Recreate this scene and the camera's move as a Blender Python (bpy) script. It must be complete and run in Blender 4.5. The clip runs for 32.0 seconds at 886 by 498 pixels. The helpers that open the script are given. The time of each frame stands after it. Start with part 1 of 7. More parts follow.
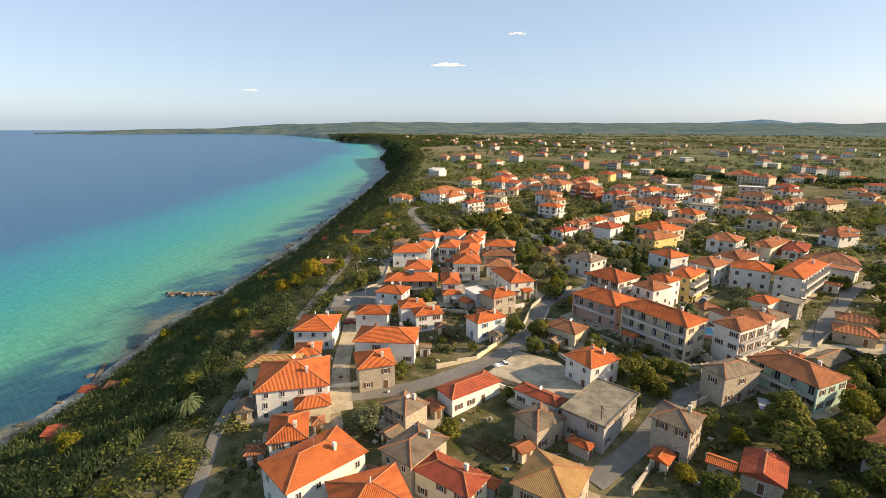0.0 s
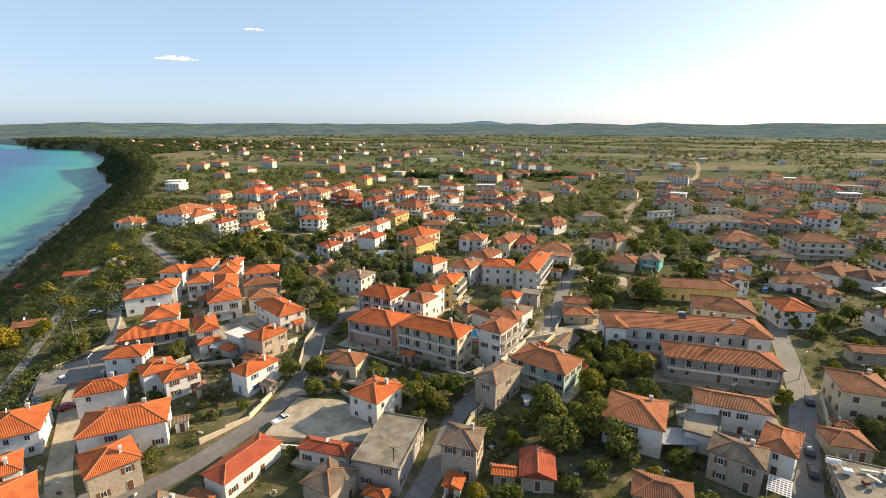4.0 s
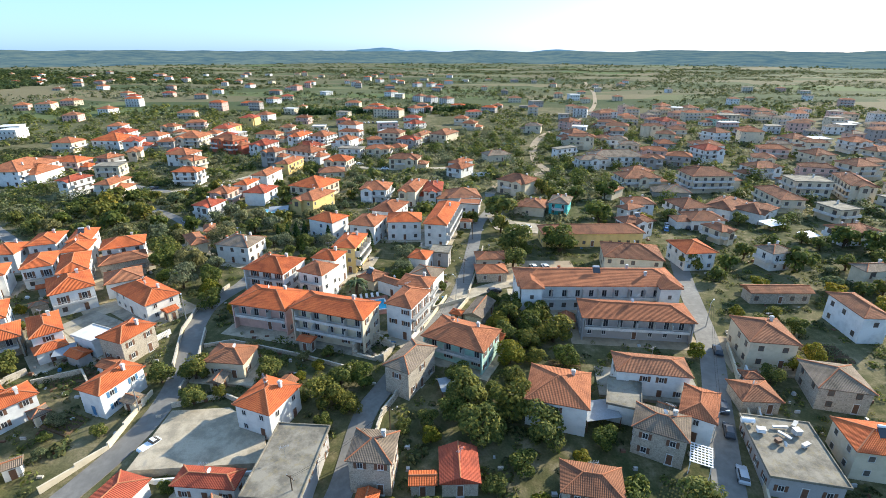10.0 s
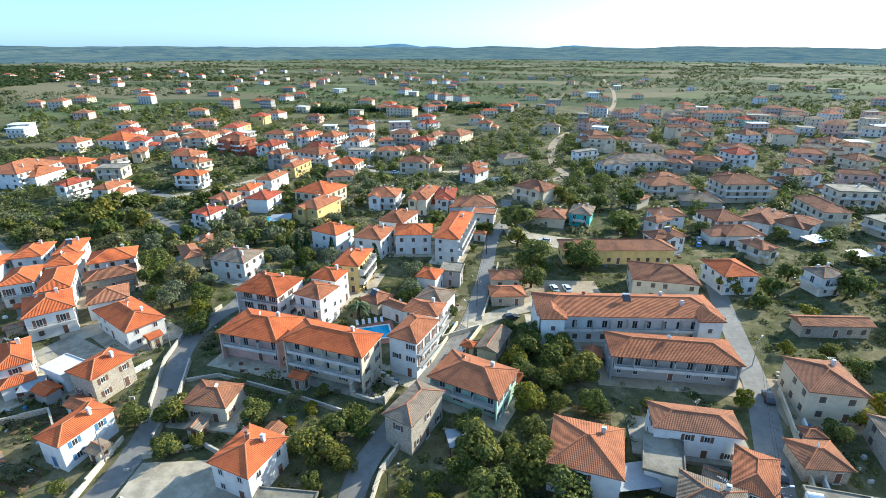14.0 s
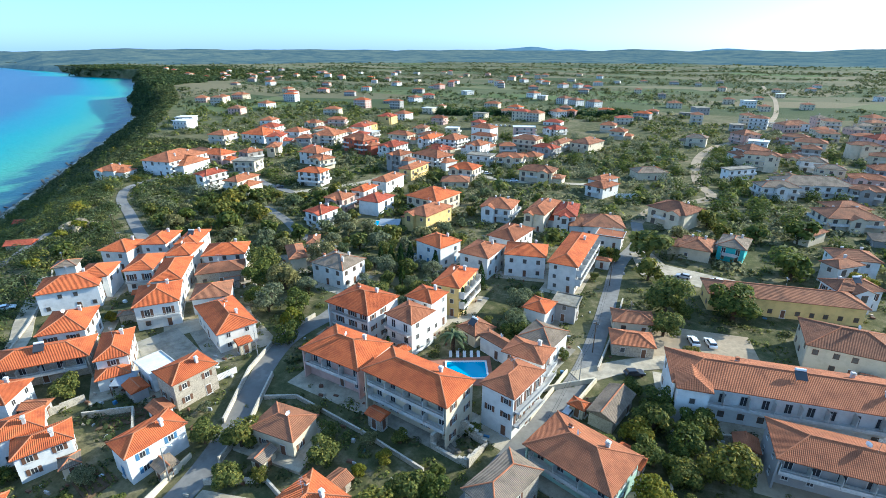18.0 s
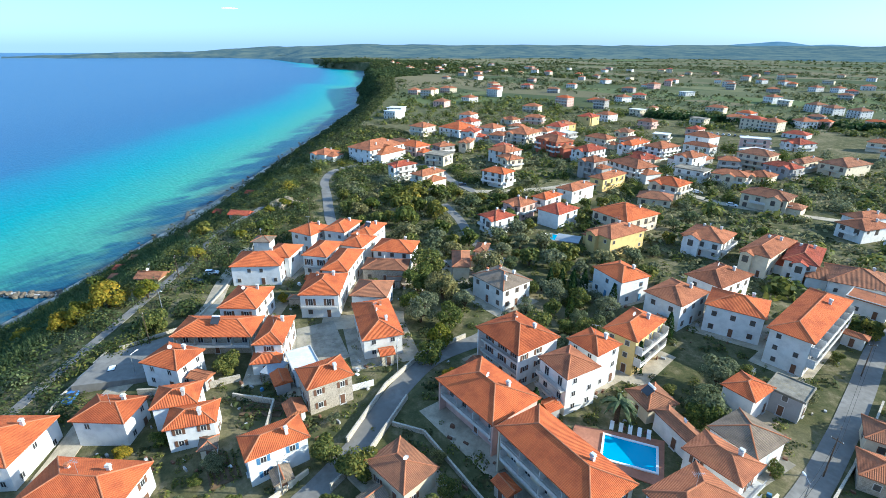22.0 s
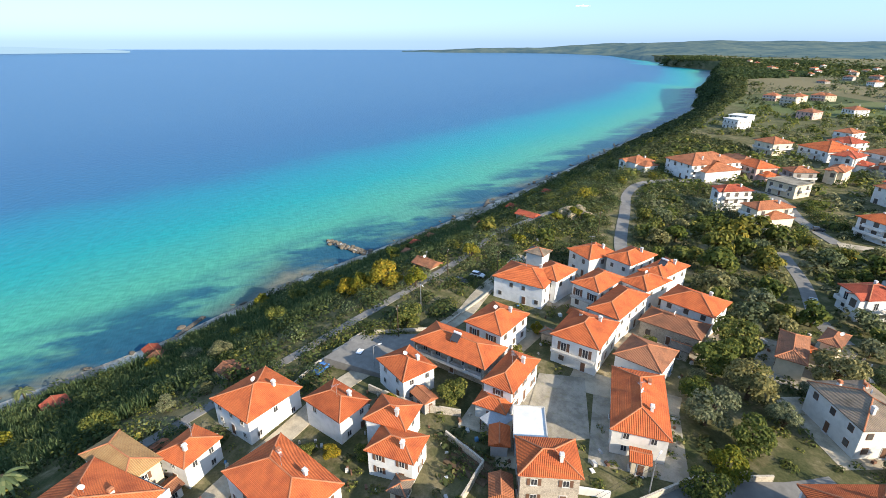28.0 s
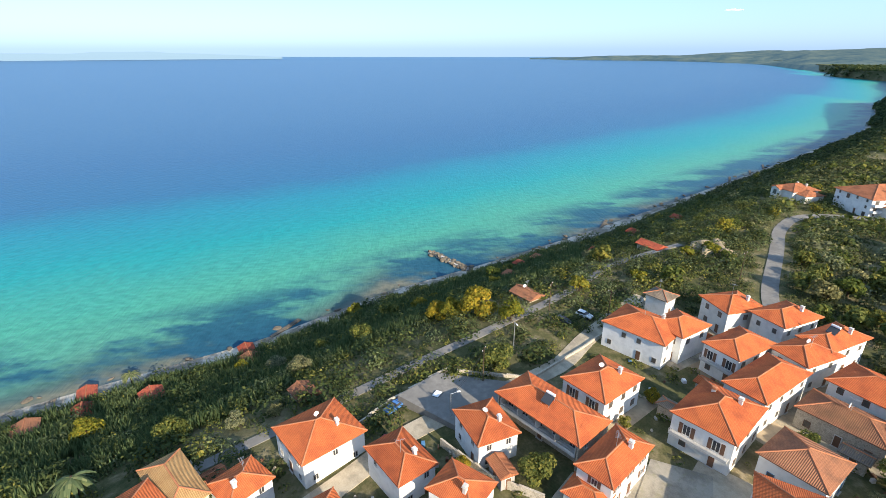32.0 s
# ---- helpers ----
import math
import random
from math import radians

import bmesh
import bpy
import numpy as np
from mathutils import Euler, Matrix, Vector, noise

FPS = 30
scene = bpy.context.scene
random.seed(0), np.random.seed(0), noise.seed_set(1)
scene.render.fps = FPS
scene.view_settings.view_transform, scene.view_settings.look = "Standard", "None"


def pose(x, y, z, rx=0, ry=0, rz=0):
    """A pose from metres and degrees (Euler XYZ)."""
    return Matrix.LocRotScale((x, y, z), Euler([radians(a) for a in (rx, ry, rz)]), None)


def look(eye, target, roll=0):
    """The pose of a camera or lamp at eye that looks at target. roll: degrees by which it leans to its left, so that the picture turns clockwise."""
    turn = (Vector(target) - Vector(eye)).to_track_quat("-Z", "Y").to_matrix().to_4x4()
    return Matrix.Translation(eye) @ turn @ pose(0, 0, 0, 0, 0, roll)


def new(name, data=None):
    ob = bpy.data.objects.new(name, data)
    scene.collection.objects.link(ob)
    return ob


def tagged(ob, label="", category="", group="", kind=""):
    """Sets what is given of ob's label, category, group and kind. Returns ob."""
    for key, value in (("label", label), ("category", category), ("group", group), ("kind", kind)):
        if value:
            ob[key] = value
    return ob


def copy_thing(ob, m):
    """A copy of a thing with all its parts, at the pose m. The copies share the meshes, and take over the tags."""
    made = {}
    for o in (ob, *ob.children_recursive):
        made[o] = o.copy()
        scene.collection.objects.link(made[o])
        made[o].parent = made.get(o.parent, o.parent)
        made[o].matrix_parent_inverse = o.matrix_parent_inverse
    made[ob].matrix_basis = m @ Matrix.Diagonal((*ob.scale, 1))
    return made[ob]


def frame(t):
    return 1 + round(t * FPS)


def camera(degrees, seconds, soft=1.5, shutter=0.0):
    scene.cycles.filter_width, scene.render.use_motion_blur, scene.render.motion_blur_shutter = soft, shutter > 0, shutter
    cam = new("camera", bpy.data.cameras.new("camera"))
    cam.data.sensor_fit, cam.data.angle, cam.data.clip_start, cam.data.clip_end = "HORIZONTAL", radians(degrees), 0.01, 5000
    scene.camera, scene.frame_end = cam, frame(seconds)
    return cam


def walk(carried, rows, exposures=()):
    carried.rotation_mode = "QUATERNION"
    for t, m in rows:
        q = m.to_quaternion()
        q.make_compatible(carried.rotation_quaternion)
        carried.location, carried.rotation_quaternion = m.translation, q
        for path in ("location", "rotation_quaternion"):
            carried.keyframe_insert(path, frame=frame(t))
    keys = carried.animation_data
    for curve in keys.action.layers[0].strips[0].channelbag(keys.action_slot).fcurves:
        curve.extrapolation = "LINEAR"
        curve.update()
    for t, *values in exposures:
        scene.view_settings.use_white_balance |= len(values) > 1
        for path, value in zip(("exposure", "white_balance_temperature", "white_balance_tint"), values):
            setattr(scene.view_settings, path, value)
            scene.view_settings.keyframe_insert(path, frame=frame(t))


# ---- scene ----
cam = camera(83.7, 32.0, soft=0.7)
# seconds, x, y, z, pitch (degrees under level), yaw (degrees to the left of +y)
PATH = [
    (0.0, 11.99, -25.63, 86.60, -14.23, 38.89),
    (0.5, 11.34, -24.23, 87.09, -14.20, 37.94),
    (1.0, 10.68, -22.84, 87.59, -14.17, 35.28),
    (1.5, 10.07, -21.92, 88.51, -14.26, 30.98),
    (2.0, 9.64, -20.80, 89.63, -14.41, 26.42),
    (2.5, 9.24, -19.74, 90.17, -14.30, 21.90),
    (3.0, 8.86, -19.32, 91.23, -14.38, 17.79),
    (3.5, 8.18, -18.29, 91.57, -14.28, 14.33),
    (5.5, 6.95, -13.42, 93.71, -14.25, 4.80),
    (6.0, 6.80, -11.92, 94.12, -14.22, 2.83),
    (7.0, 6.63, -8.99, 95.21, -14.35, 0.58),
    (7.5, 6.71, -7.42, 95.48, -16.13, 0.40),
    (8.0, 6.79, -5.68, 95.18, -19.94, 0.26),
    (9.0, 6.70, -2.41, 94.82, -21.70, 0.21),
    (10.0, 6.82, 0.94, 94.85, -21.88, 0.37),
    (11.0, 6.79, 4.39, 95.23, -21.96, 0.43),
    (12.0, 6.85, 7.85, 95.67, -22.14, 0.48),
    (13.0, 6.85, 11.64, 95.55, -22.16, 0.53),
    (13.5, 7.16, 13.70, 95.70, -22.25, 0.76),
    (14.0, 7.29, 15.83, 95.72, -22.28, 2.07),
    (15.0, 7.17, 20.02, 95.53, -22.23, 7.18),
    (15.5, 7.20, 21.90, 95.66, -22.28, 9.40),
    (17.5, 6.68, 31.12, 94.14, -21.93, 15.52),
    (18.0, 6.35, 33.29, 94.23, -21.95, 16.29),
    (19.0, 5.55, 37.24, 94.22, -22.03, 17.89),
    (20.0, 4.41, 41.57, 94.23, -22.19, 21.44),
    (20.5, 3.69, 43.80, 94.05, -22.17, 24.72),
    (21.0, 2.94, 46.17, 93.85, -22.20, 29.10),
    (22.0, 1.91, 50.30, 94.21, -22.41, 38.81),
    (23.0, -0.86, 54.13, 93.58, -22.48, 48.49),
    (24.0, -3.63, 57.95, 92.95, -22.56, 58.39),
    (25.0, -6.49, 61.02, 92.85, -22.70, 66.26),
    (25.5, -7.87, 62.44, 92.85, -22.77, 69.34),
    (27.5, -14.33, 66.84, 92.57, -22.76, 74.12),
    (28.0, -16.06, 67.66, 92.69, -22.73, 74.39),
    (29.0, -19.53, 69.28, 92.92, -22.67, 74.49),
    (30.0, -23.30, 70.89, 92.82, -22.53, 74.90),
    (30.5, -25.26, 71.62, 92.67, -22.47, 76.38),
    (31.0, -27.17, 72.44, 92.62, -22.42, 79.64),
    (31.5, -28.54, 72.89, 92.52, -22.24, 83.96),
    (32.0, -30.44, 73.17, 92.12, -22.00, 88.09),
]
walk(cam, [(t, pose(x, y, z, 90 + p, 0, w)) for t, x, y, z, p, w in PATH],
     [(0, 0.76, 8300, 14), (3.5, 0.85, 7900, 13), (5.5, 0.58, 7500, 12), (7.2, 0.54, 7300, 12), (8.6, 0.98, 6400, 9), (13, 1.18, 5550, 2), (19, 1.10, 5200, 1), (24, 1.08, 5450, 4), (29, 1.04, 6250, 10), (32, 1.04, 6300, 10)])

# ---- light: low afternoon sun, clear sky ----
SUN_AZ, SUN_EL = radians(56), radians(24)
world = bpy.data.worlds.new("sky")
scene.world = world
world.use_nodes = True
wn = world.node_tree.nodes
sky = wn.new("ShaderNodeTexSky")
sky.sky_type, sky.sun_disc = "NISHITA", False
sky.sun_elevation, sky.sun_rotation = SUN_EL, SUN_AZ
sky.altitude, sky.air_density, sky.dust_density, sky.ozone_density = 50, 0.7, 1.1, 2.0
wn["Background"].inputs["Strength"].default_value = 0.132
# the clear sky under an even veil of sea haze
veil = wn.new("ShaderNodeMix")
veil.data_type = "RGBA"
veil.inputs[0].default_value = 0.55
veil.inputs[7].default_value = (1.98, 3.15, 4.92, 1)
world.node_tree.links.new(sky.outputs["Color"], veil.inputs[6])
world.node_tree.links.new(veil.outputs[2], wn["Background"].inputs["Color"])
sun_data = bpy.data.lights.new("sun", "SUN")
sun_data.energy, sun_data.angle, sun_data.color = 5.0, radians(0.6), (1.0, 0.86, 0.66)
sun_dir = Vector((math.sin(SUN_AZ) * math.cos(SUN_EL), math.cos(SUN_AZ) * math.cos(SUN_EL), math.sin(SUN_EL)))
sun = new("sun", sun_data)
sun.matrix_world = look(sun_dir * 500, (0, 0, 0))


# ---- materials ----
def mat_base(name, rough=0.85, spec=0.3):
    m = bpy.data.materials.new(name)
    m.use_nodes = True
    nt = m.node_tree
    b = nt.nodes["Principled BSDF"]
    b.inputs["Roughness"].default_value = rough
    b.inputs["Specular IOR Level"].default_value = spec
    return m, nt, b


def node(nt, kind, **values):
    n = nt.nodes.new(kind)
    for key, value in values.items():
        n.inputs[key].default_value = value
    return n


def ramp(nt, source, stops):
    r = nt.nodes.new("ShaderNodeValToRGB")
    while len(r.color_ramp.elements) < len(stops):
        r.color_ramp.elements.new(0.5)
    for e, (p, c) in zip(r.color_ramp.elements, stops):
        e.position, e.color = p, (*c, 1)
    nt.links.new(source, r.inputs["Fac"])
    return r.outputs["Color"]


def mix(nt, fac, a, b, blend="MIX"):
    m = nt.nodes.new("ShaderNodeMix")
    m.data_type, m.blend_type = "RGBA", blend
    for socket, value in ((m.inputs[0], fac), (m.inputs[6], a), (m.inputs[7], b)):
        if isinstance(value, (int, float)):
            socket.default_value = value
        elif isinstance(value, tuple):
            socket.default_value = (*value, 1)
        else:
            nt.links.new(value, socket)
    return m.outputs[2]


def noise_tex(nt, scale, detail=4, coords=None, rough=0.6):
    n = node(nt, "ShaderNodeTexNoise", Scale=scale, Detail=detail, Roughness=rough)
    if coords is None:
        g = nt.nodes.new("ShaderNodeNewGeometry")
        coords = g.outputs["Position"]
    nt.links.new(coords, n.inputs["Vector"])
    return n.outputs["Fac"]


def bump(nt, b, height, strength, distance):
    n = node(nt, "ShaderNodeBump", Strength=strength, Distance=distance)
    nt.links.new(height, n.inputs["Height"])
    nt.links.new(n.outputs["Normal"], b.inputs["Normal"])


def rnd(nt):
    return nt.nodes.new("ShaderNodeObjectInfo").outputs["Random"]


def plaster(name, colour, stain=0.25):
    """Painted render with rain streaks and blotches."""
    m, nt, b = mat_base(name, 0.9, 0.2)
    dark = tuple(c * 0.72 for c in colour)
    n1 = noise_tex(nt, 0.6, 5)
    n2 = noise_tex(nt, 9.0, 3)
    c = mix(nt, ramp(nt, n1, [(0.45, (0, 0, 0)), (0.75, (1, 1, 1))]), colour, dark)
    c = mix(nt, stain, c, ramp(nt, n2, [(0.3, tuple(x * 0.8 for x in colour)), (0.7, colour)]))
    tone = ramp(nt, rnd(nt), [(0, (0.86, 0.84, 0.80)), (1, (1, 1, 1))])
    nt.links.new(mix(nt, 1.0, c, tone, "MULTIPLY"), b.inputs["Base Color"])
    bump(nt, b, n2, 0.15, 0.02)
    return m


def rubble(name, colour):
    """Rubble stone masonry."""
    m, nt, b = mat_base(name, 0.95, 0.2)
    g = nt.nodes.new("ShaderNodeNewGeometry")
    v = node(nt, "ShaderNodeTexVoronoi", Scale=2.6)
    v.feature = "DISTANCE_TO_EDGE"
    nt.links.new(g.outputs["Position"], v.inputs["Vector"])
    v2 = node(nt, "ShaderNodeTexVoronoi", Scale=2.6)
    nt.links.new(g.outputs["Position"], v2.inputs["Vector"])
    stone = mix(nt, v2.outputs["Color"], tuple(c * 0.62 for c in colour), colour)
    edge = ramp(nt, v.outputs["Distance"], [(0.0, (1, 1, 1)), (0.06, (0, 0, 0))])
    nt.links.new(mix(nt, edge, stone, tuple(min(1, c * 1.25) for c in colour)), b.inputs["Base Color"])
    bump(nt, b, v.outputs["Distance"], 0.4, 0.05)
    return m


def tiles(name, main, pale, dark):
    """Barrel tiles: columns up the slope, courses across it; lichen and weathering."""
    m, nt, b = mat_base(name, 0.9, 0.12)
    uv = nt.nodes.new("ShaderNodeUVMap")
    sep = nt.nodes.new("ShaderNodeSeparateXYZ")
    nt.links.new(uv.outputs["UV"], sep.inputs[0])

    def saw(socket, pitch, kind):
        d = nt.nodes.new("ShaderNodeMath")
        d.operation = "MULTIPLY"
        d.inputs[1].default_value = 2 * math.pi / pitch
        nt.links.new(socket, d.inputs[0])
        s = nt.nodes.new("ShaderNodeMath")
        s.operation = kind
        nt.links.new(d.outputs[0], s.inputs[0])
        return s.outputs[0]

    col = saw(sep.outputs["X"], 0.27, "SINE")
    row = saw(sep.outputs["Y"], 0.38, "SINE")
    n1 = noise_tex(nt, 0.35, 5)
    n2 = noise_tex(nt, 5.0, 4, rough=0.75)
    c = mix(nt, ramp(nt, n2, [(0.3, (0, 0, 0)), (0.7, (1, 1, 1))]), main, pale)
    c = mix(nt, ramp(nt, n1, [(0.44, (0, 0, 0)), (0.70, (0.75, 0.75, 0.75))]), c, dark)
    groove = ramp(nt, col, [(0.0, (0.55, 0.55, 0.55)), (0.45, (1, 1, 1))])
    c = mix(nt, 0.5, c, groove, "MULTIPLY")
    tone = ramp(nt, rnd(nt), [(0, (0.70, 0.70, 0.72)), (0.45, (0.92, 0.91, 0.90)), (1, (1.0, 1.0, 1.0))])
    nt.links.new(mix(nt, 1.0, c, tone, "MULTIPLY"), b.inputs["Base Color"])
    add = nt.nodes.new("ShaderNodeMath")
    add.operation = "MULTIPLY_ADD"
    add.inputs[1].default_value = 0.35
    nt.links.new(row, add.inputs[0])
    nt.links.new(col, add.inputs[2])
    bump(nt, b, add.outputs[0], 0.55, 0.06)
    return m


def plain(name, colour, rough=0.7, spec=0.4, metal=0.0, grain=6.0, vary=0.2):
    m, nt, b = mat_base(name, rough, spec)
    b.inputs["Metallic"].default_value = metal
    n = noise_tex(nt, grain, 4)
    n0 = noise_tex(nt, grain * 0.13, 5)
    fine = ramp(nt, n, [(0.3, tuple(c * (1 - vary) for c in colour)), (0.7, colour)])
    nt.links.new(mix(nt, ramp(nt, n0, [(0.4, (0, 0, 0)), (0.7, (1, 1, 1))]), fine, tuple(c * (1 - vary * 1.2) for c in colour)), b.inputs["Base Color"])
    bump(nt, b, n, 0.1, 0.01)
    return m


def stained(name, colour, stain, lichen):
    """Old concrete with dark water marks and yellowish lichen."""
    m, nt, b = mat_base(name, 0.92, 0.2)
    big, mid, fine = noise_tex(nt, 0.28, 5, rough=0.7), noise_tex(nt, 0.9, 5, rough=0.7), noise_tex(nt, 7.0, 3)
    c = mix(nt, ramp(nt, big, [(0.42, (0, 0, 0)), (0.60, (0.85, 0.85, 0.85))]), colour, stain)
    c = mix(nt, ramp(nt, mid, [(0.52, (0, 0, 0)), (0.68, (0.6, 0.6, 0.6))]), c, lichen)
    c = mix(nt, 0.5, c, ramp(nt, fine, [(0.3, (0.68, 0.68, 0.68)), (0.7, (1, 1, 1))]), "MULTIPLY")
    nt.links.new(c, b.inputs["Base Color"])
    bump(nt, b, fine, 0.2, 0.02)
    return m


def leaves(name, dark, light, warm):
    m, nt, b = mat_base(name, 0.75, 0.2)
    g = nt.nodes.new("ShaderNodeNewGeometry")
    c = ramp(nt, g.outputs["Random Per Island"], [(0, dark), (0.6, light), (1, warm)])
    n = noise_tex(nt, 0.12, 3)
    c = mix(nt, ramp(nt, n, [(0.35, (0, 0, 0)), (0.7, (0.8, 0.8, 0.8))]), c, mix(nt, 0.5, c, dark))
    tone = ramp(nt, rnd(nt), [(0, (0.7, 0.8, 0.6)), (0.6, (1, 1, 1)), (1, (1.25, 1.05, 0.7))])
    c = mix(nt, 1.0, c, tone, "MULTIPLY")
    nt.links.new(c, b.inputs["Base Color"])
    t = nt.nodes.new("ShaderNodeBsdfTranslucent")
    nt.links.new(c, t.inputs["Color"])
    mx = node(nt, "ShaderNodeMixShader", Fac=0.42)
    nt.links.new(b.outputs[0], mx.inputs[1])
    nt.links.new(t.outputs[0], mx.inputs[2])
    nt.links.new(mx.outputs[0], nt.nodes["Material Output"].inputs["Surface"])
    return m


WALLS = {
    "white": ("whitewashed", plaster("white_render", (0.74, 0.73, 0.70))),
    "cream": ("cream-rendered", plaster("cream_render", (0.66, 0.57, 0.42))),
    "yellow": ("yellow-painted", plaster("yellow_render", (0.68, 0.50, 0.20))),
    "pink": ("pale pink", plaster("pink_render", (0.62, 0.42, 0.36))),
    "mint": ("pale green", plaster("mint_render", (0.42, 0.58, 0.48))),
    "teal": ("turquoise-painted", plaster("teal_render", (0.12, 0.50, 0.48))),
    "redwall": ("brick-red painted", plaster("red_render", (0.48, 0.14, 0.08))),
    "greystone": ("grey-rendered", plaster("grey_render", (0.38, 0.36, 0.34), 0.5)),
    "stone": ("rubble stone", rubble("rubble_stone", (0.42, 0.36, 0.28))),
}
ROOFS = {
    "orange": ("an orange clay-tile roof", tiles("orange_tiles", (0.54, 0.120, 0.036), (0.64, 0.19, 0.070), (0.31, 0.075, 0.034))),
    "brown": ("a weathered brown tile roof", tiles("brown_tiles", (0.30, 0.12, 0.065), (0.40, 0.19, 0.10), (0.14, 0.075, 0.05))),
    "rust": ("a weathered terracotta tile roof", tiles("rust_tiles", (0.37, 0.125, 0.055), (0.48, 0.20, 0.10), (0.20, 0.08, 0.045))),
    "red": ("a dark red tile roof", tiles("red_tiles", (0.40, 0.085, 0.045), (0.50, 0.13, 0.07), (0.22, 0.06, 0.04))),
    "grey": ("an old grey-brown stone-tile roof", tiles("grey_tiles", (0.22, 0.17, 0.15), (0.34, 0.26, 0.16), (0.10, 0.085, 0.06))),
    "sand": ("a pale ochre tile roof", tiles("ochre_tiles", (0.55, 0.30, 0.11), (0.62, 0.40, 0.18), (0.34, 0.18, 0.08))),
    "concrete": ("a bare concrete flat roof", stained("roof_concrete", (0.28, 0.25, 0.195), (0.13, 0.115, 0.09), (0.26, 0.21, 0.11))),
    "whiteflat": ("a white-coated flat roof", plain("roof_coating", (0.70, 0.69, 0.66), 0.8, 0.3, grain=1.0, vary=0.25)),
}
M_FRAME = plain("painted_frame", (0.62, 0.60, 0.56), 0.6)
M_WOOD = plain("brown_wood", (0.16, 0.08, 0.045), 0.7, grain=12)
M_BLUE = plain("blue_paint", (0.09, 0.22, 0.38), 0.6)
M_PANE, _nt, _b = mat_base("window_glass", 0.12, 0.5)
_b.inputs["Base Color"].default_value = (0.045, 0.045, 0.048, 1)
M_RIDGE = plain("mortared_ridge_tiles", (0.50, 0.20, 0.10), 0.9, 0.1, grain=4, vary=0.35)
M_CAP = plain("chimney_render", (0.66, 0.63, 0.58), 0.9, 0.2, grain=3, vary=0.3)
M_SLAB = plain("concrete_slab", (0.52, 0.50, 0.46), 0.9, 0.2, grain=2, vary=0.25)
M_RAIL = plain("railing_paint", (0.45, 0.44, 0.42), 0.5, 0.5, grain=20)
M_METAL = plain("galvanised_metal", (0.50, 0.51, 0.52), 0.4, 0.5, 0.7, grain=9)
M_WHITE = plain("white_enamel", (0.78, 0.78, 0.77), 0.4, 0.5, grain=3, vary=0.12)
M_BARK = plain("bark", (0.12, 0.085, 0.055), 0.95, 0.1, grain=5, vary=0.5)
M_LEAF = leaves("broadleaf_foliage", (0.052, 0.074, 0.020), (0.155, 0.174, 0.042), (0.31, 0.275, 0.06))
M_OLIVE = leaves("olive_foliage", (0.080, 0.096, 0.052), (0.20, 0.215, 0.118), (0.34, 0.33, 0.18))
M_CYPRESS = leaves("cypress_foliage", (0.016, 0.039, 0.013), (0.039, 0.085, 0.023), (0.078, 0.104, 0.026))
M_PINE = leaves("pine_foliage", (0.024, 0.044, 0.018), (0.070, 0.100, 0.034), (0.13, 0.15, 0.045))
M_GOLD = leaves("autumn_foliage", (0.10, 0.11, 0.015), (0.26, 0.24, 0.03), (0.42, 0.30, 0.035))
M_REED = leaves("reed_foliage", (0.058, 0.086, 0.042), (0.150, 0.190, 0.095), (0.25, 0.26, 0.125))
M_SHRUB = leaves("shrub_foliage", (0.034, 0.048, 0.019), (0.105, 0.125, 0.046), (0.21, 0.185, 0.066))
M_ASPHALT = plain("worn_asphalt", (0.245, 0.23, 0.205), 0.9, 0.25, grain=0.8, vary=0.35)
M_PAVING = stained("concrete_paving", (0.46, 0.39, 0.285), (0.26, 0.225, 0.165), (0.36, 0.30, 0.20))
M_DIRT = plain("dirt_track", (0.42, 0.33, 0.22), 0.95, 0.1, grain=0.8, vary=0.35)
M_YARD = stained("stone_flags", (0.36, 0.32, 0.25), (0.20, 0.175, 0.135), (0.24, 0.22, 0.12))
M_STONEWALL = rubble("field_stone", (0.48, 0.42, 0.33))


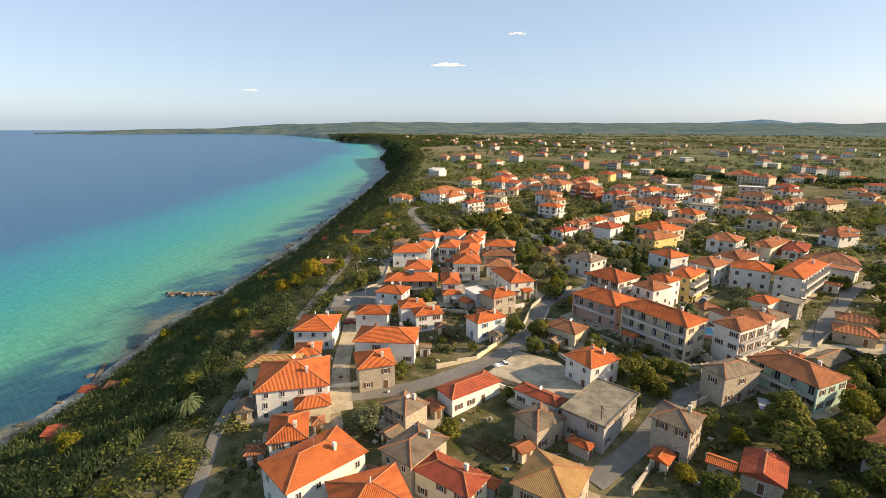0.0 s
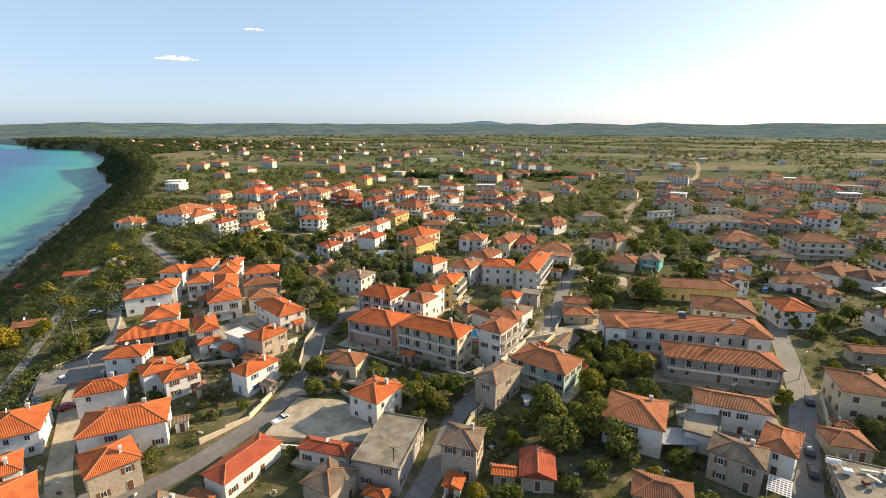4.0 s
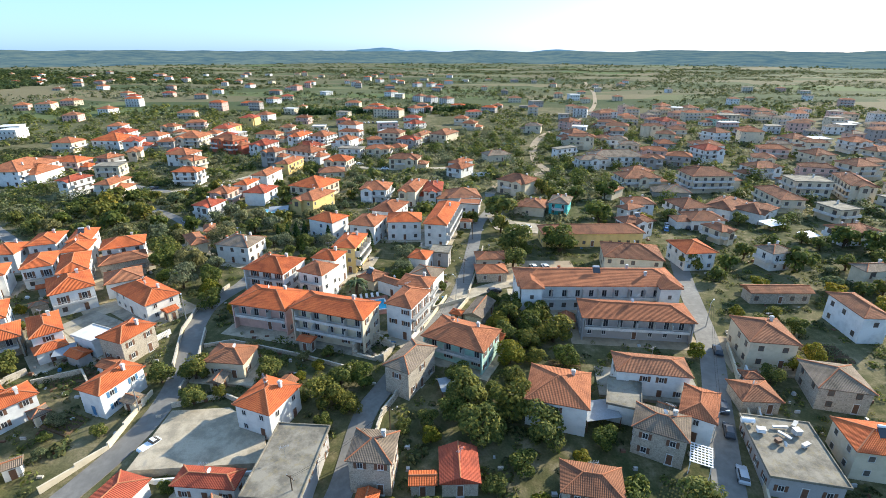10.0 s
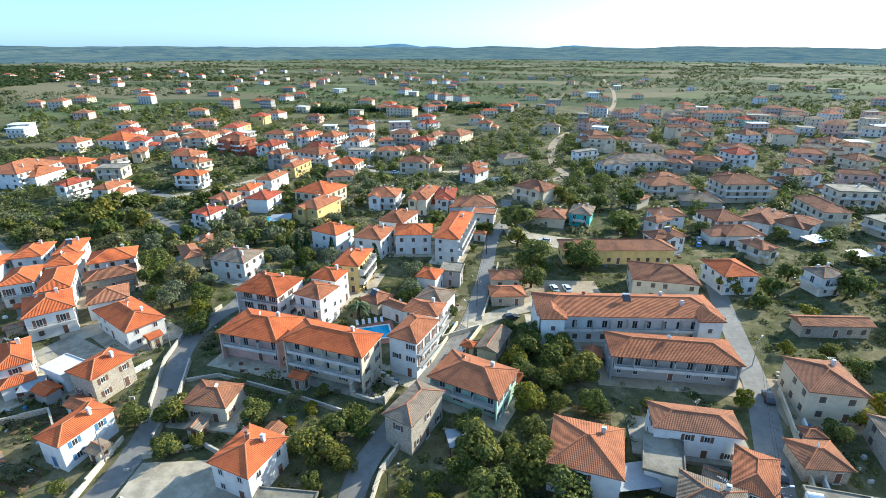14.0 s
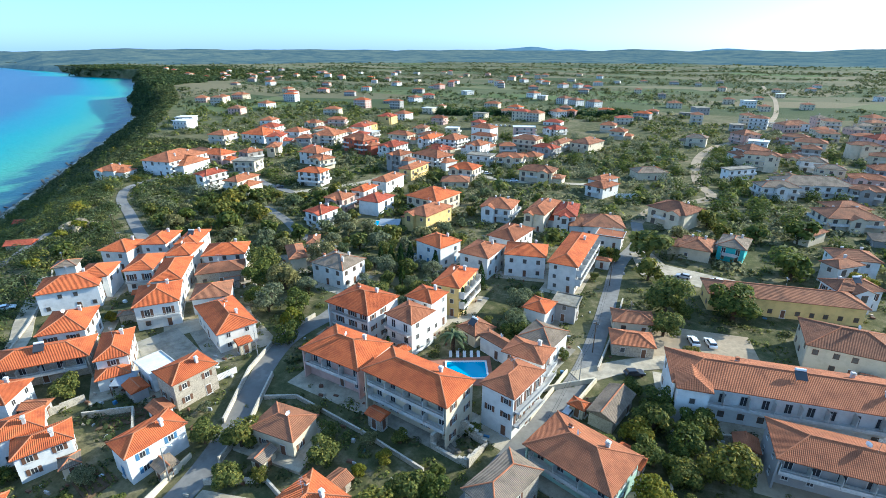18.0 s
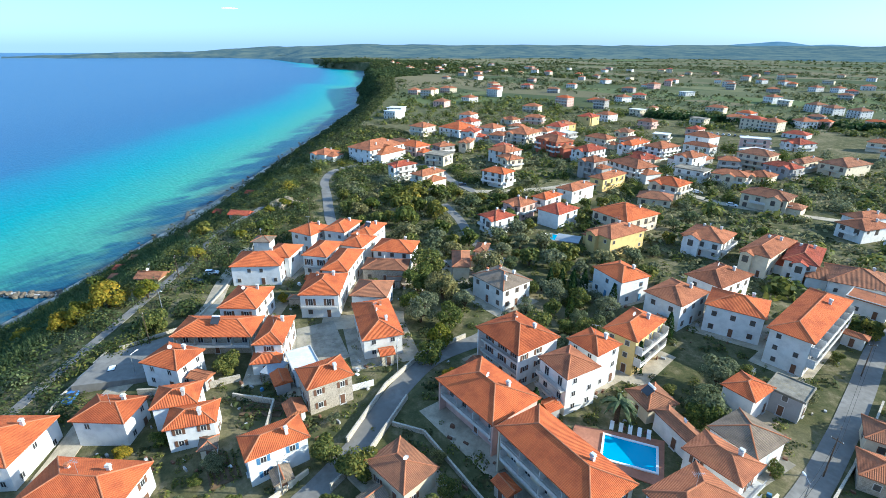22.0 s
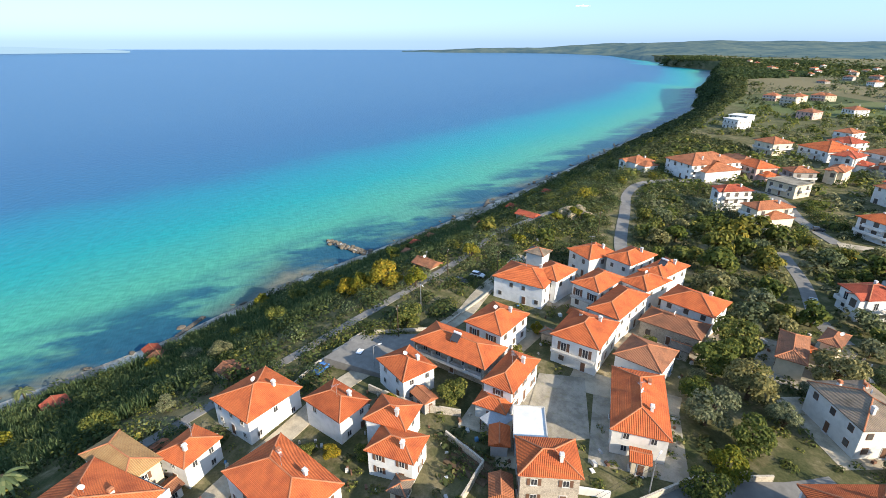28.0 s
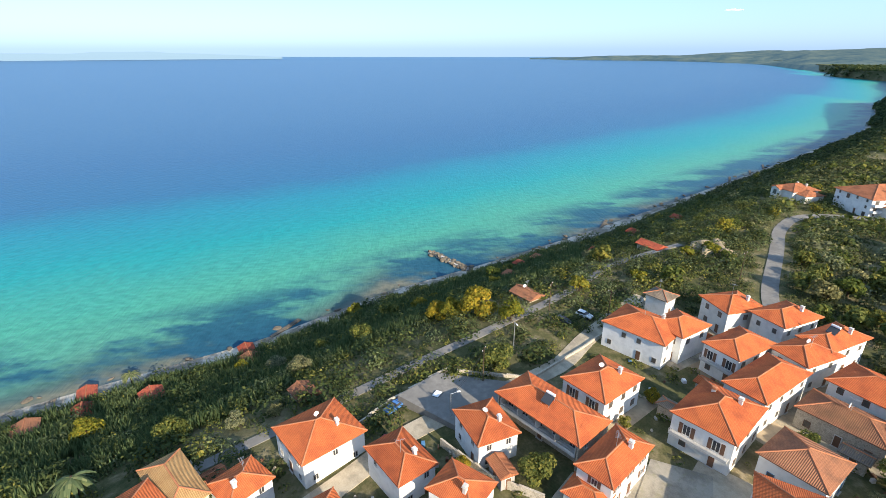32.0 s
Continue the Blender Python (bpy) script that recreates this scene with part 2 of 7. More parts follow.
def ground_material():
    m, nt, b = mat_base("dry_grass_and_soil", 0.97, 0.05)
    n1, n2, n3 = noise_tex(nt, 0.035, 5), noise_tex(nt, 0.35, 5), noise_tex(nt, 2.5, 4)
    c = ramp(nt, n1, [(0.35, (0.055, 0.065, 0.027)), (0.52, (0.125, 0.118, 0.055)), (0.68, (0.30, 0.245, 0.15))])
    c2 = ramp(nt, n2, [(0.36, (0.05, 0.062, 0.024)), (0.50, (0.115, 0.11, 0.048)), (0.60, (0.22, 0.18, 0.10)), (0.74, (0.40, 0.33, 0.22))])
    c = mix(nt, 0.5, c, c2)
    # far farmland: fields of their own colours
    g = nt.nodes.new("ShaderNodeNewGeometry")
    mp = nt.nodes.new("ShaderNodeMapping")
    mp.inputs["Scale"].default_value = (0.0045, 0.011, 0.0)
    mp.inputs["Rotation"].default_value = (0, 0, 0.25)
    nt.links.new(g.outputs["Position"], mp.inputs["Vector"])
    v = node(nt, "ShaderNodeTexVoronoi", Scale=1.0, Randomness=0.8)
    nt.links.new(mp.outputs[0], v.inputs["Vector"])
    sp = nt.nodes.new("ShaderNodeSeparateColor")
    nt.links.new(v.outputs["Color"], sp.inputs[0])
    fields = ramp(nt, sp.outputs[0], [(0.0, (0.066, 0.086, 0.038)), (0.3, (0.100, 0.118, 0.054)), (0.55, (0.145, 0.135, 0.073)), (0.8, (0.205, 0.175, 0.10)), (1.0, (0.115, 0.148, 0.057))])
    at = nt.nodes.new("ShaderNodeAttribute")
    at.attribute_name = "farmland"
    c = mix(nt, at.outputs["Fac"], c, fields)
    c = mix(nt, 0.5, c, ramp(nt, n3, [(0.3, (0.35, 0.35, 0.35)), (0.7, (1, 1, 1))]), "MULTIPLY")
    nt.links.new(c, b.inputs["Base Color"])
    bump(nt, b, n3, 0.5, 0.15)
    return m


def sea_material():
    m, nt, b = mat_base("sea_water", 0.3, 0.5)
    b.inputs["IOR"].default_value = 1.1
    at = nt.nodes.new("ShaderNodeAttribute")
    at.attribute_name = "offshore"
    n = noise_tex(nt, 0.012, 4)
    add = nt.nodes.new("ShaderNodeMath")
    add.operation = "MULTIPLY_ADD"
    add.inputs[1].default_value, add.inputs[2].default_value = 0.09, -0.045
    nt.links.new(n, add.inputs[0])
    sm = nt.nodes.new("ShaderNodeMath")
    sm.operation = "ADD"
    nt.links.new(add.outputs[0], sm.inputs[0])
    nt.links.new(at.outputs["Fac"], sm.inputs[1])
    c = ramp(nt, sm.outputs[0], [(0.0, (0.16, 0.16, 0.12)), (0.012, (0.07, 0.12, 0.11)), (0.045, (0.085, 0.27, 0.20)), (0.095, (0.070, 0.31, 0.225)), (0.19, (0.020, 0.275, 0.275)), (0.31, (0.018, 0.210, 0.285)), (0.40, (0.028, 0.130, 0.245)), (0.6, (0.033, 0.120, 0.24)), (1.0, (0.040, 0.130, 0.25))])
    g0 = nt.nodes.new("ShaderNodeNewGeometry")
    m0 = nt.nodes.new("ShaderNodeMapping")
    m0.inputs["Scale"].default_value = (1.0, 0.45, 1.0)
    m0.inputs["Rotation"].default_value = (0, 0, 0.63)
    nt.links.new(g0.outputs["Position"], m0.inputs["Vector"])
    weed = ramp(nt, noise_tex(nt, 0.035, 5, m0.outputs[0], 0.65), [(0.44, (0, 0, 0)), (0.54, (1, 1, 1))])
    near = ramp(nt, at.outputs["Fac"], [(0.0, (0.95, 0.95, 0.95)), (0.05, (0.9, 0.9, 0.9)), (0.085, (0, 0, 0))])
    c = mix(nt, mix(nt, 1.0, weed, near, "MULTIPLY"), c, (0.018, 0.085, 0.135))
    # light and dark of the ripples, painted into the water's colour
    ripple_shade = noise_tex(nt, 0.42, 3, m0.outputs[0], 0.7)
    c = mix(nt, 0.6, c, ramp(nt, ripple_shade, [(0.30, (0.42, 0.5, 0.56)), (0.62, (1.0, 1.0, 1.0))]), "MULTIPLY")
    nt.links.new(c, b.inputs["Base Color"])
    g = nt.nodes.new("ShaderNodeNewGeometry")
    mp = nt.nodes.new("ShaderNodeMapping")
    mp.inputs["Scale"].default_value = (0.25, 0.9, 0.5)
    mp.inputs["Rotation"].default_value = (0, 0, 0.6)
    nt.links.new(g.outputs["Position"], mp.inputs["Vector"])
    bump(nt, b, noise_tex(nt, 0.6, 3, mp.outputs[0]), 0.6, 0.6)
    return m


# ---- mesh helpers ----
class Shape:
    """Collects faces of several simple solids into one mesh."""

    def __init__(self):
        self.v, self.f, self.uv, self.mi = [], [], [], []

    def face(self, pts, mi=0, uv=None):
        n = len(self.v)
        self.v += [tuple(p) for p in pts]
        self.f.append(tuple(range(n, n + len(pts))))
        self.uv += uv or [(0.0, 0.0)] * len(pts)
        self.mi.append(mi)

    def box(self, x0, y0, z0, x1, y1, z1, mi=0, taper=0.0):
        a = [(x0, y0, z0), (x1, y0, z0), (x1, y1, z0), (x0, y1, z0)]
        t = taper
        b = [(x0 + t, y0 + t, z1), (x1 - t, y0 + t, z1), (x1 - t, y1 - t, z1), (x0 + t, y1 - t, z1)]
        self.face(a[::-1], mi)
        self.face(b, mi)
        for i in range(4):
            j = (i + 1) % 4
            self.face((a[i], a[j], b[j], b[i]), mi)

    def tube(self, p, q, r0, r1, sides=6, mi=0):
        p, q = Vector(p), Vector(q)
        turn = (q - p).to_track_quat("Z", "Y").to_matrix()
        ring = [Vector((math.cos(2 * math.pi * k / sides), math.sin(2 * math.pi * k / sides), 0)) for k in range(sides)]
        a = [p + turn @ (c * r0) for c in ring]
        b = [q + turn @ (c * r1) for c in ring]
        for k in range(sides):
            j = (k + 1) % sides
            self.face((a[k], a[j], b[j], b[k]), mi)
        self.face(b, mi)
        self.face(a[::-1], mi)

    def mesh(self, name, *mats):
        me = bpy.data.meshes.new(name)
        me.from_pydata(self.v, [], self.f)
        lay = me.uv_layers.new(name="UVMap")
        lay.data.foreach_set("uv", np.array(self.uv, np.float32).ravel())
        me.polygons.foreach_set("material_index", np.array(self.mi, np.int32))
        for m in mats:
            me.materials.append(m)
        me.update()
        return me


def part(name, me, parent, label="", at=None):
    ob = new(name, me)
    ob.parent = parent
    if at is not None:
        ob.matrix_basis = at
    return tagged(ob, label=label)


def cloud_mesh(name, pts, size, mat, up=0.3, stretch=1.0, out=None):
    """Many small leaf blades round the given places. pts: array of x, y, z, size factor."""
    n = len(pts)
    rng = np.random.default_rng(len(pts) + int(abs(pts[0, 0]) * 7))
    a = rng.normal(size=(n, 3))
    a[:, 2] += up
    if out is not None:
        a = a * 0.42 + out
    a /= np.linalg.norm(a, axis=1, keepdims=True) + 1e-6
    t = rng.normal(size=(n, 3))
    u = np.cross(a, t)
    u /= np.linalg.norm(u, axis=1, keepdims=True) + 1e-6
    w = np.cross(a, u)
    s = (size * pts[:, 3] * rng.uniform(0.6, 1.3, n))[:, None]
    c = pts[:, :3]
    v = np.stack([c - u * s, c - w * s * 0.6 * stretch + a * s * 0.25, c + u * s, c + w * s * 0.6 * stretch + a * s * 0.25], 1).reshape(-1, 3)
    me = bpy.data.meshes.new(name)
    me.vertices.add(4 * n)
    me.vertices.foreach_set("co", v.astype(np.float32).ravel())
    me.loops.add(4 * n)
    me.loops.foreach_set("vertex_index", np.arange(4 * n, dtype=np.int32))
    me.polygons.add(n)
    me.polygons.foreach_set("loop_start", np.arange(0, 4 * n, 4, dtype=np.int32))
    me.materials.append(mat)
    me.update(calc_edges=True)
    me.validate()
    return me


# ---- the lie of the land ----
SHORE_Y = [-4600, -600, -43, 15, 57, 100, 145, 212, 386, 605, 742, 830, 880, 930, 1100, 1320, 1490, 1520, 1570, 1640, 1850, 2120, 2335, 2420, 2520, 3500, 4900]
SHORE_X = [3200, 140, -142, -176, -212, -239, -269, -318, -452, -625, -765, -870, -925, -905, -1100, -1380, -1560, -1800, -1950, -1940, -2380, -2950, -3400, -4200, -5100, -6000, -7000]


def shore_x(y):
    return np.interp(y, SHORE_Y, SHORE_X)


def wob(x, y, s, o=0.0):
    return np.sin(x * s + 1.3 * np.sin(y * s * 0.7 + o)) * np.cos(y * s * 1.13 + o + 0.8 * np.sin(x * s * 0.6))


def land_z(x, y):
    """Height of the ground: beach, bushy slope, level village, fields, far hills."""
    x, y = np.asarray(x, float), np.asarray(y, float)
    t = np.clip((y - 30) / 70, 0, 1)
    flat = 25 + 5 * t * t * (3 - 2 * t)
    far = np.clip((y - 420) / 350, 0, 1)
    flat = flat + 11 * far * np.clip(1 - (x + 880) / 700, 0, 1) * np.clip((1150 - y) / 260, 0, 1)
    r = np.hypot(x, y)
    flat = flat + np.clip((r - 300) / 500, 0, 1) * 2.2 * wob(x, y, 0.011)
    rise = np.clip((r - 1500) / 3200, 0, 1) ** 1.6
    flat = flat + rise * (-4 + 6 * wob(x, y, 0.0021, 1.0) + 6 * wob(x, y, 0.006))
    s = (x - shore_x(y)) * 0.84
    width = 76 - 40 * far
    k = np.clip((s - 7) / width, 0, 1)
    k = np.where(k < 0.7, 0.78 * k / 0.7 * (0.75 + 0.25 * k / 0.7), 0.78 + 0.22 * np.sin((k - 0.7) / 0.3 * math.pi / 2))
    slope = 1.2 + (flat - 1.2) * k
    beach = np.clip(s, -200, 7) / 7 * 1.2
    return np.where(s > 7, slope, np.where(s > 0, beach, s * 0.08))


def build_ground():
    ys = np.unique(np.concatenate([np.arange(-4600, -300, 300), np.arange(-300, -60, 20), np.arange(-60, 320, 4), np.arange(320, 900, 14), np.arange(900, 1500, 30), np.geomspace(1500, 4900, 40)]))
    ss = np.unique(np.concatenate([[-60, -20, -6, 0, 2, 4, 6, 8.4], np.arange(12, 330, 4.5), np.geomspace(330, 9000, 75)]))
    X = shore_x(ys)[:, None] + ss[None, :]
    Y = np.repeat(ys[:, None], len(ss), 1)
    Z = land_z(X, Y)
    v = np.stack([X, Y, Z], -1).reshape(-1, 3)
    a, b = len(ys), len(ss)
    i = (np.arange(a - 1)[:, None] * b + np.arange(b - 1)[None, :]).ravel()
    me = bpy.data.meshes.new("ground")
    me.from_pydata(v.tolist(), [], np.stack([i, i + 1, i + b + 1, i + b], 1).tolist())
    at = me.attributes.new("farmland", "FLOAT", "POINT")
    R = np.hypot(X - 20, Y - 150)
    at.data.foreach_set("value", (np.clip((R - 330) / 250, 0, 1) * np.clip((X - shore_x(Y) - 60) / 80, 0, 1)).astype(np.float32).ravel())
    me.polygons.foreach_set("use_smooth", np.ones(len(me.polygons), bool))
    me.materials.append(ground_material())
    tagged(new("ground", me), "dry grass and soil plateau sloping to the sea", "ground", kind="structure")


def build_sea():
    ys = np.unique(np.concatenate([np.arange(-4600, -300, 200), np.arange(-300, 900, 12), np.arange(900, 1600, 30), np.geomspace(1600, 4900, 30)]))
    os_ = np.concatenate([[-12], np.arange(0, 200, 6), np.arange(200, 700, 20), np.geomspace(700, 9500, 50)])
    sx = shore_x(ys)
    X = sx[:, None] - os_[None, :]
    Y = np.repeat(ys[:, None], len(os_), 1)
    R = np.hypot(X, Y)
    Z = 0.05 + 12 * np.clip((R - 2000) / 2800, 0, 1.3) ** 2
    v = np.stack([X, Y, Z], -1).reshape(-1, 3)
    a, b = len(ys), len(os_)
    i = (np.arange(a - 1)[:, None] * b + np.arange(b - 1)[None, :]).ravel()
    me = bpy.data.meshes.new("sea")
    me.from_pydata(v.tolist(), [], np.stack([i, i + b, i + b + 1, i + 1], 1).tolist())
    off = np.clip(os_ * 0.83 / 520, 0, 1)[None, :] * np.ones_like(X)
    at = me.attributes.new("offshore", "FLOAT", "POINT")
    at.data.foreach_set("value", off.astype(np.float32).ravel())
    me.polygons.foreach_set("use_smooth", np.ones(len(me.polygons), bool))
    me.materials.append(sea_material())
    tagged(new("water", me), "calm sea, turquoise inshore and deep blue farther out", "sea", kind="structure")


def strip(name, pts, width, mat, label, lift=None, kind="structure", step=3.0, cat="road"):
    """A road laid over the ground along a line of places."""
    if lift is None:
        lift = 0.06 + 0.018 * sum(1 for o in bpy.data.objects if o.get("category") in ("road", "lane"))
    p = [Vector(q) for q in pts]
    line = []
    for k in range(len(p) - 1):
        p0, p1, p2, p3 = p[max(0, k - 1)], p[k], p[k + 1], p[min(len(p) - 1, k + 2)]
        n = max(2, int((p2 - p1).length / step))
        for j in range(n):
            t = j / n
            line.append(0.5 * ((2 * p1) + (p2 - p0) * t + (2 * p0 - 5 * p1 + 4 * p2 - p3) * t * t + (3 * p1 - p0 - 3 * p2 + p3) * t ** 3))
    line.append(p[-1])
    sh = Shape()
    rows = []
    for k, c in enumerate(line):
        d = (line[min(k + 1, len(line) - 1)] - line[max(k - 1, 0)]).normalized()
        side = Vector((-d.y, d.x))
        row = []
        for e in (-1, -0.5, 0, 0.5, 1):
            q = c + side * e * width / 2
            row.append((q.x, q.y, float(land_z(q.x, q.y)) + lift))
        z = max(r[2] for r in row)
        rows.append([(r[0], r[1], 0.5 * r[2] + 0.5 * z) for r in row])
    for a, b in zip(rows, rows[1:]):
        for e in range(4):
            sh.face((a[e + 1], a[e], b[e], b[e + 1]))
        for e, o in ((0, -0.6), (4, -0.6)):
            q0, q1 = a[e], b[e]
            low0, low1 = (q0[0], q0[1], q0[2] + o), (q1[0], q1[1], q1[2] + o)
            sh.face((q0, low0, low1, q1) if e == 0 else (q1, low1, low0, q0))
    return tagged(new(name, sh.mesh(name, mat)), label, cat, kind=kind)


build_ground()
build_sea()


# ---- houses ----
def window_mesh(name, w, h, shutter=None):
    """Frame proud of the wall, glass set back in it, a bar, a sill, and open shutters."""
    s = Shape()
    f = 0.09
    for x0, x1, z0, z1 in ((-w / 2, -w / 2 + f, 0, h), (w / 2 - f, w / 2, 0, h), (-w / 2, w / 2, h - f, h), (-w / 2, w / 2, 0, f), (-0.03, 0.03, f, h - f)):
        s.box(x0, -0.07, z0, x1, 0.02, z1, 0)
    s.box(-w / 2 - 0.08, -0.14, -0.07, w / 2 + 0.08, 0.02, 0.0, 0)
    if shutter:
        for e in (-1, 1):
            x = e * (w / 2 + w / 4 + 0.04)
            s.box(x - w / 4, -0.06, 0, x + w / 4, -0.01, h, 1)
    return s.mesh(name, M_FRAME, shutter or M_FRAME)


def pane_mesh(w, h):
    s = Shape()
    s.box(-w / 2 + 0.08, -0.03, 0.08, w / 2 - 0.08, 0.0, h - 0.08)
    return s.mesh("pane", M_PANE)


def solid_window(name, w, h, frame):
    s = Shape()
    s.box(-w / 2, -0.06, 0, w / 2, 0.02, h, 0)
    s.box(-w / 2 + 0.1, -0.08, 0.1, w / 2 - 0.1, -0.055, h - 0.1, 1)
    return s.mesh(name, frame, M_CURTAIN)


M_CURTAIN = plain("curtained_glass", (0.13, 0.115, 0.10), 0.35, 0.5, grain=1.5, vary=0.5)
WIN = {k: window_mesh("window", 1.0, 1.25, m) for k, m in (("plain", None), ("wood", M_WOOD), ("blue", M_BLUE))}
FRENCH = {k: window_mesh("french_window", 1.25, 2.05, m) for k, m in (("plain", None), ("wood", M_WOOD), ("blue", M_BLUE))}
PANE_S, PANE_L = pane_mesh(1.0, 1.25), pane_mesh(1.25, 2.05)
WIDE_FAR = {}
WIN_FAR = {"plain": solid_window("window", 1.1, 1.3, M_FRAME), "wood": solid_window("window", 1.1, 1.3, M_WOOD), "blue": solid_window("window", 1.1, 1.3, M_BLUE)}


for _k, _m in (("plain", M_FRAME), ("wood", M_WOOD), ("blue", M_BLUE)):
    WIDE_FAR[_k] = solid_window("window", 1.7, 2.05, _m)


def door_mesh(mat):
    s = Shape()
    s.box(-0.58, -0.06, 0, 0.58, 0.02, 2.2, 0)
    s.box(-0.46, -0.09, 0.02, 0.46, -0.05, 2.08, 1)
    s.box(-0.7, -0.3, -0.16, 0.7, 0.0, 0.0, 2)
    for z in (0.25, 1.15):
        s.box(-0.34, -0.105, z, 0.34, -0.085, z + 0.7, 1)
    return s.mesh("door", M_FRAME, mat, M_SLAB)


DOORS = [door_mesh(M_WOOD), door_mesh(M_BLUE), door_mesh(M_FRAME), door_mesh(M_WOOD)]


def chimney(parent, x, y, z, tall=1.1):
    s = Shape()
    s.box(x - 0.32, y - 0.26, z - 0.9, x + 0.32, y + 0.26, z + tall, taper=0.02)
    if math.hypot(parent.matrix_basis.translation.x + 20, parent.matrix_basis.translation.y - 50) > 150:
        s.box(x - 0.42, y - 0.36, z + tall, x + 0.42, y + 0.36, z + tall + 0.3, taper=0.08)
        part("chimney", s.mesh("chimney", M_CAP), parent)
        return
    c = part("chimney", s.mesh("chimney", M_CAP), parent)
    s = Shape()
    s.box(x - 0.42, y - 0.36, z + tall, x + 0.42, y + 0.36, z + tall + 0.1)
    for e in (-0.24, 0.24):
        s.box(x + e - 0.08, y - 0.2, z + tall + 0.1, x + e + 0.08, y + 0.2, z + tall + 0.34)
    s.box(x - 0.4, y - 0.34, z + tall + 0.34, x + 0.4, y + 0.34, z + tall + 0.42, taper=0.06)
    part("chimney_cap", s.mesh("chimney_cap", M_RIDGE if tall < 1.2 else M_CAP), c)


def roof_parts(root, w, d, eave, kind, key, pitch, big):
    """Tiled roof over a w x d plan: slopes with thickness, then ridge and hip tiles."""
    mat = ROOFS[key][1]
    s = Shape()
    t = 0.16
    if kind == "flat":
        s.box(-w / 2, -d / 2, eave - 0.15, w / 2, d / 2, eave + 0.1)
        part("roof_slab", s.mesh("roof_slab", mat), root)
        p = Shape()
        for x0, y0, x1, y1 in ((-w / 2, -d / 2, w / 2, -d / 2 + 0.2), (-w / 2, d / 2 - 0.2, w / 2, d / 2), (-w / 2, -d / 2 + 0.2, -w / 2 + 0.2, d / 2 - 0.2), (w / 2 - 0.2, -d / 2 + 0.2, w / 2, d / 2 - 0.2)):
            p.box(x0, y0, eave + 0.1, x1, y1, eave + 0.3)
        part("parapet", p.mesh("parapet", mat if key == "concrete" else M_SLAB), root)
        return eave + 0.1
    along = w >= d
    L, S = (w, d) if along else (d, w)
    rise = S / 2 * math.tan(radians(pitch))
    k = L / 2 - (S / 2 if kind == "hip" else 0)
    k = max(k, 0.25)

    def p3(a, b, z):
        return (a, b, z) if along else (-b, a, z)

    e = eave
    c = [p3(-L / 2, -S / 2, e), p3(L / 2, -S / 2, e), p3(L / 2, S / 2, e), p3(-L / 2, S / 2, e)]
    r0, r1 = p3(-k, 0, e + rise), p3(k, 0, e + rise)
    sl = math.hypot(S / 2, rise)
    up = lambda q: (q[0], q[1], q[2] + t)
    off = random.random() * 5
    s.face([up(c[0]), up(c[1]), up(r1), up(r0)], 0, [(off, 0), (off + L, 0), (off + L / 2 + k, sl), (off + L / 2 - k, sl)])
    s.face([up(c[2]), up(c[3]), up(r0), up(r1)], 0, [(off, 0), (off + L, 0), (off + L / 2 + k, sl), (off + L / 2 - k, sl)])
    s.face([up(c[1]), up(c[2]), up(r1)], 0, [(0, 0), (S, 0), (S / 2, sl)])
    s.face([up(c[3]), up(c[0]), up(r0)], 0, [(0, 0), (S, 0), (S / 2, sl)])
    for i in range(4):
        j = (i + 1) % 4
        s.face([c[i], c[j], up(c[j]), up(c[i])], 0)
    s.face([c[3], c[2], c[1], c[0]], 1)
    part("roof", s.mesh("roof", mat, M_CAP), root)
    q = Shape()
    lines = [(r0, r1)] if k > 0.3 else []
    if kind == "hip":
        lines += [(c[0], r0), (c[3], r0), (c[1], r1), (c[2], r1)]
    for a, b in lines:
        q.tube((a[0], a[1], a[2] + t), (b[0], b[1], b[2] + t), 0.13, 0.13, 6)
    part("ridge_tiles", q.mesh("ridge_tiles", M_RIDGE), root)
    return eave + rise * 0.45


def balcony(root, x0, y0, w, z, rot):
    """Slab with a railing; x0, y0: the middle of its wall edge."""
    at = Matrix.Translation((x0, y0, z)) @ Matrix.Rotation(rot, 4, "Z")
    s = Shape()
    s.box(-w / 2, -1.25, -0.2, w / 2, 0, 0)
    s.box(-w / 2, -1.25, 0, w / 2, -1.13, 0.32)
    b = part("balcony", s.mesh("balcony", M_SLAB), root, at=at)
    s = Shape()
    n = max(3, int(w / 0.5))
    pitch = w / n
    out = [(-w / 2, 0.98)]
    for k in range(n):
        x = -w / 2 + k * pitch
        out += [(x, 0.3), (x + 0.06, 0.3), (x + 0.06, 0.9), (x + pitch, 0.9)]
    out += [(w / 2, 0.3), (w / 2 + 0.06, 0.3), (w / 2 + 0.06, 0.98)]
    fr = [(x, -1.24, z) for x, z in out]
    bk = [(x, -1.19, z) for x, z in out]
    v0 = len(s.v)
    s.v += fr + bk
    m = len(out)
    s.f += [tuple(range(m)), tuple(range(2 * m - 1, m - 1, -1))] + [(i, i + m, (i + 1) % m + m, (i + 1) % m) for i in range(m)]
    s.uv += [(0.0, 0.0)] * (6 * m)
    s.mi += [0] * (m + 2)
    part("railing", s.mesh("railing", M_RAIL), b)


HOUSE_BOXES = []


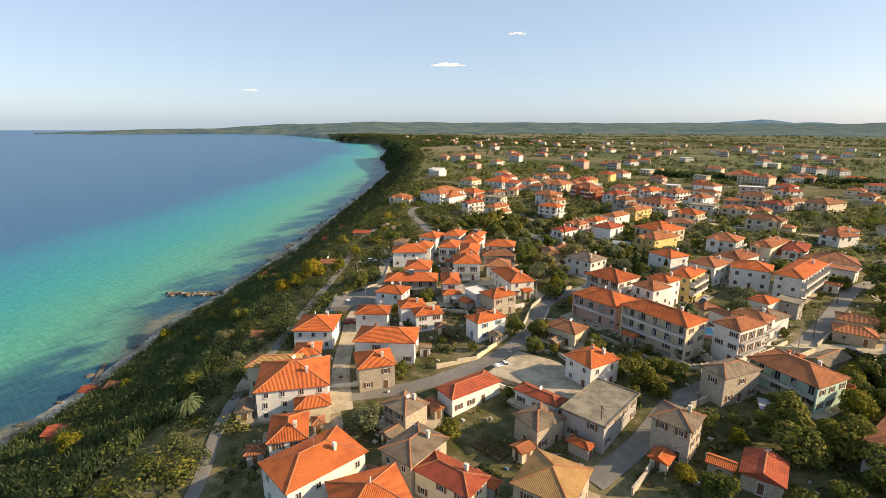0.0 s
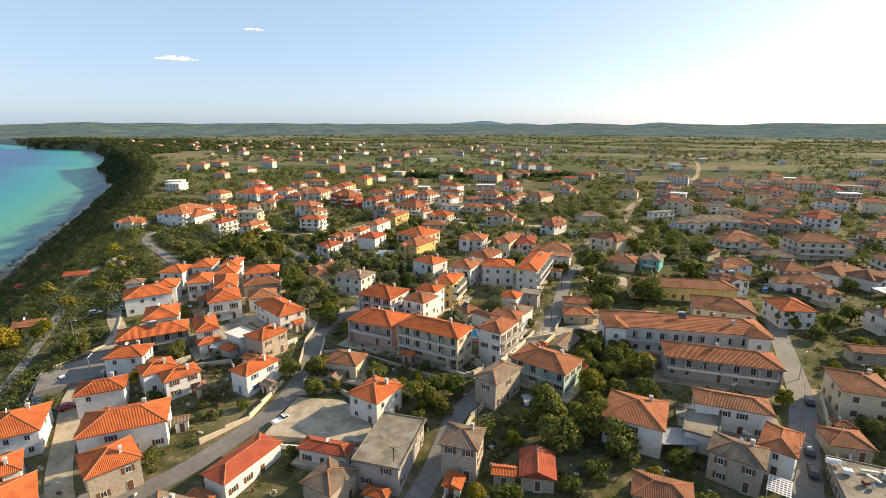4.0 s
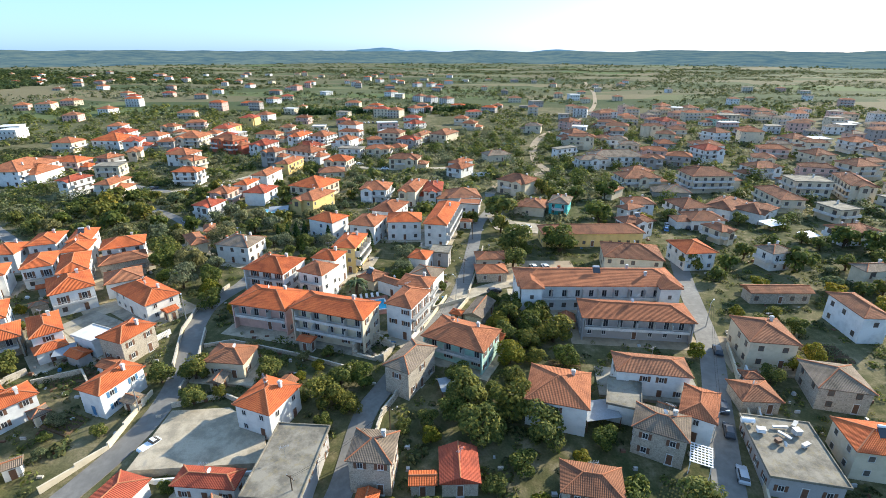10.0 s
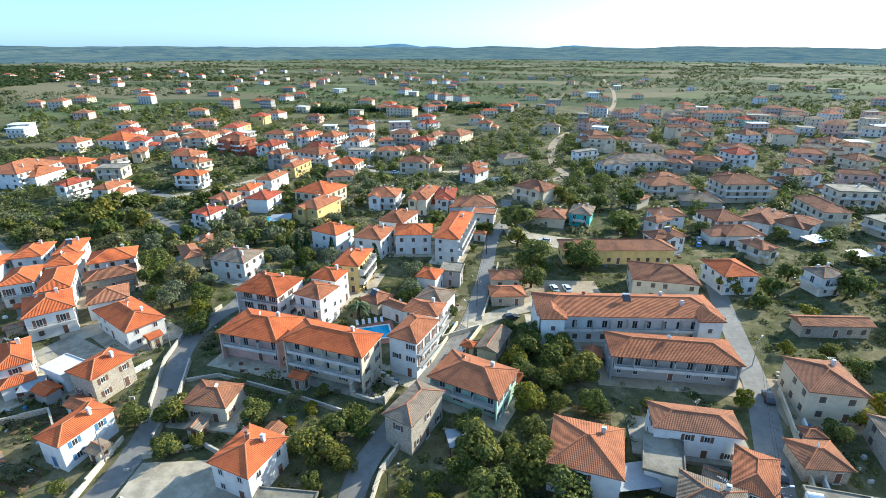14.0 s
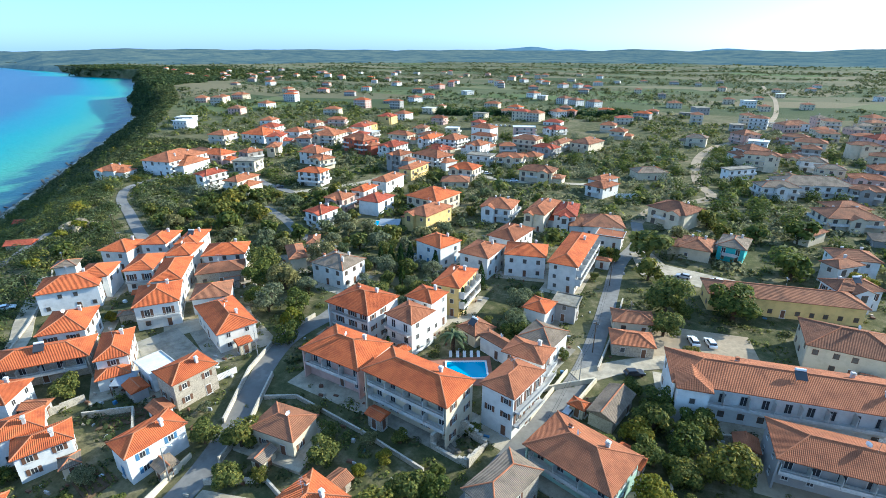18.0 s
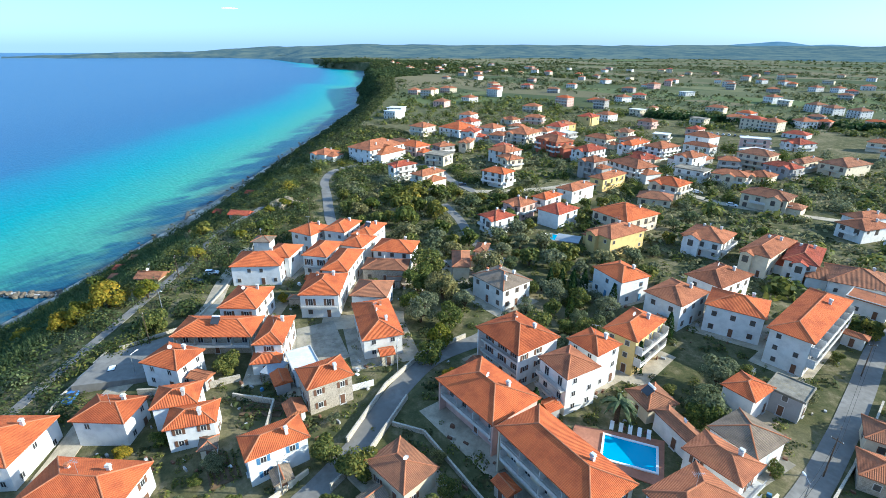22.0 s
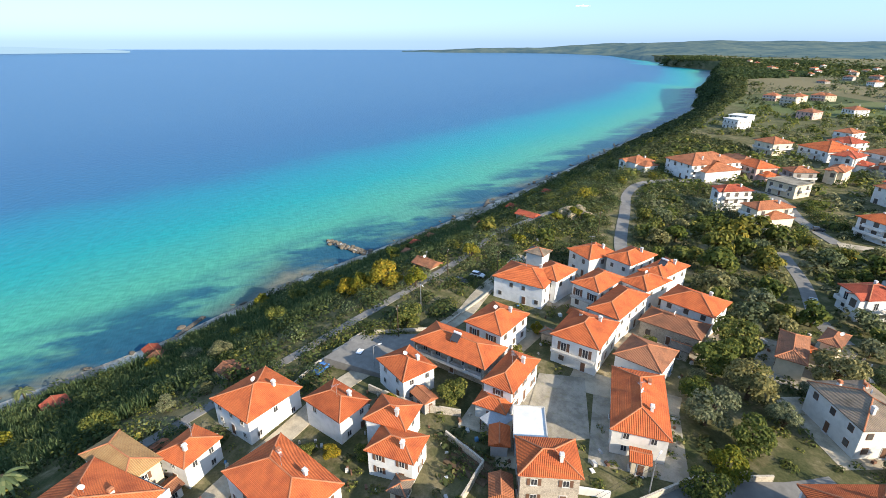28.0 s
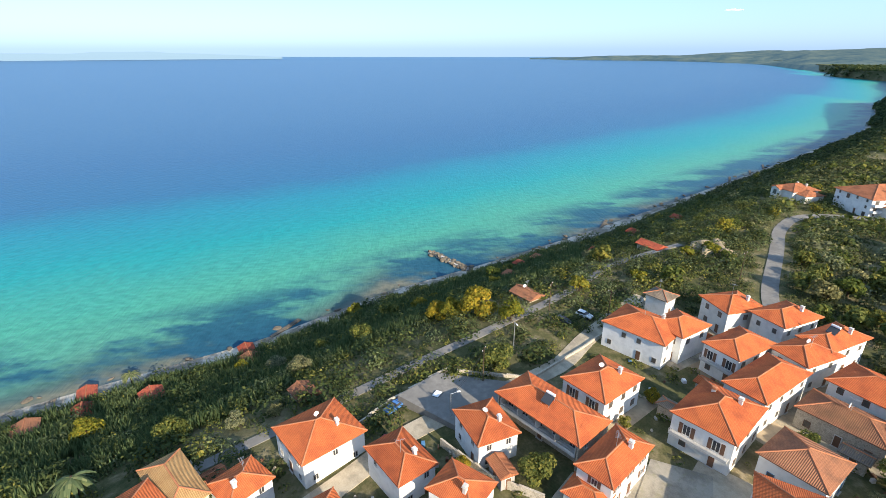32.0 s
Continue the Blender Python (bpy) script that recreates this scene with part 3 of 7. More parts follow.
def far_balcony(root, x0, y0, w, z, rot, mat):
    """Deep slab with a parapet, for houses across the valley."""
    at = Matrix.Translation((x0, y0, z)) @ Matrix.Rotation(rot, 4, "Z")
    s = Shape()
    s.box(-w / 2, -1.5, -0.22, w / 2, 0, 0)
    b = part("balcony", s.mesh("balcony", M_CAP), root, at=at)
    s = Shape()
    s.box(-w / 2, -1.5, 0.0, w / 2, -1.38, 0.85)
    for e in (-1, 1):
        s.box(e * w / 2 - 0.06, -1.38, 0.0, e * w / 2 + 0.06, 0, 0.85)
    part("parapet", s.mesh("parapet", mat), b)


def wing(root, ww, dd, eave, storeys, wall, roof, pitch, side):
    """Lower wing against one gable end, under a roof of its own."""
    h = eave * (storeys - 1) / storeys if storeys > 1 else eave * 0.8
    lw, ld = min(5.0, ww * 0.45), dd * 0.72
    x = side * (ww / 2 + lw / 2)
    s = Shape()
    s.box(x - lw / 2, -ld / 2, -2.0, x + lw / 2, ld / 2, h)
    wg = part("wing", s.mesh("wing", WALLS[wall][1]), root)
    sub = Shape()
    r = ld / 2 * math.tan(radians(pitch))
    x0, x1 = (x - lw / 2, x + lw / 2 + 0.5) if side > 0 else (x + lw / 2, x - lw / 2 - 0.5)
    a = [(x0, -ld / 2 - 0.5, h), (x1, -ld / 2 - 0.5, h), (x1, ld / 2 + 0.5, h), (x0, ld / 2 + 0.5, h)]
    m0, m1 = (x0, 0, h + r), (x1 - side * ld * 0.4, 0, h + r)
    up = lambda q: (q[0], q[1], q[2] + 0.15)
    uv = [(0, 0), (lw, 0), (lw, ld / 2), (0, ld / 2)]
    for q in ((a[0], a[1], m1, m0), (a[2], a[3], m0, m1)):
        sub.face([up(p) for p in (q if side > 0 else q[::-1])], 0, uv if side > 0 else uv[::-1])
    q = (a[1], a[2], m1)
    sub.face([up(p) for p in (q if side > 0 else q[::-1])], 0, [(0, 0), (ld, 0), (ld / 2, ld / 2)])
    for i in range(4):
        j = (i + 1) % 4
        sub.face([a[i], a[j], up(a[j]), up(a[i])], 0)
    sub.face(a[::-1] if side > 0 else a, 1)
    part("wing_roof", sub.mesh("wing_roof", ROOFS[roof][1], M_CAP), wg)


def cross_gable(root, x, dd, wide, proj, eave, wall, roof, pitch):
    """Gabled bay standing forward of a front, its ridge running back into the main roof."""
    y0, r = -dd / 2 - proj, wide / 2 * math.tan(radians(pitch))
    s = Shape()
    s.box(x - wide / 2, y0, -2.0, x + wide / 2, -dd / 2 + 0.3, eave)
    s.face([(x - wide / 2, y0, eave), (x + wide / 2, y0, eave), (x, y0, eave + r)])
    b = part("bay", s.mesh("bay", WALLS[wall][1]), root)
    s = Shape()
    w, ya, yb = wide / 2 + 0.45, y0 - 0.45, 0.0
    lo = eave - 0.45 * math.tan(radians(pitch))
    for e in (-1, 1):
        q = [(x + e * w, ya, lo + 0.14), (x + e * w, yb, lo + 0.14), (x, yb, eave + r + 0.14), (x, ya, eave + r + 0.14)]
        uv = [(0, 0), (yb - ya, 0), (yb - ya, w), (0, w)]
        s.face(q if e > 0 else q[::-1], 0, uv if e > 0 else uv[::-1])
        u = [(a, c, z - 0.14) for a, c, z in q]
        s.face(u[::-1] if e > 0 else u, 1)
        s.face([u[0], q[0], q[3], u[3]] if e < 0 else [u[3], q[3], q[0], u[0]], 0)
        s.face([u[1], q[1], q[0], u[0]] if e < 0 else [u[0], q[0], q[1], u[1]], 0)
    part("bay_roof", s.mesh("bay_roof", ROOFS[roof][1], M_CAP), b)
    part("window", WIDE_FAR["wood"], b, at=Matrix.Translation((x, y0, max(0.3, eave - 2.7))))


def gallery(root, x0, y0, w, z, rot, storey):
    """Continuous hotel balcony: slab, white parapet with a rail, partitions between the rooms."""
    at = Matrix.Translation((x0, y0, z)) @ Matrix.Rotation(rot, 4, "Z")
    s = Shape()
    s.box(-w / 2, -1.5, -0.22, w / 2, 0, 0)
    b = part("balcony", s.mesh("balcony", M_CAP), root, at=at)
    n = max(2, round(w / 4.2))
    for k in range(n):
        x = -w / 2 + (k + 0.5) * w / n
        s = Shape()
        s.box(x - w / n / 2 + 0.12, -1.5, 0.02, x + w / n / 2 - 0.12, -1.4, 0.5)
        s.box(x - w / n / 2 + 0.12, -1.48, 0.86, x + w / n / 2 - 0.12, -1.42, 0.94)
        part("parapet", s.mesh("parapet", M_CAP), b)
    for k in range(n + 1):
        x = -w / 2 + 0.06 + k * (w - 0.12) / n
        s = Shape()
        s.box(x - 0.06, -1.5, 0.0, x + 0.06, 0, storey * 0.62, taper=0.0)
        part("partition", s.mesh("partition", M_CAP), b)


DISTANT_FROM = 460
far_town_shape = Shape()
FAR_MATS = [WALLS[k][1] for k in WALLS] + [ROOFS[k][1] for k in ROOFS] + [M_CURTAIN, M_CAP]
WALL_AT, ROOF_AT = {k: i for i, k in enumerate(WALLS)}, {k: len(WALLS) + i for i, k in enumerate(ROOFS)}
GLASS_AT, TRIM_AT = len(FAR_MATS) - 2, len(FAR_MATS) - 1


def distant_house(x, y, w, d, rot, eave, storeys, kind, roof, wall, bal, pitch):
    """A far house with roof, windows and balconies, joined into the far quarters."""
    s = Shape()
    ww, dd, e = w - 1.3, d - 1.3, eave
    wi, ri = WALL_AT[wall], ROOF_AT[roof]
    s.box(-ww / 2, -dd / 2, -3, ww / 2, dd / 2, e, wi)
    if kind == "flat":
        s.box(-w / 2, -d / 2, e, w / 2, d / 2, e + 0.35, ri)
    else:
        L, S = max(w, d), min(w, d)
        r, k = S / 2 * math.tan(radians(pitch)), max((L - S) / 2, 0.3)
        f = (lambda a, b, z: (a, b, z)) if w >= d else (lambda a, b, z: (-b, a, z))
        c = [f(-L / 2, -S / 2, e), f(L / 2, -S / 2, e), f(L / 2, S / 2, e), f(-L / 2, S / 2, e)]
        m0, m1 = f(-k, 0, e + r), f(k, 0, e + r)
        for q in ((c[0], c[1], m1, m0), (c[2], c[3], m0, m1), (c[1], c[2], m1), (c[3], c[0], m0), (c[3], c[2], c[1], c[0])):
            s.face(q, ri, [(t[0], t[1]) for t in q])
        s.box(k * 0.5 - 0.3, S * 0.12, e + r * 0.5, k * 0.5 + 0.3, S * 0.12 + 0.5, e + r + 0.9, TRIM_AT)
    fl = e / storeys
    for st in range(storeys):
        z = st * fl
        n = max(2, int(ww / 3.4))
        for q in range(n):
            u = (q + 0.5) / n * ww - ww / 2
            s.box(u - 0.6, -dd / 2 - 0.06, z + 0.4, u + 0.6, -dd / 2 + 0.05, z + 2.1, GLASS_AT)
        n = max(2, int(dd / 3.6))
        for q in range(n):
            u = (q + 0.5) / n * dd - dd / 2
            for e2 in (-1, 1):
                s.box(e2 * ww / 2 - 0.06, u - 0.42, z + 1.0, e2 * ww / 2 + 0.06, u + 0.42, z + 2.1, GLASS_AT)
        if st and bal:
            s.box(-ww / 2 + 0.3, -dd / 2 - 1.5, z - 0.2, ww / 2 - 0.3, -dd / 2, z, TRIM_AT)
            s.box(-ww / 2 + 0.3, -dd / 2 - 1.5, z, ww / 2 - 0.3, -dd / 2 - 1.4, z + 0.85, TRIM_AT)
    z0, a = float(land_z(x, y)), radians(rot)
    for f, mi in zip(s.f, s.mi):
        pts = [s.v[i] for i in f]
        far_town_shape.face([(x + px * math.cos(a) - py * math.sin(a), y + px * math.sin(a) + py * math.cos(a), z0 + pz) for px, py, pz in pts], mi, [(px, py + pz) for px, py, pz in pts])
    HOUSE_BOXES.append((x, y, w / 2, d / 2, a))
    return None


def house(x, y, w, d, rot, eave, storeys, kind, roof, wall, ch=0, bal="", blue=0, pitch=21, ground=None, note=""):
    if math.hypot(x + 20, y - 50) > DISTANT_FROM:
        return distant_house(x, y, w, d, rot, eave, storeys, kind, roof, wall, bal, pitch)
    if storeys > 1 and not bal and math.hypot(x + 20, y - 50) > 150 and int(abs(x * 5) + abs(y * 3)) % 4:
        bal = "front"
    base = float(min(land_z(x + a, y + b) for a in (-3, 3) for b in (-3, 3))) if ground is None else ground
    root = new("house")
    root.matrix_basis = pose(x, y, base, rz=rot)
    dist = math.hypot(x + 20, y - 50)
    over = 0.9 if dist < 130 else 1.3
    ww, dd = max(w - over, 2), max(d - over, 2)
    far = dist > 175
    close = math.hypot(x + 20, y - 50) < 95
    recess = 1.55 if bal == "front" and ww > 11.6 and dist < 150 else 0.0
    s = Shape()
    s.box(-ww / 2, -dd / 2 + recess, -2.0, ww / 2, dd / 2, eave)
    if recess:
        for e in (-1, 1):
            s.box(e * (ww / 2 - 0.15) - 0.15, -dd / 2 + 0.02, -2.0, e * (ww / 2 - 0.15) + 0.15, -dd / 2 + recess - 0.003, eave)
    if kind == "gable":
        r = (min(ww, dd) / 2) * math.tan(radians(pitch)) * 0.98
        if ww >= dd:
            for e in (-1, 1):
                s.face([(e * ww / 2, -e * dd / 2, eave), (e * ww / 2, e * dd / 2, eave), (e * ww / 2, 0, eave + r)])
        else:
            for e in (-1, 1):
                s.face([(e * ww / 2, e * dd / 2, eave), (-e * ww / 2, e * dd / 2, eave), (0, e * dd / 2, eave + r)])
    part("wall", s.mesh("wall", WALLS[wall][1]), root)
    top = roof_parts(root, w, d, eave, kind, roof, pitch, not far)
    style = "blue" if blue else ("wood" if random.random() < 0.55 else "plain")
    fl = eave / storeys
    sides = [("front", ww - (0.7 if recess else 0), 0, -dd / 2 + recess, 0.0), ("right", dd, ww / 2, 0, math.pi / 2), ("back", ww, 0, dd / 2, math.pi), ("left", dd, -ww / 2, 0, -math.pi / 2)]
    for si, (side, ln, cx, cy, a) in enumerate(sides):
        if side == "back" and (far or y > 110):
            continue
        if far and side == ("left" if x < 40 else "right"):
            continue
        n = max(1, int(ln / ((4.6 if dist > 330 else 3.9) if far else 3.2)))
        direction = Vector((math.cos(a), math.sin(a)))
        for st in range(storeys):
            z = st * fl
            has_bal = st > 0 and (side == bal or (dist > 150 and bal and side == ("right" if x < 0 else "left") and ln > 6))
            if has_bal and dist > 150:
                span = ln - 0.6 if (st + int(abs(x))) % 3 else ln * 0.55
                far_balcony(root, cx, cy, span, z + 0.02, a, M_CAP if int(abs(x) + abs(y)) % 3 else WALLS[wall][1])
            elif has_bal and ln > 12 and not far:
                gallery(root, cx, cy, ln - 0.4, z + 0.02, a, fl)
            elif has_bal:
                balcony(root, cx, cy, ln - 0.5, z + 0.02, a)
            for k in range(n):
                if not has_bal and random.random() < (0.42 if far else 0.2):
                    continue
                off = (k + 0.5) / n * ln - ln / 2 + random.uniform(-0.2, 0.2)
                px, py = cx + direction.x * off, cy + direction.y * off
                at0 = Matrix.Translation((px, py, z)) @ Matrix.Rotation(a, 4, "Z")
                if st == 0 and k == n // 2 and side in ("front", bal or "right"):
                    part("door", DOORS[1 if blue else 2 if si == 2 else 0], root, at=at0 @ Matrix.Translation((0, 0, 0.16)))
                elif far and (has_bal or (k + st + si) % 3 == 0):
                    part("window", WIDE_FAR[style], root, at=at0 @ Matrix.Translation((0, 0, 0.1)))
                elif far:
                    part("window", WIN_FAR[style], root, at=at0 @ Matrix.Translation((0, 0, min(fl - 1.5, 1.0))))
                elif has_bal:
                    o = part("french_window", FRENCH["plain" if ln > 12 else style], root, at=at0 @ Matrix.Translation((0, 0, 0.1)))
                    part("pane", PANE_L, o)
                else:
                    o = part("window", (WIN if close else WIN_FAR)[style], root, at=at0 @ Matrix.Translation((0, 0, min(fl - 1.6, 1.0))))
                    if close:
                        part("pane", PANE_S, o)
    if dist > 150 and kind == "hip" and min(w, d) > 8 and int(abs(x * 3) + abs(y * 7)) % 5 < 2:
        wing(root, ww, dd, eave, storeys, wall, roof, pitch, 1 if int(abs(x)) % 2 else -1)
    mark = int(abs(x * 7) + abs(y * 11))
    if dist > 150 and kind == "hip" and max(w, d) > 8.5:
        ch = max(ch, 1 + mark % 2)
        if mark % 5 in (0, 2) and ww > 6:
            cross_gable(root, (mark % 3 - 1) * ww * 0.24, dd, min(5.2, ww * 0.42), 1.7, eave, wall, roof, pitch + 3)
    for k in range(ch):
        chimney(root, (-1) ** k * ww * (0.22 + 0.08 * (k // 2)), (-1) ** (k // 2) * dd * 0.2, top, 1.0 if k % 2 else 1.3)
    many = {1: "single-storey", 2: "two-storey", 3: "three-storey"}[storeys]
    label = f"{WALLS[wall][0]} {many} house with {ROOFS[roof][0]}"
    if bal:
        label += " and balconies"
    elif blue:
        label += " and blue shutters"
    HOUSE_BOXES.append((x, y, w / 2, d / 2, radians(rot)))
    return tagged(root, label, "house", "village houses")


house(-26.8, 77.2, 8.6, 9.6, -21, 6.0, 2, 'hip', 'orange', 'white', ch=2)
house(-19.3, 104.3, 19.4, 9.5, -18, 9.0, 3, 'hip', 'orange', 'cream', bal='front', ch=1)
house(-37.6, 112.0, 15.7, 11.5, -14, 7.0, 2, 'hip', 'orange', 'pink', bal='front', ch=1)
house(-2.4, 108.6, 7.4, 10.9, -23, 9.0, 3, 'hip', 'rust', 'white', bal='right')
house(-0.9, 119.6, 9.0, 6.9, -16, 8.0, 3, 'hip', 'rust', 'white', bal='right', ch=1)
house(46.9, 122.4, 42.9, 12.0, -0, 8.0, 2, 'hip', 'rust', 'white', bal='front', ch=3)
house(52.5, 107.0, 26.2, 10.0, -6, 6.2, 2, 'hip', 'rust', 'greystone', bal='front')
house(28.7, 79.9, 11.9, 11.7, -16, 6.0, 2, 'hip', 'rust', 'white', ch=1)
house(-5.1, 64.6, 7.7, 7.5, -5, 7.0, 3, 'hip', 'grey', 'stone', ch=1)
house(9.1, 64.6, 6.8, 8.1, 2, 3.0, 1, 'gable', 'red', 'stone')
house(10.4, 97.1, 15.2, 10.7, -27, 6.0, 2, 'hip', 'rust', 'mint', bal='front', ch=2)
house(-0.5, 88.0, 6.5, 11.2, -29, 6.5, 2, 'hip', 'grey', 'stone')
house(-19.0, 63.3, 9.5, 16.0, -4, 5.6, 2, 'flat', 'concrete', 'greystone')
house(-59.7, 82.3, 6.5, 10.4, -19, 5.5, 2, 'hip', 'orange', 'white', ch=1, blue=1)
house(-39.8, 91.9, 9.4, 7.4, -6, 4.0, 1, 'hip', 'brown', 'cream')
house(78.4, 97.9, 10.5, 11.7, -8, 6.5, 2, 'hip', 'brown', 'cream', ch=1)
house(85.0, 84.0, 10.1, 10.2, -13, 5.0, 2, 'hip', 'grey', 'stone')
house(107.9, 108.7, 7.3, 13.8, -3, 7.0, 2, 'hip', 'brown', 'white')
house(45.1, 71.0, 9.4, 7.4, -26, 6.0, 2, 'hip', 'grey', 'stone', ch=1)
house(54.2, 76.0, 6.5, 10.0, -30, 5.5, 2, 'hip', 'rust', 'white')
house(41.6, 80.1, 6.5, 8.8, -19, 4.2, 1, 'flat', 'concrete', 'white')
house(48.7, 86.2, 14.7, 7.2, -9, 6.0, 2, 'hip', 'brown', 'white')
house(66.1, 67.4, 11.7, 15.2, -12, 4.0, 1, 'flat', 'concrete', 'greystone')
house(80.4, 67.7, 10.4, 8.7, -11, 6.0, 2, 'hip', 'orange', 'cream')
house(29.8, 59.7, 9.8, 6.9, -11, 5.5, 2, 'hip', 'brown', 'stone')
house(86.2, 150.1, 11.0, 12.4, 6, 6.0, 2, 'hip', 'orange', 'white', blue=1)
house(65.2, 145.9, 17.9, 13.3, -11, 6.0, 2, 'hip', 'brown', 'cream')
house(58.7, 169.3, 36.7, 10.0, 2, 5.0, 1, 'hip', 'brown', 'yellow')
house(87.1, 201.8, 12.6, 9.6, -1, 6.0, 2, 'hip', 'brown', 'white')
house(108.2, 201.9, 13.0, 13.8, 11, 5.0, 2, 'hip', 'brown', 'white')
house(106.3, 171.9, 7.6, 9.7, 21, 5.0, 2, 'hip', 'brown', 'cream')
house(154.8, 214.8, 11.3, 22.5, -3, 6.0, 2, 'hip', 'brown', 'cream', bal='front')
house(135.8, 243.4, 22.0, 15.3, 3, 8.5, 3, 'hip', 'brown', 'cream', bal='front')
house(181.8, 333.5, 15.0, 15.0, 2, 7.0, 2, 'hip', 'brown', 'white')
house(111.9, 148.0, 8.7, 7.6, 12, 6.0, 2, 'hip', 'grey', 'white')
house(198.0, 229.2, 11.1, 26.9, -20, 8.5, 3, 'hip', 'brown', 'cream', bal='left')
house(125.6, 203.8, 11.4, 21.0, -45, 4.5, 1, 'hip', 'brown', 'white')
house(133.9, 197.1, 15.0, 11.8, 33, 4.5, 1, 'hip', 'brown', 'white')
house(98.6, 124.6, 17.5, 5.6, 0, 3.4, 1, 'gable', 'brown', 'stone')
house(153.9, 170.9, 15.0, 9.6, 10, 5.0, 2, 'hip', 'brown', 'white')
house(134.2, 136.1, 11.1, 6.5, 5, 5.0, 2, 'hip', 'grey', 'cream')
house(5.6, 177.8, 8.9, 28.7, -11, 8.5, 3, 'hip', 'orange', 'white', bal='right', ch=1)
house(-8.6, 176.3, 12.9, 11.0, 3, 7.0, 2, 'hip', 'orange', 'white', ch=1)
house(-42.0, 129.7, 13.4, 11.9, -16, 8.5, 3, 'hip', 'orange', 'white', bal='front', ch=2)
house(-28.8, 126.7, 8.4, 8.4, -22, 8.5, 3, 'hip', 'rust', 'white', bal='front')
house(-27.9, 136.4, 8.1, 7.7, -16, 8.5, 3, 'hip', 'orange', 'white', ch=1)
house(-23.8, 148.4, 7.9, 13.4, -8, 8.5, 3, 'hip', 'orange', 'yellow', bal='right', ch=1)
house(-37.0, 176.4, 11.6, 10.3, -27, 7.0, 2, 'hip', 'orange', 'white', blue=1, ch=1)
house(-21.7, 173.1, 10.3, 12.9, -15, 7.0, 2, 'hip', 'rust', 'white', ch=1)
house(1.1, 131.6, 8.6, 9.1, -22, 5.0, 2, 'hip', 'grey', 'white')
house(-7.8, 127.4, 10.7, 3.8, -33, 4.0, 1, 'hip', 'brown', 'white')
house(-1.1, 145.3, 6.5, 7.6, -18, 5.0, 1, 'hip', 'orange', 'white')
house(5.2, 149.9, 6.6, 6.5, -10, 5.0, 2, 'flat', 'concrete', 'greystone')
house(-14.7, 133.4, 6.7, 7.0, -34, 3.2, 1, 'hip', 'brown', 'cream')
house(-61.5, 154.4, 12.7, 10.7, -14, 6.0, 2, 'hip', 'grey', 'white', ch=4)
house(-219.6, 261.0, 19.8, 30.0, 0, 7.5, 3, 'hip', 'rust', 'white', bal='left', ch=3)
house(-171.2, 232.2, 8.9, 13.2, -10, 8.0, 3, 'hip', 'red', 'white', bal='left')
house(-149.4, 226.9, 8.7, 15.9, -4, 8.0, 3, 'hip', 'rust', 'cream', bal='front')
house(-127.1, 254.0, 14.0, 10.1, -2, 7.0, 3, 'hip', 'orange', 'white', bal='front')
house(-152.9, 301.3, 15.0, 15.0, -11, 7.0, 3, 'hip', 'rust', 'white', ch=2)
house(-141.0, 340.5, 22.0, 14.4, -25, 9.0, 3, 'hip', 'rust', 'redwall')
house(-91.7, 198.5, 9.5, 10.6, -12, 6.0, 2, 'hip', 'red', 'white')
house(-93.8, 218.1, 9.9, 10.6, -8, 6.0, 2, 'hip', 'rust', 'pink')
house(-89.4, 233.5, 7.6, 12.5, -8, 6.0, 2, 'hip', 'orange', 'white')
house(-86.4, 254.9, 8.9, 18.2, -9, 6.0, 2, 'hip', 'rust', 'white')
house(-83.1, 283.6, 8.4, 20.4, -11, 6.0, 2, 'hip', 'rust', 'yellow')
house(-77.7, 220.0, 10.9, 13.3, -10, 6.0, 2, 'hip', 'red', 'white', blue=1)
house(-50.6, 209.2, 10.8, 17.7, -20, 6.5, 2, 'hip', 'rust', 'yellow')
house(-56.1, 232.3, 17.3, 18.4, -20, 6.0, 2, 'hip', 'orange', 'cream')
house(-25.7, 226.1, 13.3, 13.7, -6, 6.0, 2, 'hip', 'rust', 'white')
house(-8.4, 223.5, 8.8, 22.0, -12, 7.0, 2, 'hip', 'rust', 'cream')
house(0.9, 225.4, 9.1, 17.9, -2, 6.0, 2, 'hip', 'red', 'white')
house(14.3, 220.4, 15.3, 14.5, 6, 4.0, 1, 'hip', 'brown', 'white')
house(-15.6, 190.9, 10.4, 15.4, -19, 7.0, 2, 'hip', 'rust', 'white', ch=1)
house(-37.6, 397.5, 12.7, 15.0, -29, 6.5, 2, 'flat', 'whiteflat', 'white', blue=1)
house(-11.8, 383.4, 8.6, 21.0, -20, 6.0, 2, 'hip', 'brown', 'cream')
house(5.3, 388.3, 15.1, 22.0, -28, 6.0, 2, 'hip', 'brown', 'cream')
house(-81.2, 311.8, 22.0, 14.4, -29, 7.0, 3, 'hip', 'rust', 'white')
house(-101.3, 370.6, 10.3, 20.6, -11, 7.0, 3, 'hip', 'orange', 'white')
house(-84.6, 371.5, 14.5, 17.9, -19, 7.0, 3, 'hip', 'rust', 'white')
house(-62.2, 348.4, 11.8, 15.0, -17, 8.0, 3, 'hip', 'rust', 'white')
house(-115.6, 335.1, 13.3, 18.3, -12, 7.0, 3, 'hip', 'red', 'white', bal='front')
house(-250.6, 339.6, 15.0, 15.0, -2, 7.0, 2, 'hip', 'rust', 'cream')
house(-230.0, 357.6, 22.0, 22.0, -8, 6.0, 2, 'hip', 'orange', 'white')
house(-210.3, 374.0, 15.0, 15.0, -5, 6.0, 2, 'hip', 'rust', 'white')
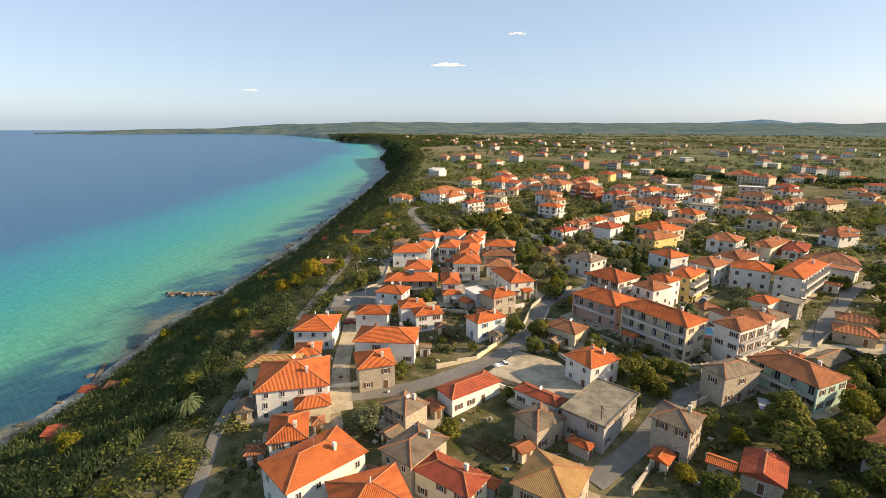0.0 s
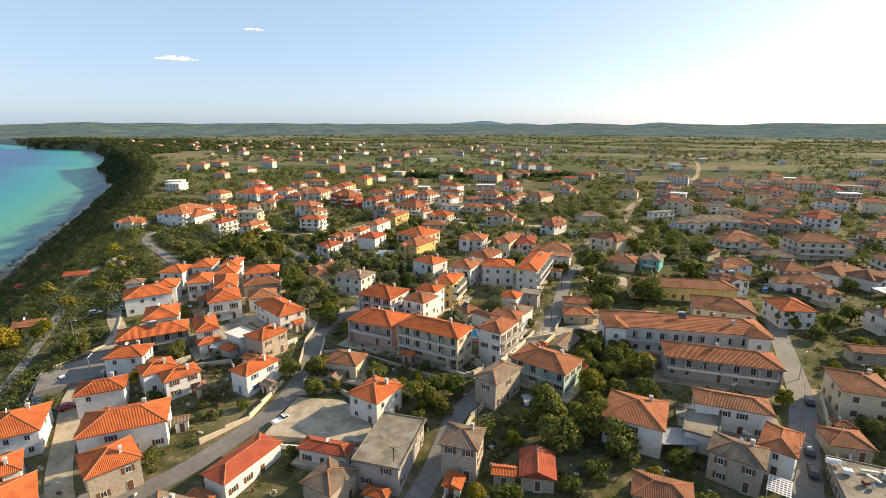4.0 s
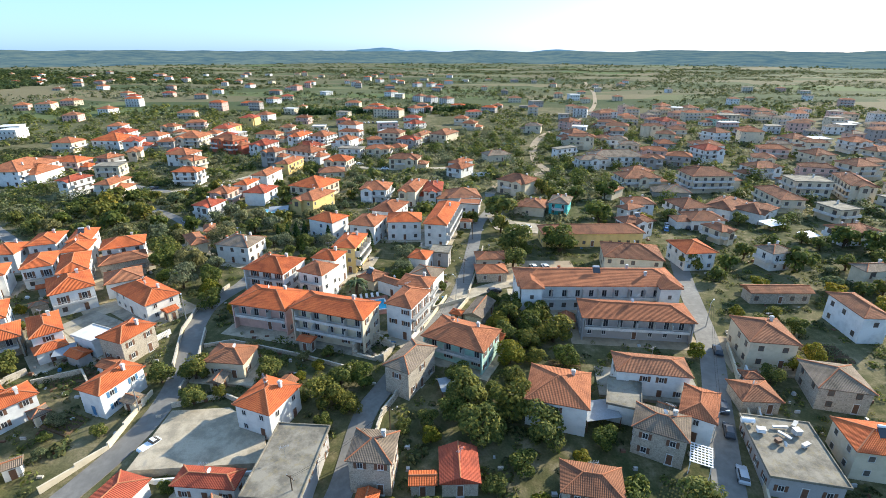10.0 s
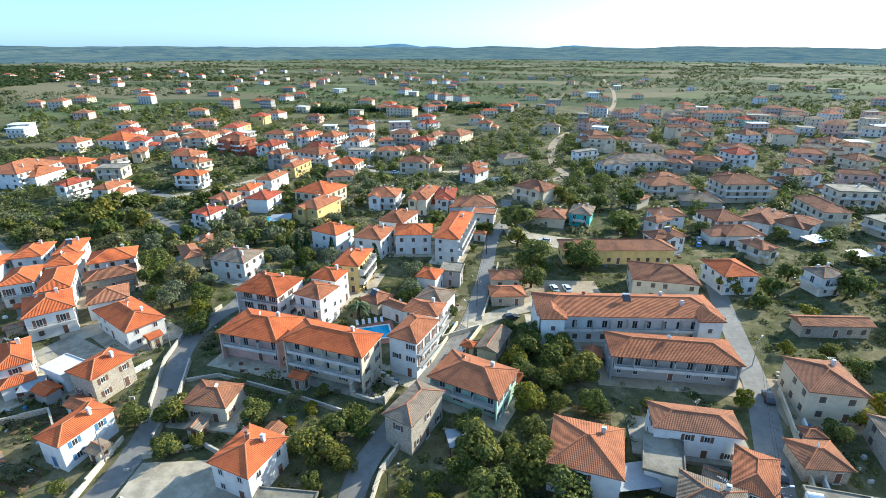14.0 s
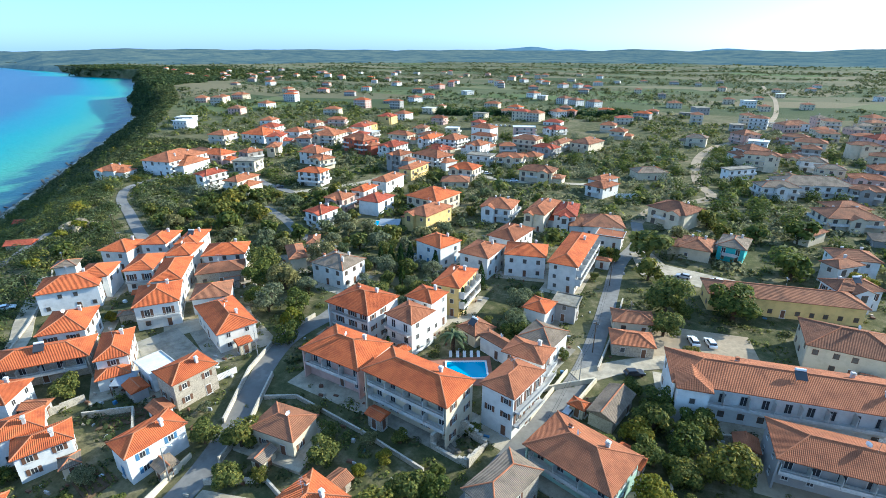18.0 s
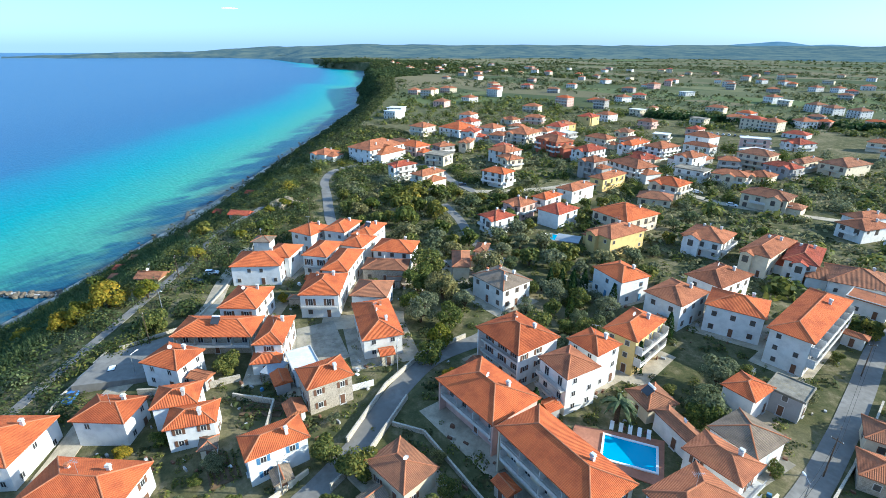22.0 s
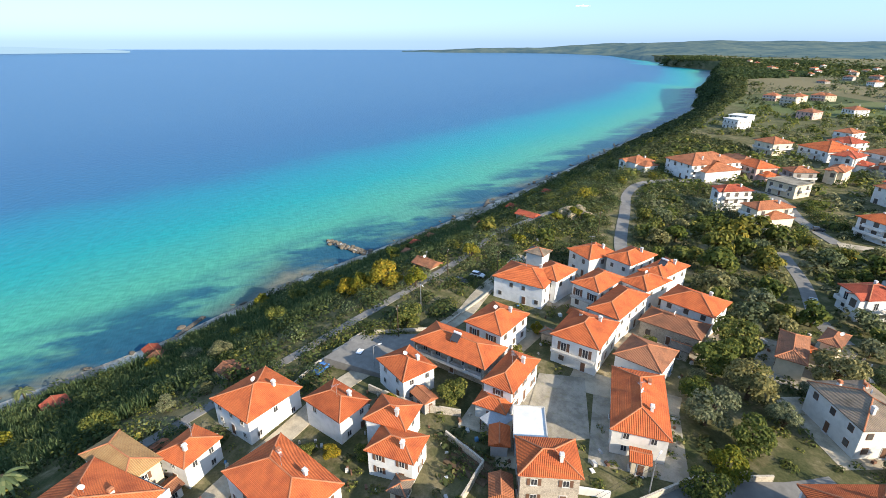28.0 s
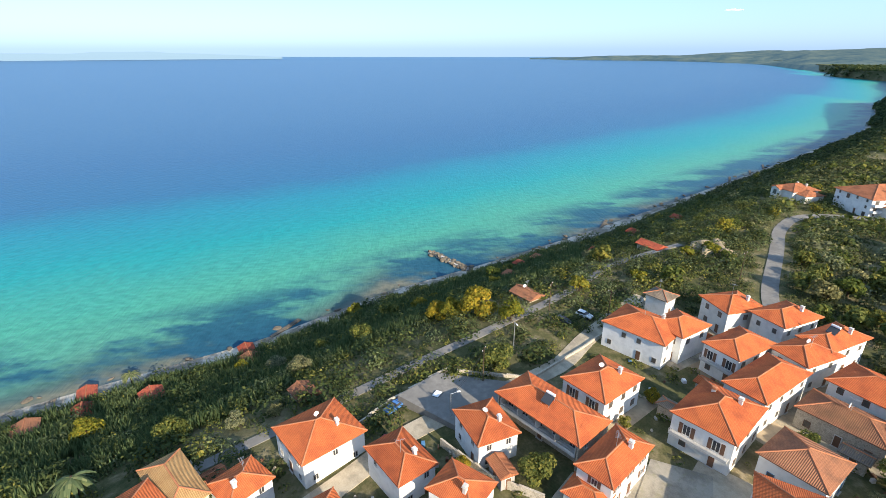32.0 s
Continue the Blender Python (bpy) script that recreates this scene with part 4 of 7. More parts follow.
house(-176.7, 363.2, 18.8, 22.0, 0, 7.0, 3, 'hip', 'rust', 'cream')
house(-175.2, 413.4, 13.6, 15.0, -1, 6.0, 2, 'hip', 'red', 'cream')
house(-175.7, 424.6, 15.0, 15.0, -9, 6.0, 2, 'hip', 'rust', 'yellow')
house(-337.2, 398.2, 15.0, 15.0, 3, 7.0, 2, 'flat', 'whiteflat', 'white', bal='front')
house(15.2, 287.0, 9.0, 14.8, -36, 5.0, 1, 'hip', 'rust', 'white')
house(41.9, 238.1, 16.5, 14.1, -38, 6.5, 2, 'hip', 'brown', 'cream', bal='front')
house(56.2, 207.1, 9.0, 13.1, -21, 5.0, 2, 'hip', 'grey', 'teal')
house(44.8, 205.1, 10.2, 12.7, -16, 4.0, 1, 'hip', 'brown', 'cream')
house(115.3, 445.9, 15.0, 15.0, 27, 7.0, 3, 'hip', 'brown', 'pink')
house(84.4, 326.8, 18.6, 6.6, 32, 6.0, 2, 'flat', 'concrete', 'white', bal='front')
house(109.6, 302.5, 32.3, 15.4, 5, 6.0, 2, 'hip', 'grey', 'white', bal='front')
house(38.8, 315.9, 17.3, 11.5, 20, 4.0, 1, 'hip', 'grey', 'cream')
house(109.5, 265.1, 15.0, 11.5, 17, 5.0, 2, 'hip', 'brown', 'yellow')
house(85.8, 229.0, 6.0, 11.9, -45, 4.0, 1, 'hip', 'brown', 'cream')
house(81.5, 194.0, 10.2, 6.5, 32, 6.0, 2, 'hip', 'brown', 'white')
house(-241.3, 238.9, 12.1, 14.0, 8, 4.5, 1, 'hip', 'rust', 'white')
house(-65.5, 97.6, 7.7, 9.3, -20, 6.0, 2, 'hip', 'orange', 'stone', ch=1)
house(-74.5, 98.9, 7.4, 5.5, -22, 4.5, 1, 'flat', 'whiteflat', 'white')
house(-73.6, 119.2, 17.8, 9.4, -34, 5.0, 2, 'hip', 'orange', 'white', ch=2)
house(-83.4, 77.6, 7.0, 8.1, -37, 5.5, 2, 'hip', 'orange', 'white', ch=1)
house(-76.7, 77.0, 6.5, 8.6, -36, 5.0, 2, 'hip', 'orange', 'white', ch=1)
house(-90.4, 68.5, 10.2, 7.5, 36, 5.5, 2, 'hip', 'orange', 'white', ch=1)
house(-96.0, 82.5, 9.6, 8.0, 22, 5.5, 2, 'hip', 'orange', 'white', ch=1)
house(-98.4, 94.0, 18.0, 9.2, 39, 5.5, 2, 'hip', 'orange', 'stone', bal='front')
house(-86.9, 100.9, 6.5, 12.3, 41, 5.5, 2, 'hip', 'orange', 'white', ch=1)
house(-82.5, 95.7, 4.6, 6.4, -43, 3.0, 1, 'hip', 'orange', 'white')
house(-104.9, 105.0, 9.8, 12.0, 36, 6.0, 2, 'hip', 'orange', 'white', bal='front', ch=1)
house(-123.8, 120.7, 14.4, 11.7, 42, 6.0, 2, 'hip', 'orange', 'white', ch=1)
house(-122.8, 128.0, 8.6, 10.4, 30, 6.5, 2, 'hip', 'orange', 'white')
house(-100.5, 153.9, 13.0, 10.8, 27, 5.5, 2, 'hip', 'orange', 'white', ch=1)
house(-95.2, 144.2, 13.4, 8.4, 34, 4.0, 1, 'hip', 'brown', 'stone')
house(-86.2, 130.0, 9.8, 9.9, 33, 4.5, 1, 'hip', 'brown', 'white', blue=1)
house(-95.0, 121.2, 10.5, 13.1, 39, 6.5, 2, 'hip', 'orange', 'white', bal='front', ch=2)
house(-139.3, 131.6, 6.5, 5.9, 36, 5.0, 2, 'hip', 'grey', 'white')
house(-98.2, 54.2, 11.4, 12.2, 39, 5.5, 2, 'hip', 'orange', 'white', ch=1)
house(-88.3, 34.0, 12.6, 6.5, 44, 6.0, 2, 'hip', 'sand', 'cream')
house(-88.7, 43.9, 7.8, 7.0, -41, 5.0, 2, 'hip', 'orange', 'white', ch=1)
house(-80.4, 161.4, 5.7, 12.8, 38, 4.0, 1, 'hip', 'brown', 'cream')
house(-80.5, 172.8, 4.4, 7.8, 25, 4.0, 1, 'hip', 'brown', 'cream')
house(-132.0, 145.3, 9.9, 11.0, 10, 6.5, 2, 'hip', 'orange', 'white', ch=1)
house(-125.1, 153.2, 8.7, 12.8, 21, 7.0, 2, 'hip', 'orange', 'white', ch=1)
house(-115.5, 156.7, 7.3, 13.7, 22, 7.0, 2, 'hip', 'orange', 'white', ch=1)
house(-111.3, 147.9, 8.2, 10.8, 20, 6.5, 2, 'hip', 'orange', 'white')
house(-114.7, 136.5, 8.2, 12.8, 27, 6.5, 2, 'hip', 'orange', 'white', bal='front')
house(-103.4, 134.9, 8.0, 16.5, 31, 6.5, 2, 'hip', 'orange', 'white')
house(-50.9, 17.3, 10.3, 15.3, -8, 6.5, 2, 'hip', 'orange', 'white', ch=1)
house(-77.6, 32.1, 14.4, 15.7, -39, 7.0, 3, 'hip', 'orange', 'white', ch=2, bal='left')
house(-63.7, 21.0, 9.6, 7.5, -38, 5.0, 2, 'hip', 'orange', 'white', ch=1)
house(-75.4, 59.3, 16.2, 10.4, 35, 6.0, 2, 'hip', 'orange', 'white', ch=2)
house(-69.4, 48.9, 9.3, 9.2, -35, 6.0, 2, 'hip', 'orange', 'stone', ch=1)
house(-51.8, 40.9, 7.6, 7.0, -4, 5.0, 2, 'hip', 'grey', 'stone', ch=1)
house(-40.5, 31.3, 7.9, 10.5, -0, 6.0, 2, 'hip', 'grey', 'stone', ch=1)
house(-31.5, 30.3, 11.7, 6.5, 2, 5.0, 2, 'hip', 'red', 'cream', ch=1)
house(-45.9, 55.4, 6.4, 14.1, -16, 4.0, 1, 'hip', 'red', 'white')
house(-31.7, 61.5, 10.9, 4.4, -4, 3.5, 1, 'hip', 'red', 'white')
house(-27.2, 52.9, 7.1, 7.9, -17, 5.0, 1, 'hip', 'grey', 'stone')
house(-68.4, 29.9, 5.4, 7.6, -34, 4.5, 1, 'hip', 'orange', 'cream')
house(-17.3, 38.9, 10.1, 10.6, 5, 6.0, 2, 'hip', 'sand', 'stone')
house(-37.4, 17.6, 11.0, 11.8, -28, 6.0, 2, 'hip', 'orange', 'white')
house(-364.3, 429.5, 16.4, 16.0, 22, 5.0, 2, 'flat', 'whiteflat', 'white')
house(-472.8, 578.1, 15.0, 15.0, 21, 6.0, 2, 'hip', 'rust', 'pink', bal='front')
house(-456.1, 596.0, 15.0, 15.0, 19, 6.0, 2, 'hip', 'rust', 'cream', bal='front')
house(-454.3, 625.4, 15.0, 15.0, 17, 6.0, 2, 'hip', 'rust', 'pink', bal='front')
house(-353.4, 490.0, 15.0, 15.0, 10, 6.0, 2, 'hip', 'brown', 'pink')
house(-271.1, 427.0, 12.8, 15.0, 8, 6.0, 2, 'hip', 'rust', 'white', bal='front')
house(-209.0, 344.8, 12.3, 15.0, 17, 7.0, 2, 'hip', 'red', 'white', bal='front')
house(-190.6, 314.4, 8.5, 16.0, 24, 6.0, 2, 'hip', 'rust', 'cream')
house(-239.9, 384.2, 15.0, 15.0, 3, 7.0, 3, 'hip', 'red', 'white', bal='front')
house(-177.3, 476.5, 15.0, 15.0, -3, 7.0, 2, 'hip', 'red', 'yellow')
house(-173.7, 509.0, 15.0, 15.0, -17, 6.0, 2, 'hip', 'rust', 'white')
house(-46.7, 540.3, 15.0, 15.0, -19, 8.0, 3, 'hip', 'rust', 'cream', bal='front')
house(-28.0, 576.4, 15.0, 15.0, 42, 6.0, 2, 'hip', 'rust', 'white')
house(-21.2, 454.9, 15.0, 15.0, -36, 5.0, 2, 'hip', 'red', 'white')
house(14.6, 274.2, 10.7, 14.5, -33, 5.0, 2, 'hip', 'rust', 'white')
house(-176.2, 790.0, 15.0, 15.0, -39, 5.0, 2, 'flat', 'whiteflat', 'white')
house(-218.4, 671.7, 15.0, 15.0, -31, 6.0, 2, 'hip', 'rust', 'white')
house(-245.3, 872.8, 15.0, 15.0, -26, 7.0, 2, 'hip', 'rust', 'pink')
house(-74.0, 756.9, 15.0, 15.0, -38, 7.0, 2, 'hip', 'rust', 'white')
house(-28.7, 698.3, 15.0, 15.0, -40, 7.0, 3, 'hip', 'brown', 'white', bal='front')
house(-13.7, 678.9, 15.0, 15.0, -41, 7.0, 3, 'hip', 'brown', 'white', bal='front')
house(7.5, 667.0, 15.0, 15.0, -42, 7.0, 3, 'hip', 'brown', 'white', bal='front')
house(-140.9, 1157.4, 15.0, 15.0, -36, 6.0, 2, 'hip', 'rust', 'white')
house(-102.8, 1128.9, 15.0, 15.0, -37, 6.0, 2, 'hip', 'rust', 'white')
house(-48.3, 984.0, 15.0, 15.0, -39, 6.0, 2, 'hip', 'rust', 'white')
house(-21.5, 979.5, 15.0, 15.0, -40, 6.0, 2, 'hip', 'rust', 'white')
house(-547.9, 837.0, 15.0, 15.0, -13, 6.0, 2, 'hip', 'rust', 'white')
house(-349.3, 536.8, 15.0, 15.0, -14, 6.0, 2, 'hip', 'rust', 'white')
house(-746.7, 1388.6, 15.0, 15.0, -17, 6.0, 2, 'hip', 'rust', 'pink')
house(-346.9, 936.6, 15.0, 15.0, -24, 6.0, 2, 'hip', 'rust', 'white')
house(-449.2, 738.2, 15.0, 15.0, -15, 6.0, 2, 'hip', 'rust', 'cream')
house(164.0, 519.5, 15.0, 15.0, 19, 6.0, 2, 'hip', 'brown', 'pink', bal='front')
house(249.6, 580.2, 15.0, 15.0, 17, 8.0, 3, 'hip', 'rust', 'cream', bal='front')
house(267.1, 551.3, 15.0, 15.0, 13, 8.0, 3, 'hip', 'brown', 'cream', bal='front')
house(257.1, 472.2, 15.0, 15.0, 20, 6.0, 2, 'hip', 'red', 'mint', bal='front')
house(328.2, 522.3, 15.0, 15.0, 2, 8.0, 3, 'hip', 'brown', 'cream', bal='front')
house(350.4, 502.5, 15.0, 15.0, 8, 8.0, 3, 'hip', 'rust', 'white', bal='front')
house(371.5, 478.4, 15.0, 15.0, -4, 6.0, 2, 'hip', 'brown', 'white', bal='front')
house(195.8, 440.6, 15.0, 15.0, 11, 8.0, 3, 'hip', 'red', 'pink', bal='front')
house(210.2, 381.2, 15.0, 15.0, 18, 8.0, 3, 'hip', 'brown', 'white', bal='front')
house(247.9, 405.9, 15.0, 15.0, 5, 6.0, 2, 'hip', 'rust', 'pink', bal='front')
house(252.0, 355.8, 15.0, 15.0, 9, 8.0, 3, 'hip', 'brown', 'cream', bal='front')
house(170.6, 313.3, 15.0, 15.0, 12, 8.0, 3, 'hip', 'red', 'white', bal='front')
house(235.9, 307.8, 15.0, 15.0, 6, 6.0, 2, 'hip', 'brown', 'cream', bal='front')
house(285.4, 342.7, 15.0, 15.0, -0, 8.0, 3, 'hip', 'rust', 'white', bal='front')
house(229.3, 267.7, 15.0, 15.0, 6, 8.0, 3, 'hip', 'brown', 'cream', bal='front')
house(102.1, 377.0, 15.0, 15.0, 25, 8.0, 3, 'hip', 'brown', 'white', bal='front')
house(117.2, 635.3, 15.0, 15.0, 17, 7.0, 2, 'flat', 'concrete', 'greystone')
house(189.4, 743.9, 15.0, 15.0, 9, 8.0, 2, 'flat', 'whiteflat', 'white')
house(105.4, 252.7, 20.2, 13.9, 7, 5.0, 2, 'hip', 'brown', 'cream')
house(108.0, 187.5, 14.2, 11.4, 1, 4.0, 1, 'hip', 'brown', 'white')
house(77.6, 177.7, 12.8, 7.9, 15, 6.0, 2, 'hip', 'brown', 'white', bal='front')
house(21.2, 148.8, 10.0, 7.0, 4, 3.2, 1, 'hip', 'brown', 'cream')
house(20.5, 138.7, 9.7, 7.0, 4, 3.0, 1, 'hip', 'rust', 'stone')
house(68.2, 82.1, 8.0, 7.0, -3, 3.0, 1, 'hip', 'brown', 'stone')
house(17.2, 206.5, 9.5, 7.6, -11, 4.4, 1, 'flat', 'rust', 'white')
house(15.6, 114.2, 5.4, 10.5, -24, 3.0, 1, 'gable', 'grey', 'stone')


def end_bays(root, w, d, eave, roof, wall):
    """White end bays of the long hotel, standing forward of the galleries."""
    for e in (-1, 1):
        x = e * (w / 2 - 3.2)
        s = Shape()
        s.box(x - 2.6, -d / 2 - 1.5, -2, x + 2.6, -d / 2 + 0.6, eave)
        b = part("bay", s.mesh("bay", WALLS[wall][1]), root)
        s = Shape()
        y0, y1, r = -d / 2 - 2.0, -d / 2 + 2.5, 1.5
        a = [(x - 3.1, y0, eave), (x + 3.1, y0, eave), (x + 3.1, y1, eave + 0.6), (x - 3.1, y1, eave + 0.6)]
        m0, m1 = (x, y0 + 2.2, eave + r), (x, y1 + 1.5, eave + r + 0.2)
        for q, uv in (((a[0], a[1], m0), [(0, 0), (6, 0), (3, 2.5)]), ((a[1], a[2], m1, m0), [(0, 0), (4, 0), (4, 3), (2, 3)]), ((a[3], a[0], m0, m1), [(0, 0), (4, 0), (2, 3), (0, 3)])):
            s.face([(c[0], c[1], c[2] + 0.2) for c in q], 0, uv)
        s.face([a[3], a[2], a[1], a[0]], 1)
        for c0, c1 in ((a[0], a[1]), (a[1], a[2]), (a[3], a[0])):
            s.face([c0, c1, (c1[0], c1[1], c1[2] + 0.2), (c0[0], c0[1], c0[2] + 0.2)], 0)
        part("bay_roof", s.mesh("bay_roof", ROOFS[roof][1], M_CAP), b)
        for z in (0.9, 4.9):
            part("window", WIN_FAR["plain"], b, at=Matrix.Translation((x, -d / 2 - 1.5, z)))


for h in [o for o in bpy.data.objects if o.name.startswith("house") and o.parent is None and abs(o.location.x - 46.9) < 1.5 and abs(o.location.y - 122.4) < 1.5]:
    wv = [v.co for c in h.children if c.name.startswith("wall") for v in c.data.vertices]
    end_bays(h, 2 * max(v.x for v in wv), 2 * max(v.y for v in wv), 8, "rust", "white")


def far_town():
    """The far quarters: houses on loose rows of streets, in their own sizes and turns."""
    rng = random.Random(5)
    placed = [(h.location.x, h.location.y) for h in bpy.data.objects if h.name.startswith("house") and h.parent is None]
    spots = []
    hill = 0
    for k in range(4000):
        q = rng.random()
        gap = 19
        if q < 0.55:
            px, py = rng.uniform(90, 430), rng.uniform(175, 560)
            if px < 60 + (py - 150) * 0.16:
                continue
        elif q < 0.64:
            px, py = rng.uniform(-235, -10), rng.uniform(262, 430)
            gap = 15.5
            if hill >= 42:
                continue
        elif q < 0.75:
            px, py = rng.uniform(-280, 120), rng.uniform(400, 640)
            gap = 34
        else:
            py = rng.uniform(520, 1500)
            px = float(shore_x(py)) + rng.uniform(110, 1500)
            gap = 60
        if all((px - a) ** 2 + (py - b) ** 2 > gap ** 2 for a, b in placed):
            placed.append((px, py))
            spots.append((px, py))
            hill += px < -10 and py < 430
        if len(spots) >= 300:
            break
    for px, py in spots:
        n = rng.choice((1, 2, 2, 2, 3))
        flat = rng.random() < 0.12
        house(px, py, rng.uniform(10, 19), rng.uniform(8.5, 13.5), rng.choice((-18, -10, 0, 12)) + rng.uniform(-5, 5), 3.0 * n, n, "flat" if flat else "hip", rng.choice(("concrete", "concrete", "whiteflat")) if flat else rng.choice(("brown", "rust", "grey", "brown", "brown") if px > 60 else ("rust", "orange", "rust", "red", "brown")), rng.choice(("white", "cream", "cream", "greystone", "pink", "cream")), bal=rng.choice(("", "front", "front")), ch=rng.choice((0, 1)))


far_town()
tagged(new("far_houses", far_town_shape.mesh("far_houses", *FAR_MATS)), "white and cream houses with tile roofs in the far quarters", "houses", kind="stuff")


# ---- roads, walls, shore ----
road_a = strip("road", [(-80, 28), (-72, 38), (-62, 49), (-56, 59), (-50, 76), (-51, 92), (-56, 108), (-57.5, 121), (-54, 133), (-53, 141)], 4.6, M_ASPHALT, "worn grey village street between garden walls")
road_d = strip("road", [(-82, 180), (-92, 184), (-109, 199), (-128, 212)], 3.8, M_ASPHALT, "narrow grey street below the row of houses")
road_b = strip("road", [(-14, 48), (-10.5, 62), (-9, 78), (-5, 88), (4, 110), (10, 126), (14, 147), (16.5, 165), (20, 190), (27, 212), (28, 235)], 4.4, M_ASPHALT, "straight grey asphalt street through the village")
road_c = strip("road", [(48, 44), (53, 60), (61, 81), (69, 101), (75, 122), (80, 140), (88, 165)], 5.2, M_ASPHALT, "grey asphalt street with parked cars")
lane = strip("lane", [(-66, 36), (-81, 48), (-92, 60), (-101, 70), (-108, 84), (-117, 100), (-129, 111), (-148, 131)], 4.4, M_PAVING, "pale concrete lane along the edge of the village", cat="lane")
low_road = strip("road", [(-52, -12), (-67, 4), (-83, 17), (-94, 29), (-108, 49), (-121, 69), (-133, 88), (-150, 110), (-172, 133), (-186, 160)], 2.5, M_ASPHALT, "narrow road along the bushy slope above the sea")
wind_road = strip("road", [(-136, 160), (-149, 167), (-176, 187), (-201, 206), (-214, 226), (-206, 252), (-178, 263), (-150, 246), (-128, 236)], 4.2, M_ASPHALT, "winding grey road climbing between scrub")
link = strip("road", [(9, 124), (22, 133), (40, 138), (62, 131)], 4.6, M_PAVING, "dusty paved yard road beside the hotel")
track = strip("track", [(28, 235), (40, 262), (64, 282), (63, 312), (72, 371), (90, 420), (120, 470), (190, 640), (260, 900), (330, 1250)], 5.0, M_DIRT, "pale dirt track across the fields", cat="track", lift=0.12, step=8)

hill_lane = strip("lane", [(-128, 236), (-105, 262), (-86, 305), (-60, 300), (-30, 288), (10, 292)], 4.5, M_PAVING, "concrete lane between the hillside houses", cat="lane")


def plate(name, pts, mat, label, lift=0.05, cat="paving"):
    """A paved area laid on the ground, with its edge turned down."""
    s = Shape()
    z = max(float(land_z(a, b)) for a, b in pts) + lift
    s.face([(a, b, z) for a, b in pts])
    for (a, b), (c, d) in zip(pts, pts[1:] + pts[:1]):
        s.face([(a, b, z), (a, b, z - 3), (c, d, z - 3), (c, d, z)])
    return tagged(new(name, s.mesh(name, mat)), label, cat, kind="structure")


plate("pavement", [(-47, 64), (-24, 66), (-27, 74), (-36, 80), (-47, 79)], M_PAVING, "sunlit concrete parking yard", 0.1)
plate("pavement", [(-116, 75), (-109, 67), (-100, 78), (-107, 90), (-112, 91)], M_ASPHALT, "grey parking terrace above the slope", 0.12)
plate("pavement", [(26, 183), (66, 171), (70, 180), (34, 193), (30, 205), (24, 200)], M_PAVING, "paved car park", 0.12)
plate("pavement", [(24, 137), (48, 135), (48, 152), (26, 152)], M_DIRT, "dusty yard under trees", 0.1)
plate("terrace", [(-24, 121), (-10, 127), (-7, 116.5), (-22.5, 113.5)], plain("terracotta_paving", (0.46, 0.20, 0.12), 0.8, 0.3, grain=2, vary=0.3), "terracotta paved pool terrace", 0.15)
plate("pavement", [(-86, 112), (-73, 128), (-77, 132), (-91, 117)], M_PAVING, "paved yard between old houses", 0.1)

plate("pavement", [(-91.3, 109.1), (-87.4, 117.3), (-72.4, 109.5), (-73.3, 102.6), (-81.6, 102.1)], M_YARD, "worn concrete court between old walls", 0.13)
# hotel pool: rim, basin, water
pool = new("swimming_pool")
pool.matrix_basis = pose(-13.8, 120.3, float(land_z(-14, 120)) + 0.25, rz=17)
s = Shape()
for x0, y0, x1, y1 in ((-4.6, -3.2, 4.6, -2.8), (-4.6, 2.8, 4.6, 3.2), (-4.6, -2.8, -4.2, 2.8), (4.2, -2.8, 4.6, 2.8)):
    s.box(x0, y0, -0.3, x1, y1, 0.12)
part("rim", s.mesh("rim", M_WHITE), pool)
s = Shape()
s.box(-4.2, -2.8, -0.25, 4.2, 2.8, -0.02)
m_pool, _nt, _b = mat_base("pool_water", 0.08, 0.5)
_b.inputs["Base Color"].default_value = (0.02, 0.30, 0.48, 1)
bump(_nt, _b, noise_tex(_nt, 3.0, 3), 0.2, 0.05)
part("pool_water", s.mesh("pool_water", m_pool), pool, "clear blue water")
tagged(pool, "small rectangular hotel pool with white rim and blue water", "pool")


def lounger(x, y, rz):
    o = new("sun_lounger")
    o.matrix_basis = pose(x, y, float(land_z(-14, 120)) + 0.2, rz=rz)
    s = Shape()
    s.box(-0.35, -0.95, 0.26, 0.35, 0.4, 0.36)
    part("mattress", s.mesh("mattress", M_WHITE), o)
    s = Shape()
    s.face([(-0.35, 0.4, 0.36), (0.35, 0.4, 0.36), (0.35, 0.95, 0.75), (-0.35, 0.95, 0.75)])
    s.face([(-0.35, 0.95, 0.68), (0.35, 0.95, 0.68), (0.35, 0.4, 0.28), (-0.35, 0.4, 0.28)])
    part("backrest", s.mesh("backrest", M_WHITE), o)
    for a, b in ((-0.3, -0.85), (0.3, -0.85), (-0.3, 0.35), (0.3, 0.35)):
        s = Shape()
        s.box(a - 0.03, b - 0.03, 0, a + 0.03, b + 0.03, 0.26)
        part("leg", s.mesh("leg", M_RAIL), o)
    return tagged(o, "white sun lounger beside the hotel pool", "sun lounger", "pool loungers")


first_lounger = lounger(-18.5, 124.4, 15)
for k in range(1, 5):
    copy_thing(first_lounger, pose(-18.5 + 1.5 * k, 124.4 + 0.45 * k, float(land_z(-14, 120)) + 0.2, rz=15))


